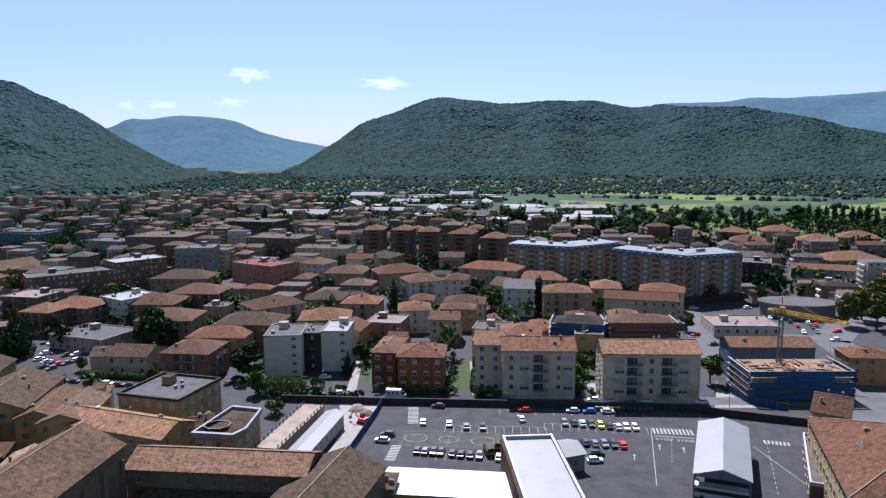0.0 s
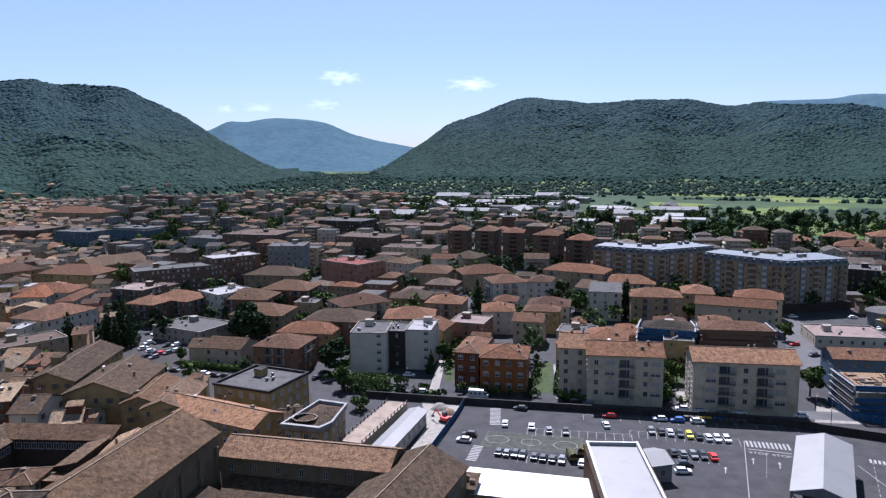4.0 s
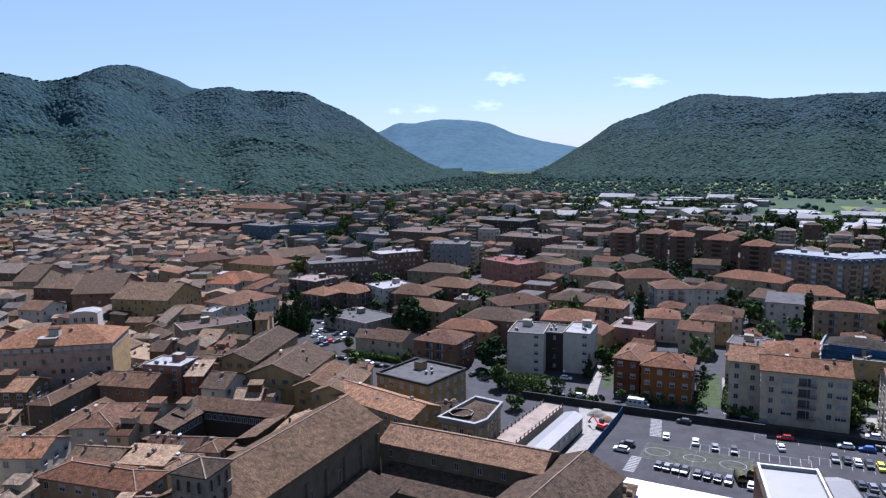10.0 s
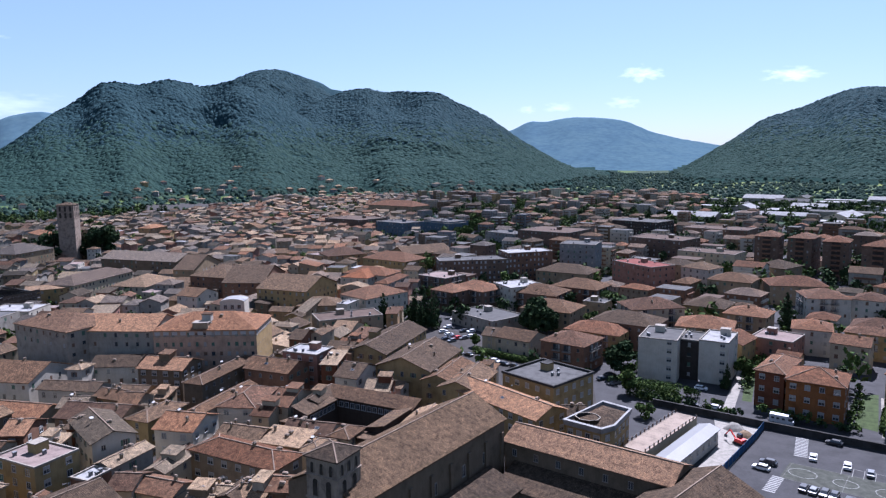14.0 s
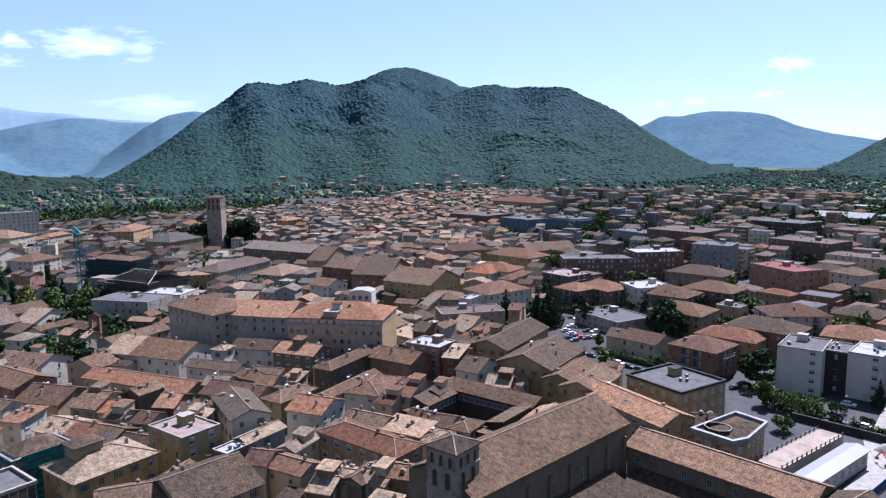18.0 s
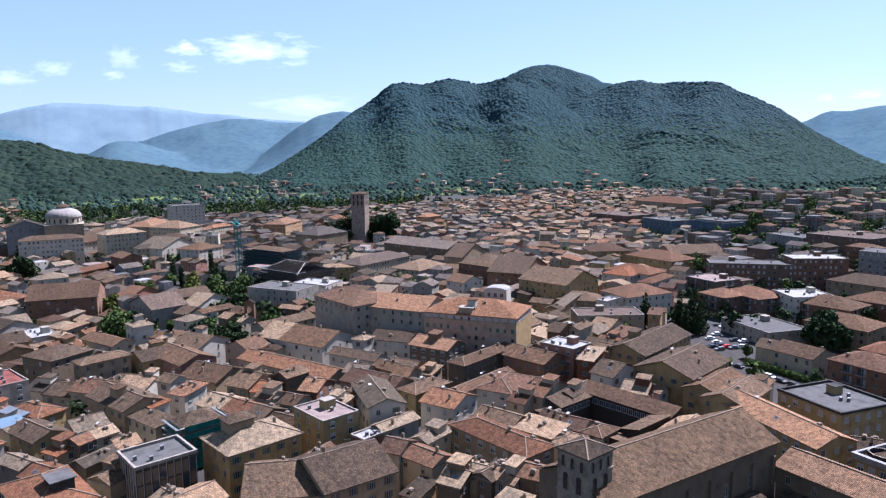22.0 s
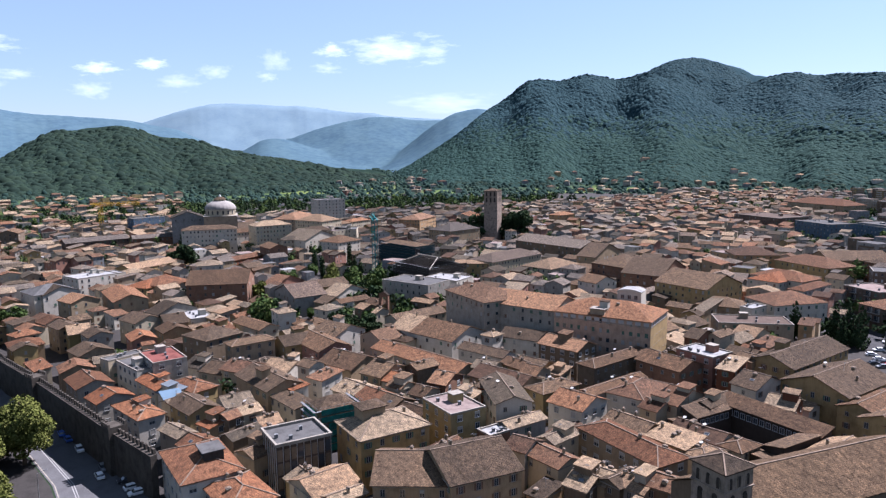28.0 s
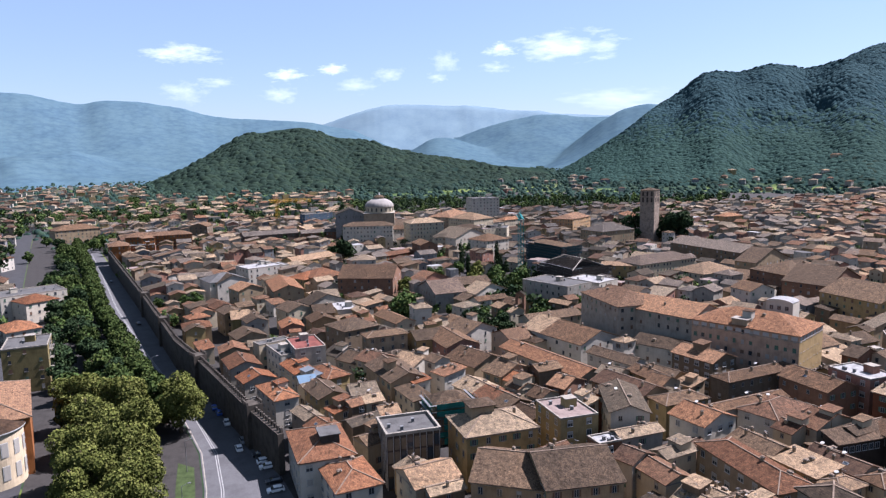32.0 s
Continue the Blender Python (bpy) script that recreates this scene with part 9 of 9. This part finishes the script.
def car_master(col):
    c = thing("car", pose(0, 0, -50), f"{col} hatchback car parked on the asphalt", "car", "parked cars")
    side = [(-2.1, 0.3), (2.05, 0.3), (2.1, 0.62), (1.95, 0.82), (1.05, 0.95), (-1.75, 0.98), (-2.1, 0.85)]
    s = Shape()
    w = 0.87
    n = len(side)
    s.poly([(x, -w, z) for x, z in side], "paint_" + col)
    s.poly([(x, w, z) for x, z in reversed(side)], "paint_" + col)
    for i in range(n):
        (ax, az), (bx, bz) = side[i], side[(i + 1) % n]
        s.poly([(ax, w, az), (bx, w, bz), (bx, -w, bz), (ax, -w, az)][::-1], "paint_" + col)
    part("body", s, c)
    g = Shape()
    lo, hi = ((-1.85, 1.1, 0.83, 0.96), (-1.45, 0.45, 0.66, 1.42))
    P = [[(x, y, q[3]) for x, y in ((q[0], -q[2]), (q[1], -q[2]), (q[1], q[2]), (q[0], q[2]))] for q in (lo, hi)]
    for i in range(4):
        j = (i + 1) % 4
        g.poly([P[0][i], P[0][j], P[1][j], P[1][i]], "pane")
    part("glass_house", g, c)
    r = Shape()
    r.box(-1.5, 0.5, -0.68, 0.68, 1.42, 1.48, "paint_" + col, 0.92)
    part("roof", r, c)
    for u in (-1.3, 1.3):
        for v in (-0.8, 0.8):
            q = Shape()
            q.tube(0, 0, -0.1, 0.1, 0.31, 0.31, "rubber", 12)
            q.tube(0, 0, 0.1, 0.11, 0.19, 0.17, "metal_grey", 10)
            part("wheel", q, c, m=pose(u, v, 0.31, 90 if v < 0 else -90))
    for v in (-0.62, 0.62):
        q = Shape()
        q.box(2.02, 2.09, v - 0.18, v + 0.18, 0.62, 0.76, "trim_white")
        part("headlight", q, c)
    return c


MASTERS = {}


def car(col, x, y, rot):
    m = pose(x, y, 0.025, 0, 0, rot + rng.choice((0, 180)) + rng.uniform(-2, 2))
    if col not in MASTERS:
        MASTERS[col] = car_master(col)
        MASTERS[col].matrix_basis = m
    else:
        copy_thing(MASTERS[col], m)


car('red', 24.9, 207.3, 0)
car('white', 39.6, 206.2, 0)
car('blue', 44.6, 205.6, 0)
car('white', 50.4, 205.2, 0)
car('grey', 35.5, 196.5, 90)
car('black', 38.2, 196.5, 90)
car('white', 40.6, 195.9, 90)
car('black', 43.1, 195.2, 90)
car('yellow', 45.6, 194.4, 90)
car('black', 48.0, 193.9, 90)
car('white', 50.4, 193.2, 90)
car('white', 52.7, 192.7, 90)
car('white', 55.2, 192.6, 90)
car('black', 38.7, 182.3, 95)
car('grey', 41.1, 181.6, 95)
car('grey', 43.7, 181.2, 95)
car('black', 46.1, 180.9, 95)
car('red', 48.5, 180.5, 95)
car('white', 23.1, 199.9, 95)
car('black', 40.3, 175.4, 5)
car('white', 39.0, 171.2, 5)
car('white', 1.4, 196.6, 90)
car('grey', 6.4, 194.4, 90)
car('black', 11.1, 193.6, 90)
car('black', 2.1, 176.2, 80)
car('black', 4.4, 175.6, 80)
car('black', 6.8, 175.1, 80)
car('grey', 9.2, 174.5, 80)
car('white', 14.3, 173.5, 80)
car('black', -7.3, 178.1, 80)
car('grey', -5.2, 177.7, 80)
car('black', -3.0, 177.2, 80)
car('black', -1.0, 176.8, 80)
car('black', -16.2, 189.3, -8)
car('white', -17.5, 185.1, -8)
car('black', -2.0, 211.1, -8)
car('white', -6.4, 198.2, 90)
car('white', 48.1, 215.4, -4)
car('white', 53.4, 214.7, -4)
car('grey', 59.4, 214.5, -4)
car('white', 64.8, 214.1, -4)
car('white', 82.0, 212.6, -4)
car('black', 15.6, 219.6, -4)
car('grey', 19.5, 218.3, -4)
car('white', -42.5, 240.8, -5)
car('black', -41.6, 223.3, -5)
car('white', -35.6, 223.8, -5)
car('black', -75.2, 235.1, 60)
car('grey', -69.7, 232.7, 60)
car('white', -72.5, 250.5, 60)
car('black', -74.1, 240.7, 60)
car('white', -136.9, 239.9, -10)
car('black', -131.7, 238.7, -10)
car('black', -125.7, 237.3, -10)
car('white', -118.4, 236.0, -10)
car('black', -113.6, 234.4, -10)
car('black', -108.8, 233.7, -10)
car('white', -103.0, 233.3, -10)
car('white', -167.6, 289.3, 60)
car('white', -160.2, 283.9, 60)
car('white', -162.3, 274.5, 60)
car('white', -159.9, 266.3, 60)
car('white', -154.8, 262.8, 60)
car('black', -151.1, 260.2, 60)
car('red', -148.3, 259.9, 60)
car('grey', -146.1, 260.5, 60)
car('white', -144.9, 263.9, 60)
car('black', -152.1, 271.6, 60)
car('white', -148.8, 272.5, 60)
car('black', -152.3, 255.8, 60)
car('grey', -148.5, 254.3, 60)
car('black', -157.6, 316.7, 110)
car('black', -152.4, 313.0, 110)
car('white', -148.0, 310.7, 110)
car('black', -148.6, 317.5, 110)
car('black', 150.2, 326.0, 70)
car('white', 156.0, 324.5, 70)
car('white', 159.3, 320.7, 70)
car('black', 161.5, 316.4, 70)
car('red', 160.7, 307.9, 70)
car('white', 168.4, 313.3, 70)
car('red', 169.7, 309.2, 70)
car('white', 158.0, 297.1, 70)
car('grey', 163.9, 296.9, 70)
car('white', 146.4, 308.4, 70)
car('black', 166.1, 304.9, 70)
car('red', 173.2, 298.2, 10)
car('white', 164.6, 284.4, 10)
car('red', 109.6, 294.6, 10)
car('black', 111.5, 279.0, 10)
car('white', 127.1, 345.3, 10)
car('white', 154.3, 345.6, 10)
car('white', 163.6, 263.1, 40)
car('white', 162.2, 253.2, 40)
car('black', 111.3, 280.1, 40)
car('white', -186.8, -3.6, 12)
car('white', -207.2, -8.3, 12)
car('grey', -191.5, -2.6, 12)
car('blue', -221.9, -13.1, 12)
car('blue', -216.7, -11.3, 12)
car('black', -181.1, 2.3, 100)
car('white', -176.4, 3.6, 100)
car('white', -172.8, 4.3, 100)
car('black', -164.0, 6.1, 100)
car('white', -159.0, 6.5, 100)
car('black', -353.9, -60.4, 20)
car('black', -485.7, -101.5, 20)


def camper(x, y, rot):
    c = thing("camper_van", pose(x, y, 0, 0, 0, rot), "white camper van parked by the garden wall", "van")
    s = Shape()
    s.box(-3.2, 2.0, -1.1, 1.1, 0.5, 2.9, "metal_white", 0.97)
    part("living_box", s, c)
    s = Shape()
    s.box(2.0, 3.4, -1.0, 1.0, 0.5, 1.5, "metal_white")
    s.box(1.98, 3.0, -0.95, 0.95, 1.5, 2.3, "pane", 0.85)
    part("cab", s, c)
    for u in (-2.2, -0.8, 0.7):
        s = Shape()
        s.box(u - 0.4, u + 0.4, -1.13, -1.08, 1.6, 2.2, "pane")
        part("side_window", s, c)
    for u in (-2.0, 2.5):
        for v in (-1.0, 1.0):
            s = Shape()
            s.tube(0, 0, -0.12, 0.12, 0.36, 0.36, "rubber", 12)
            part("wheel", s, c, m=pose(u, v, 0.36, 90))


camper(-16, 220.6, -5)


def field_truck(x, y, rot):
    c = thing("covered_truck", pose(x, y, 0, 0, 0, rot), "olive green covered truck on the car park", "truck")
    s = Shape()
    s.box(-2.2, 1.2, -1.1, 1.1, 0.8, 1.3, "wall_olive")
    part("bed", s, c)
    s = Shape()
    for a, b in zip(np.linspace(0, math.pi, 7), np.linspace(0, math.pi, 7)[1:]):
        s.poly([(-2.2, 1.1 * math.cos(a), 1.3 + 1.4 * math.sin(a)), (1.2, 1.1 * math.cos(a), 1.3 + 1.4 * math.sin(a)), (1.2, 1.1 * math.cos(b), 1.3 + 1.4 * math.sin(b)), (-2.2, 1.1 * math.cos(b), 1.3 + 1.4 * math.sin(b))], "canvas")
    part("canvas_cover", s, c)
    s = Shape()
    s.box(1.3, 2.6, -1.0, 1.0, 0.8, 2.2, "canvas", 0.9)
    part("cab", s, c)
    for u in (-1.6, 1.9):
        for v in (-0.95, 0.95):
            s = Shape()
            s.tube(0, 0, -0.16, 0.16, 0.48, 0.48, "rubber", 12)
            part("wheel", s, c, m=pose(u, v, 0.5, 90))


surface("canvas", (0.085, 0.085, 0.05), 0.95, 0.2, 0.4, 3.0)
field_truck(14.8, 180, 80)
field_truck(11.8, 176.5, 100)


def street_lamp(x, y, turn):
    t = thing("street_lamp", pose(x, y, 0, 0, 0, turn), "grey steel street lamp with a curved arm", "street lamp", "street lamps")
    s = Shape()
    s.tube(0, 0, 0, 8.5, 0.1, 0.06, "metal_grey", 8)
    part("pole", s, t)
    s = Shape()
    s.bar((0, 0, 8.4), (1.6, 0, 8.9), 0.05, "metal_grey")
    part("arm", s, t)
    s = Shape()
    s.box(1.3, 2.1, -0.16, 0.16, 8.85, 9.0, "metal_grey", 0.8)
    part("head", s, t)


for x, y, a in ((10, 218, 270), (50, 215, 270), (88, 206, 250), (-40, 224, 270), (-150, -13.5, 100), (-176, -16, 100), (-212, -24, 100), (-260, -38, 100), (120, 240, 200), (150, 262, 220), (-125, 246, 100), (-100, 240, 100)):
    street_lamp(x, y, a)
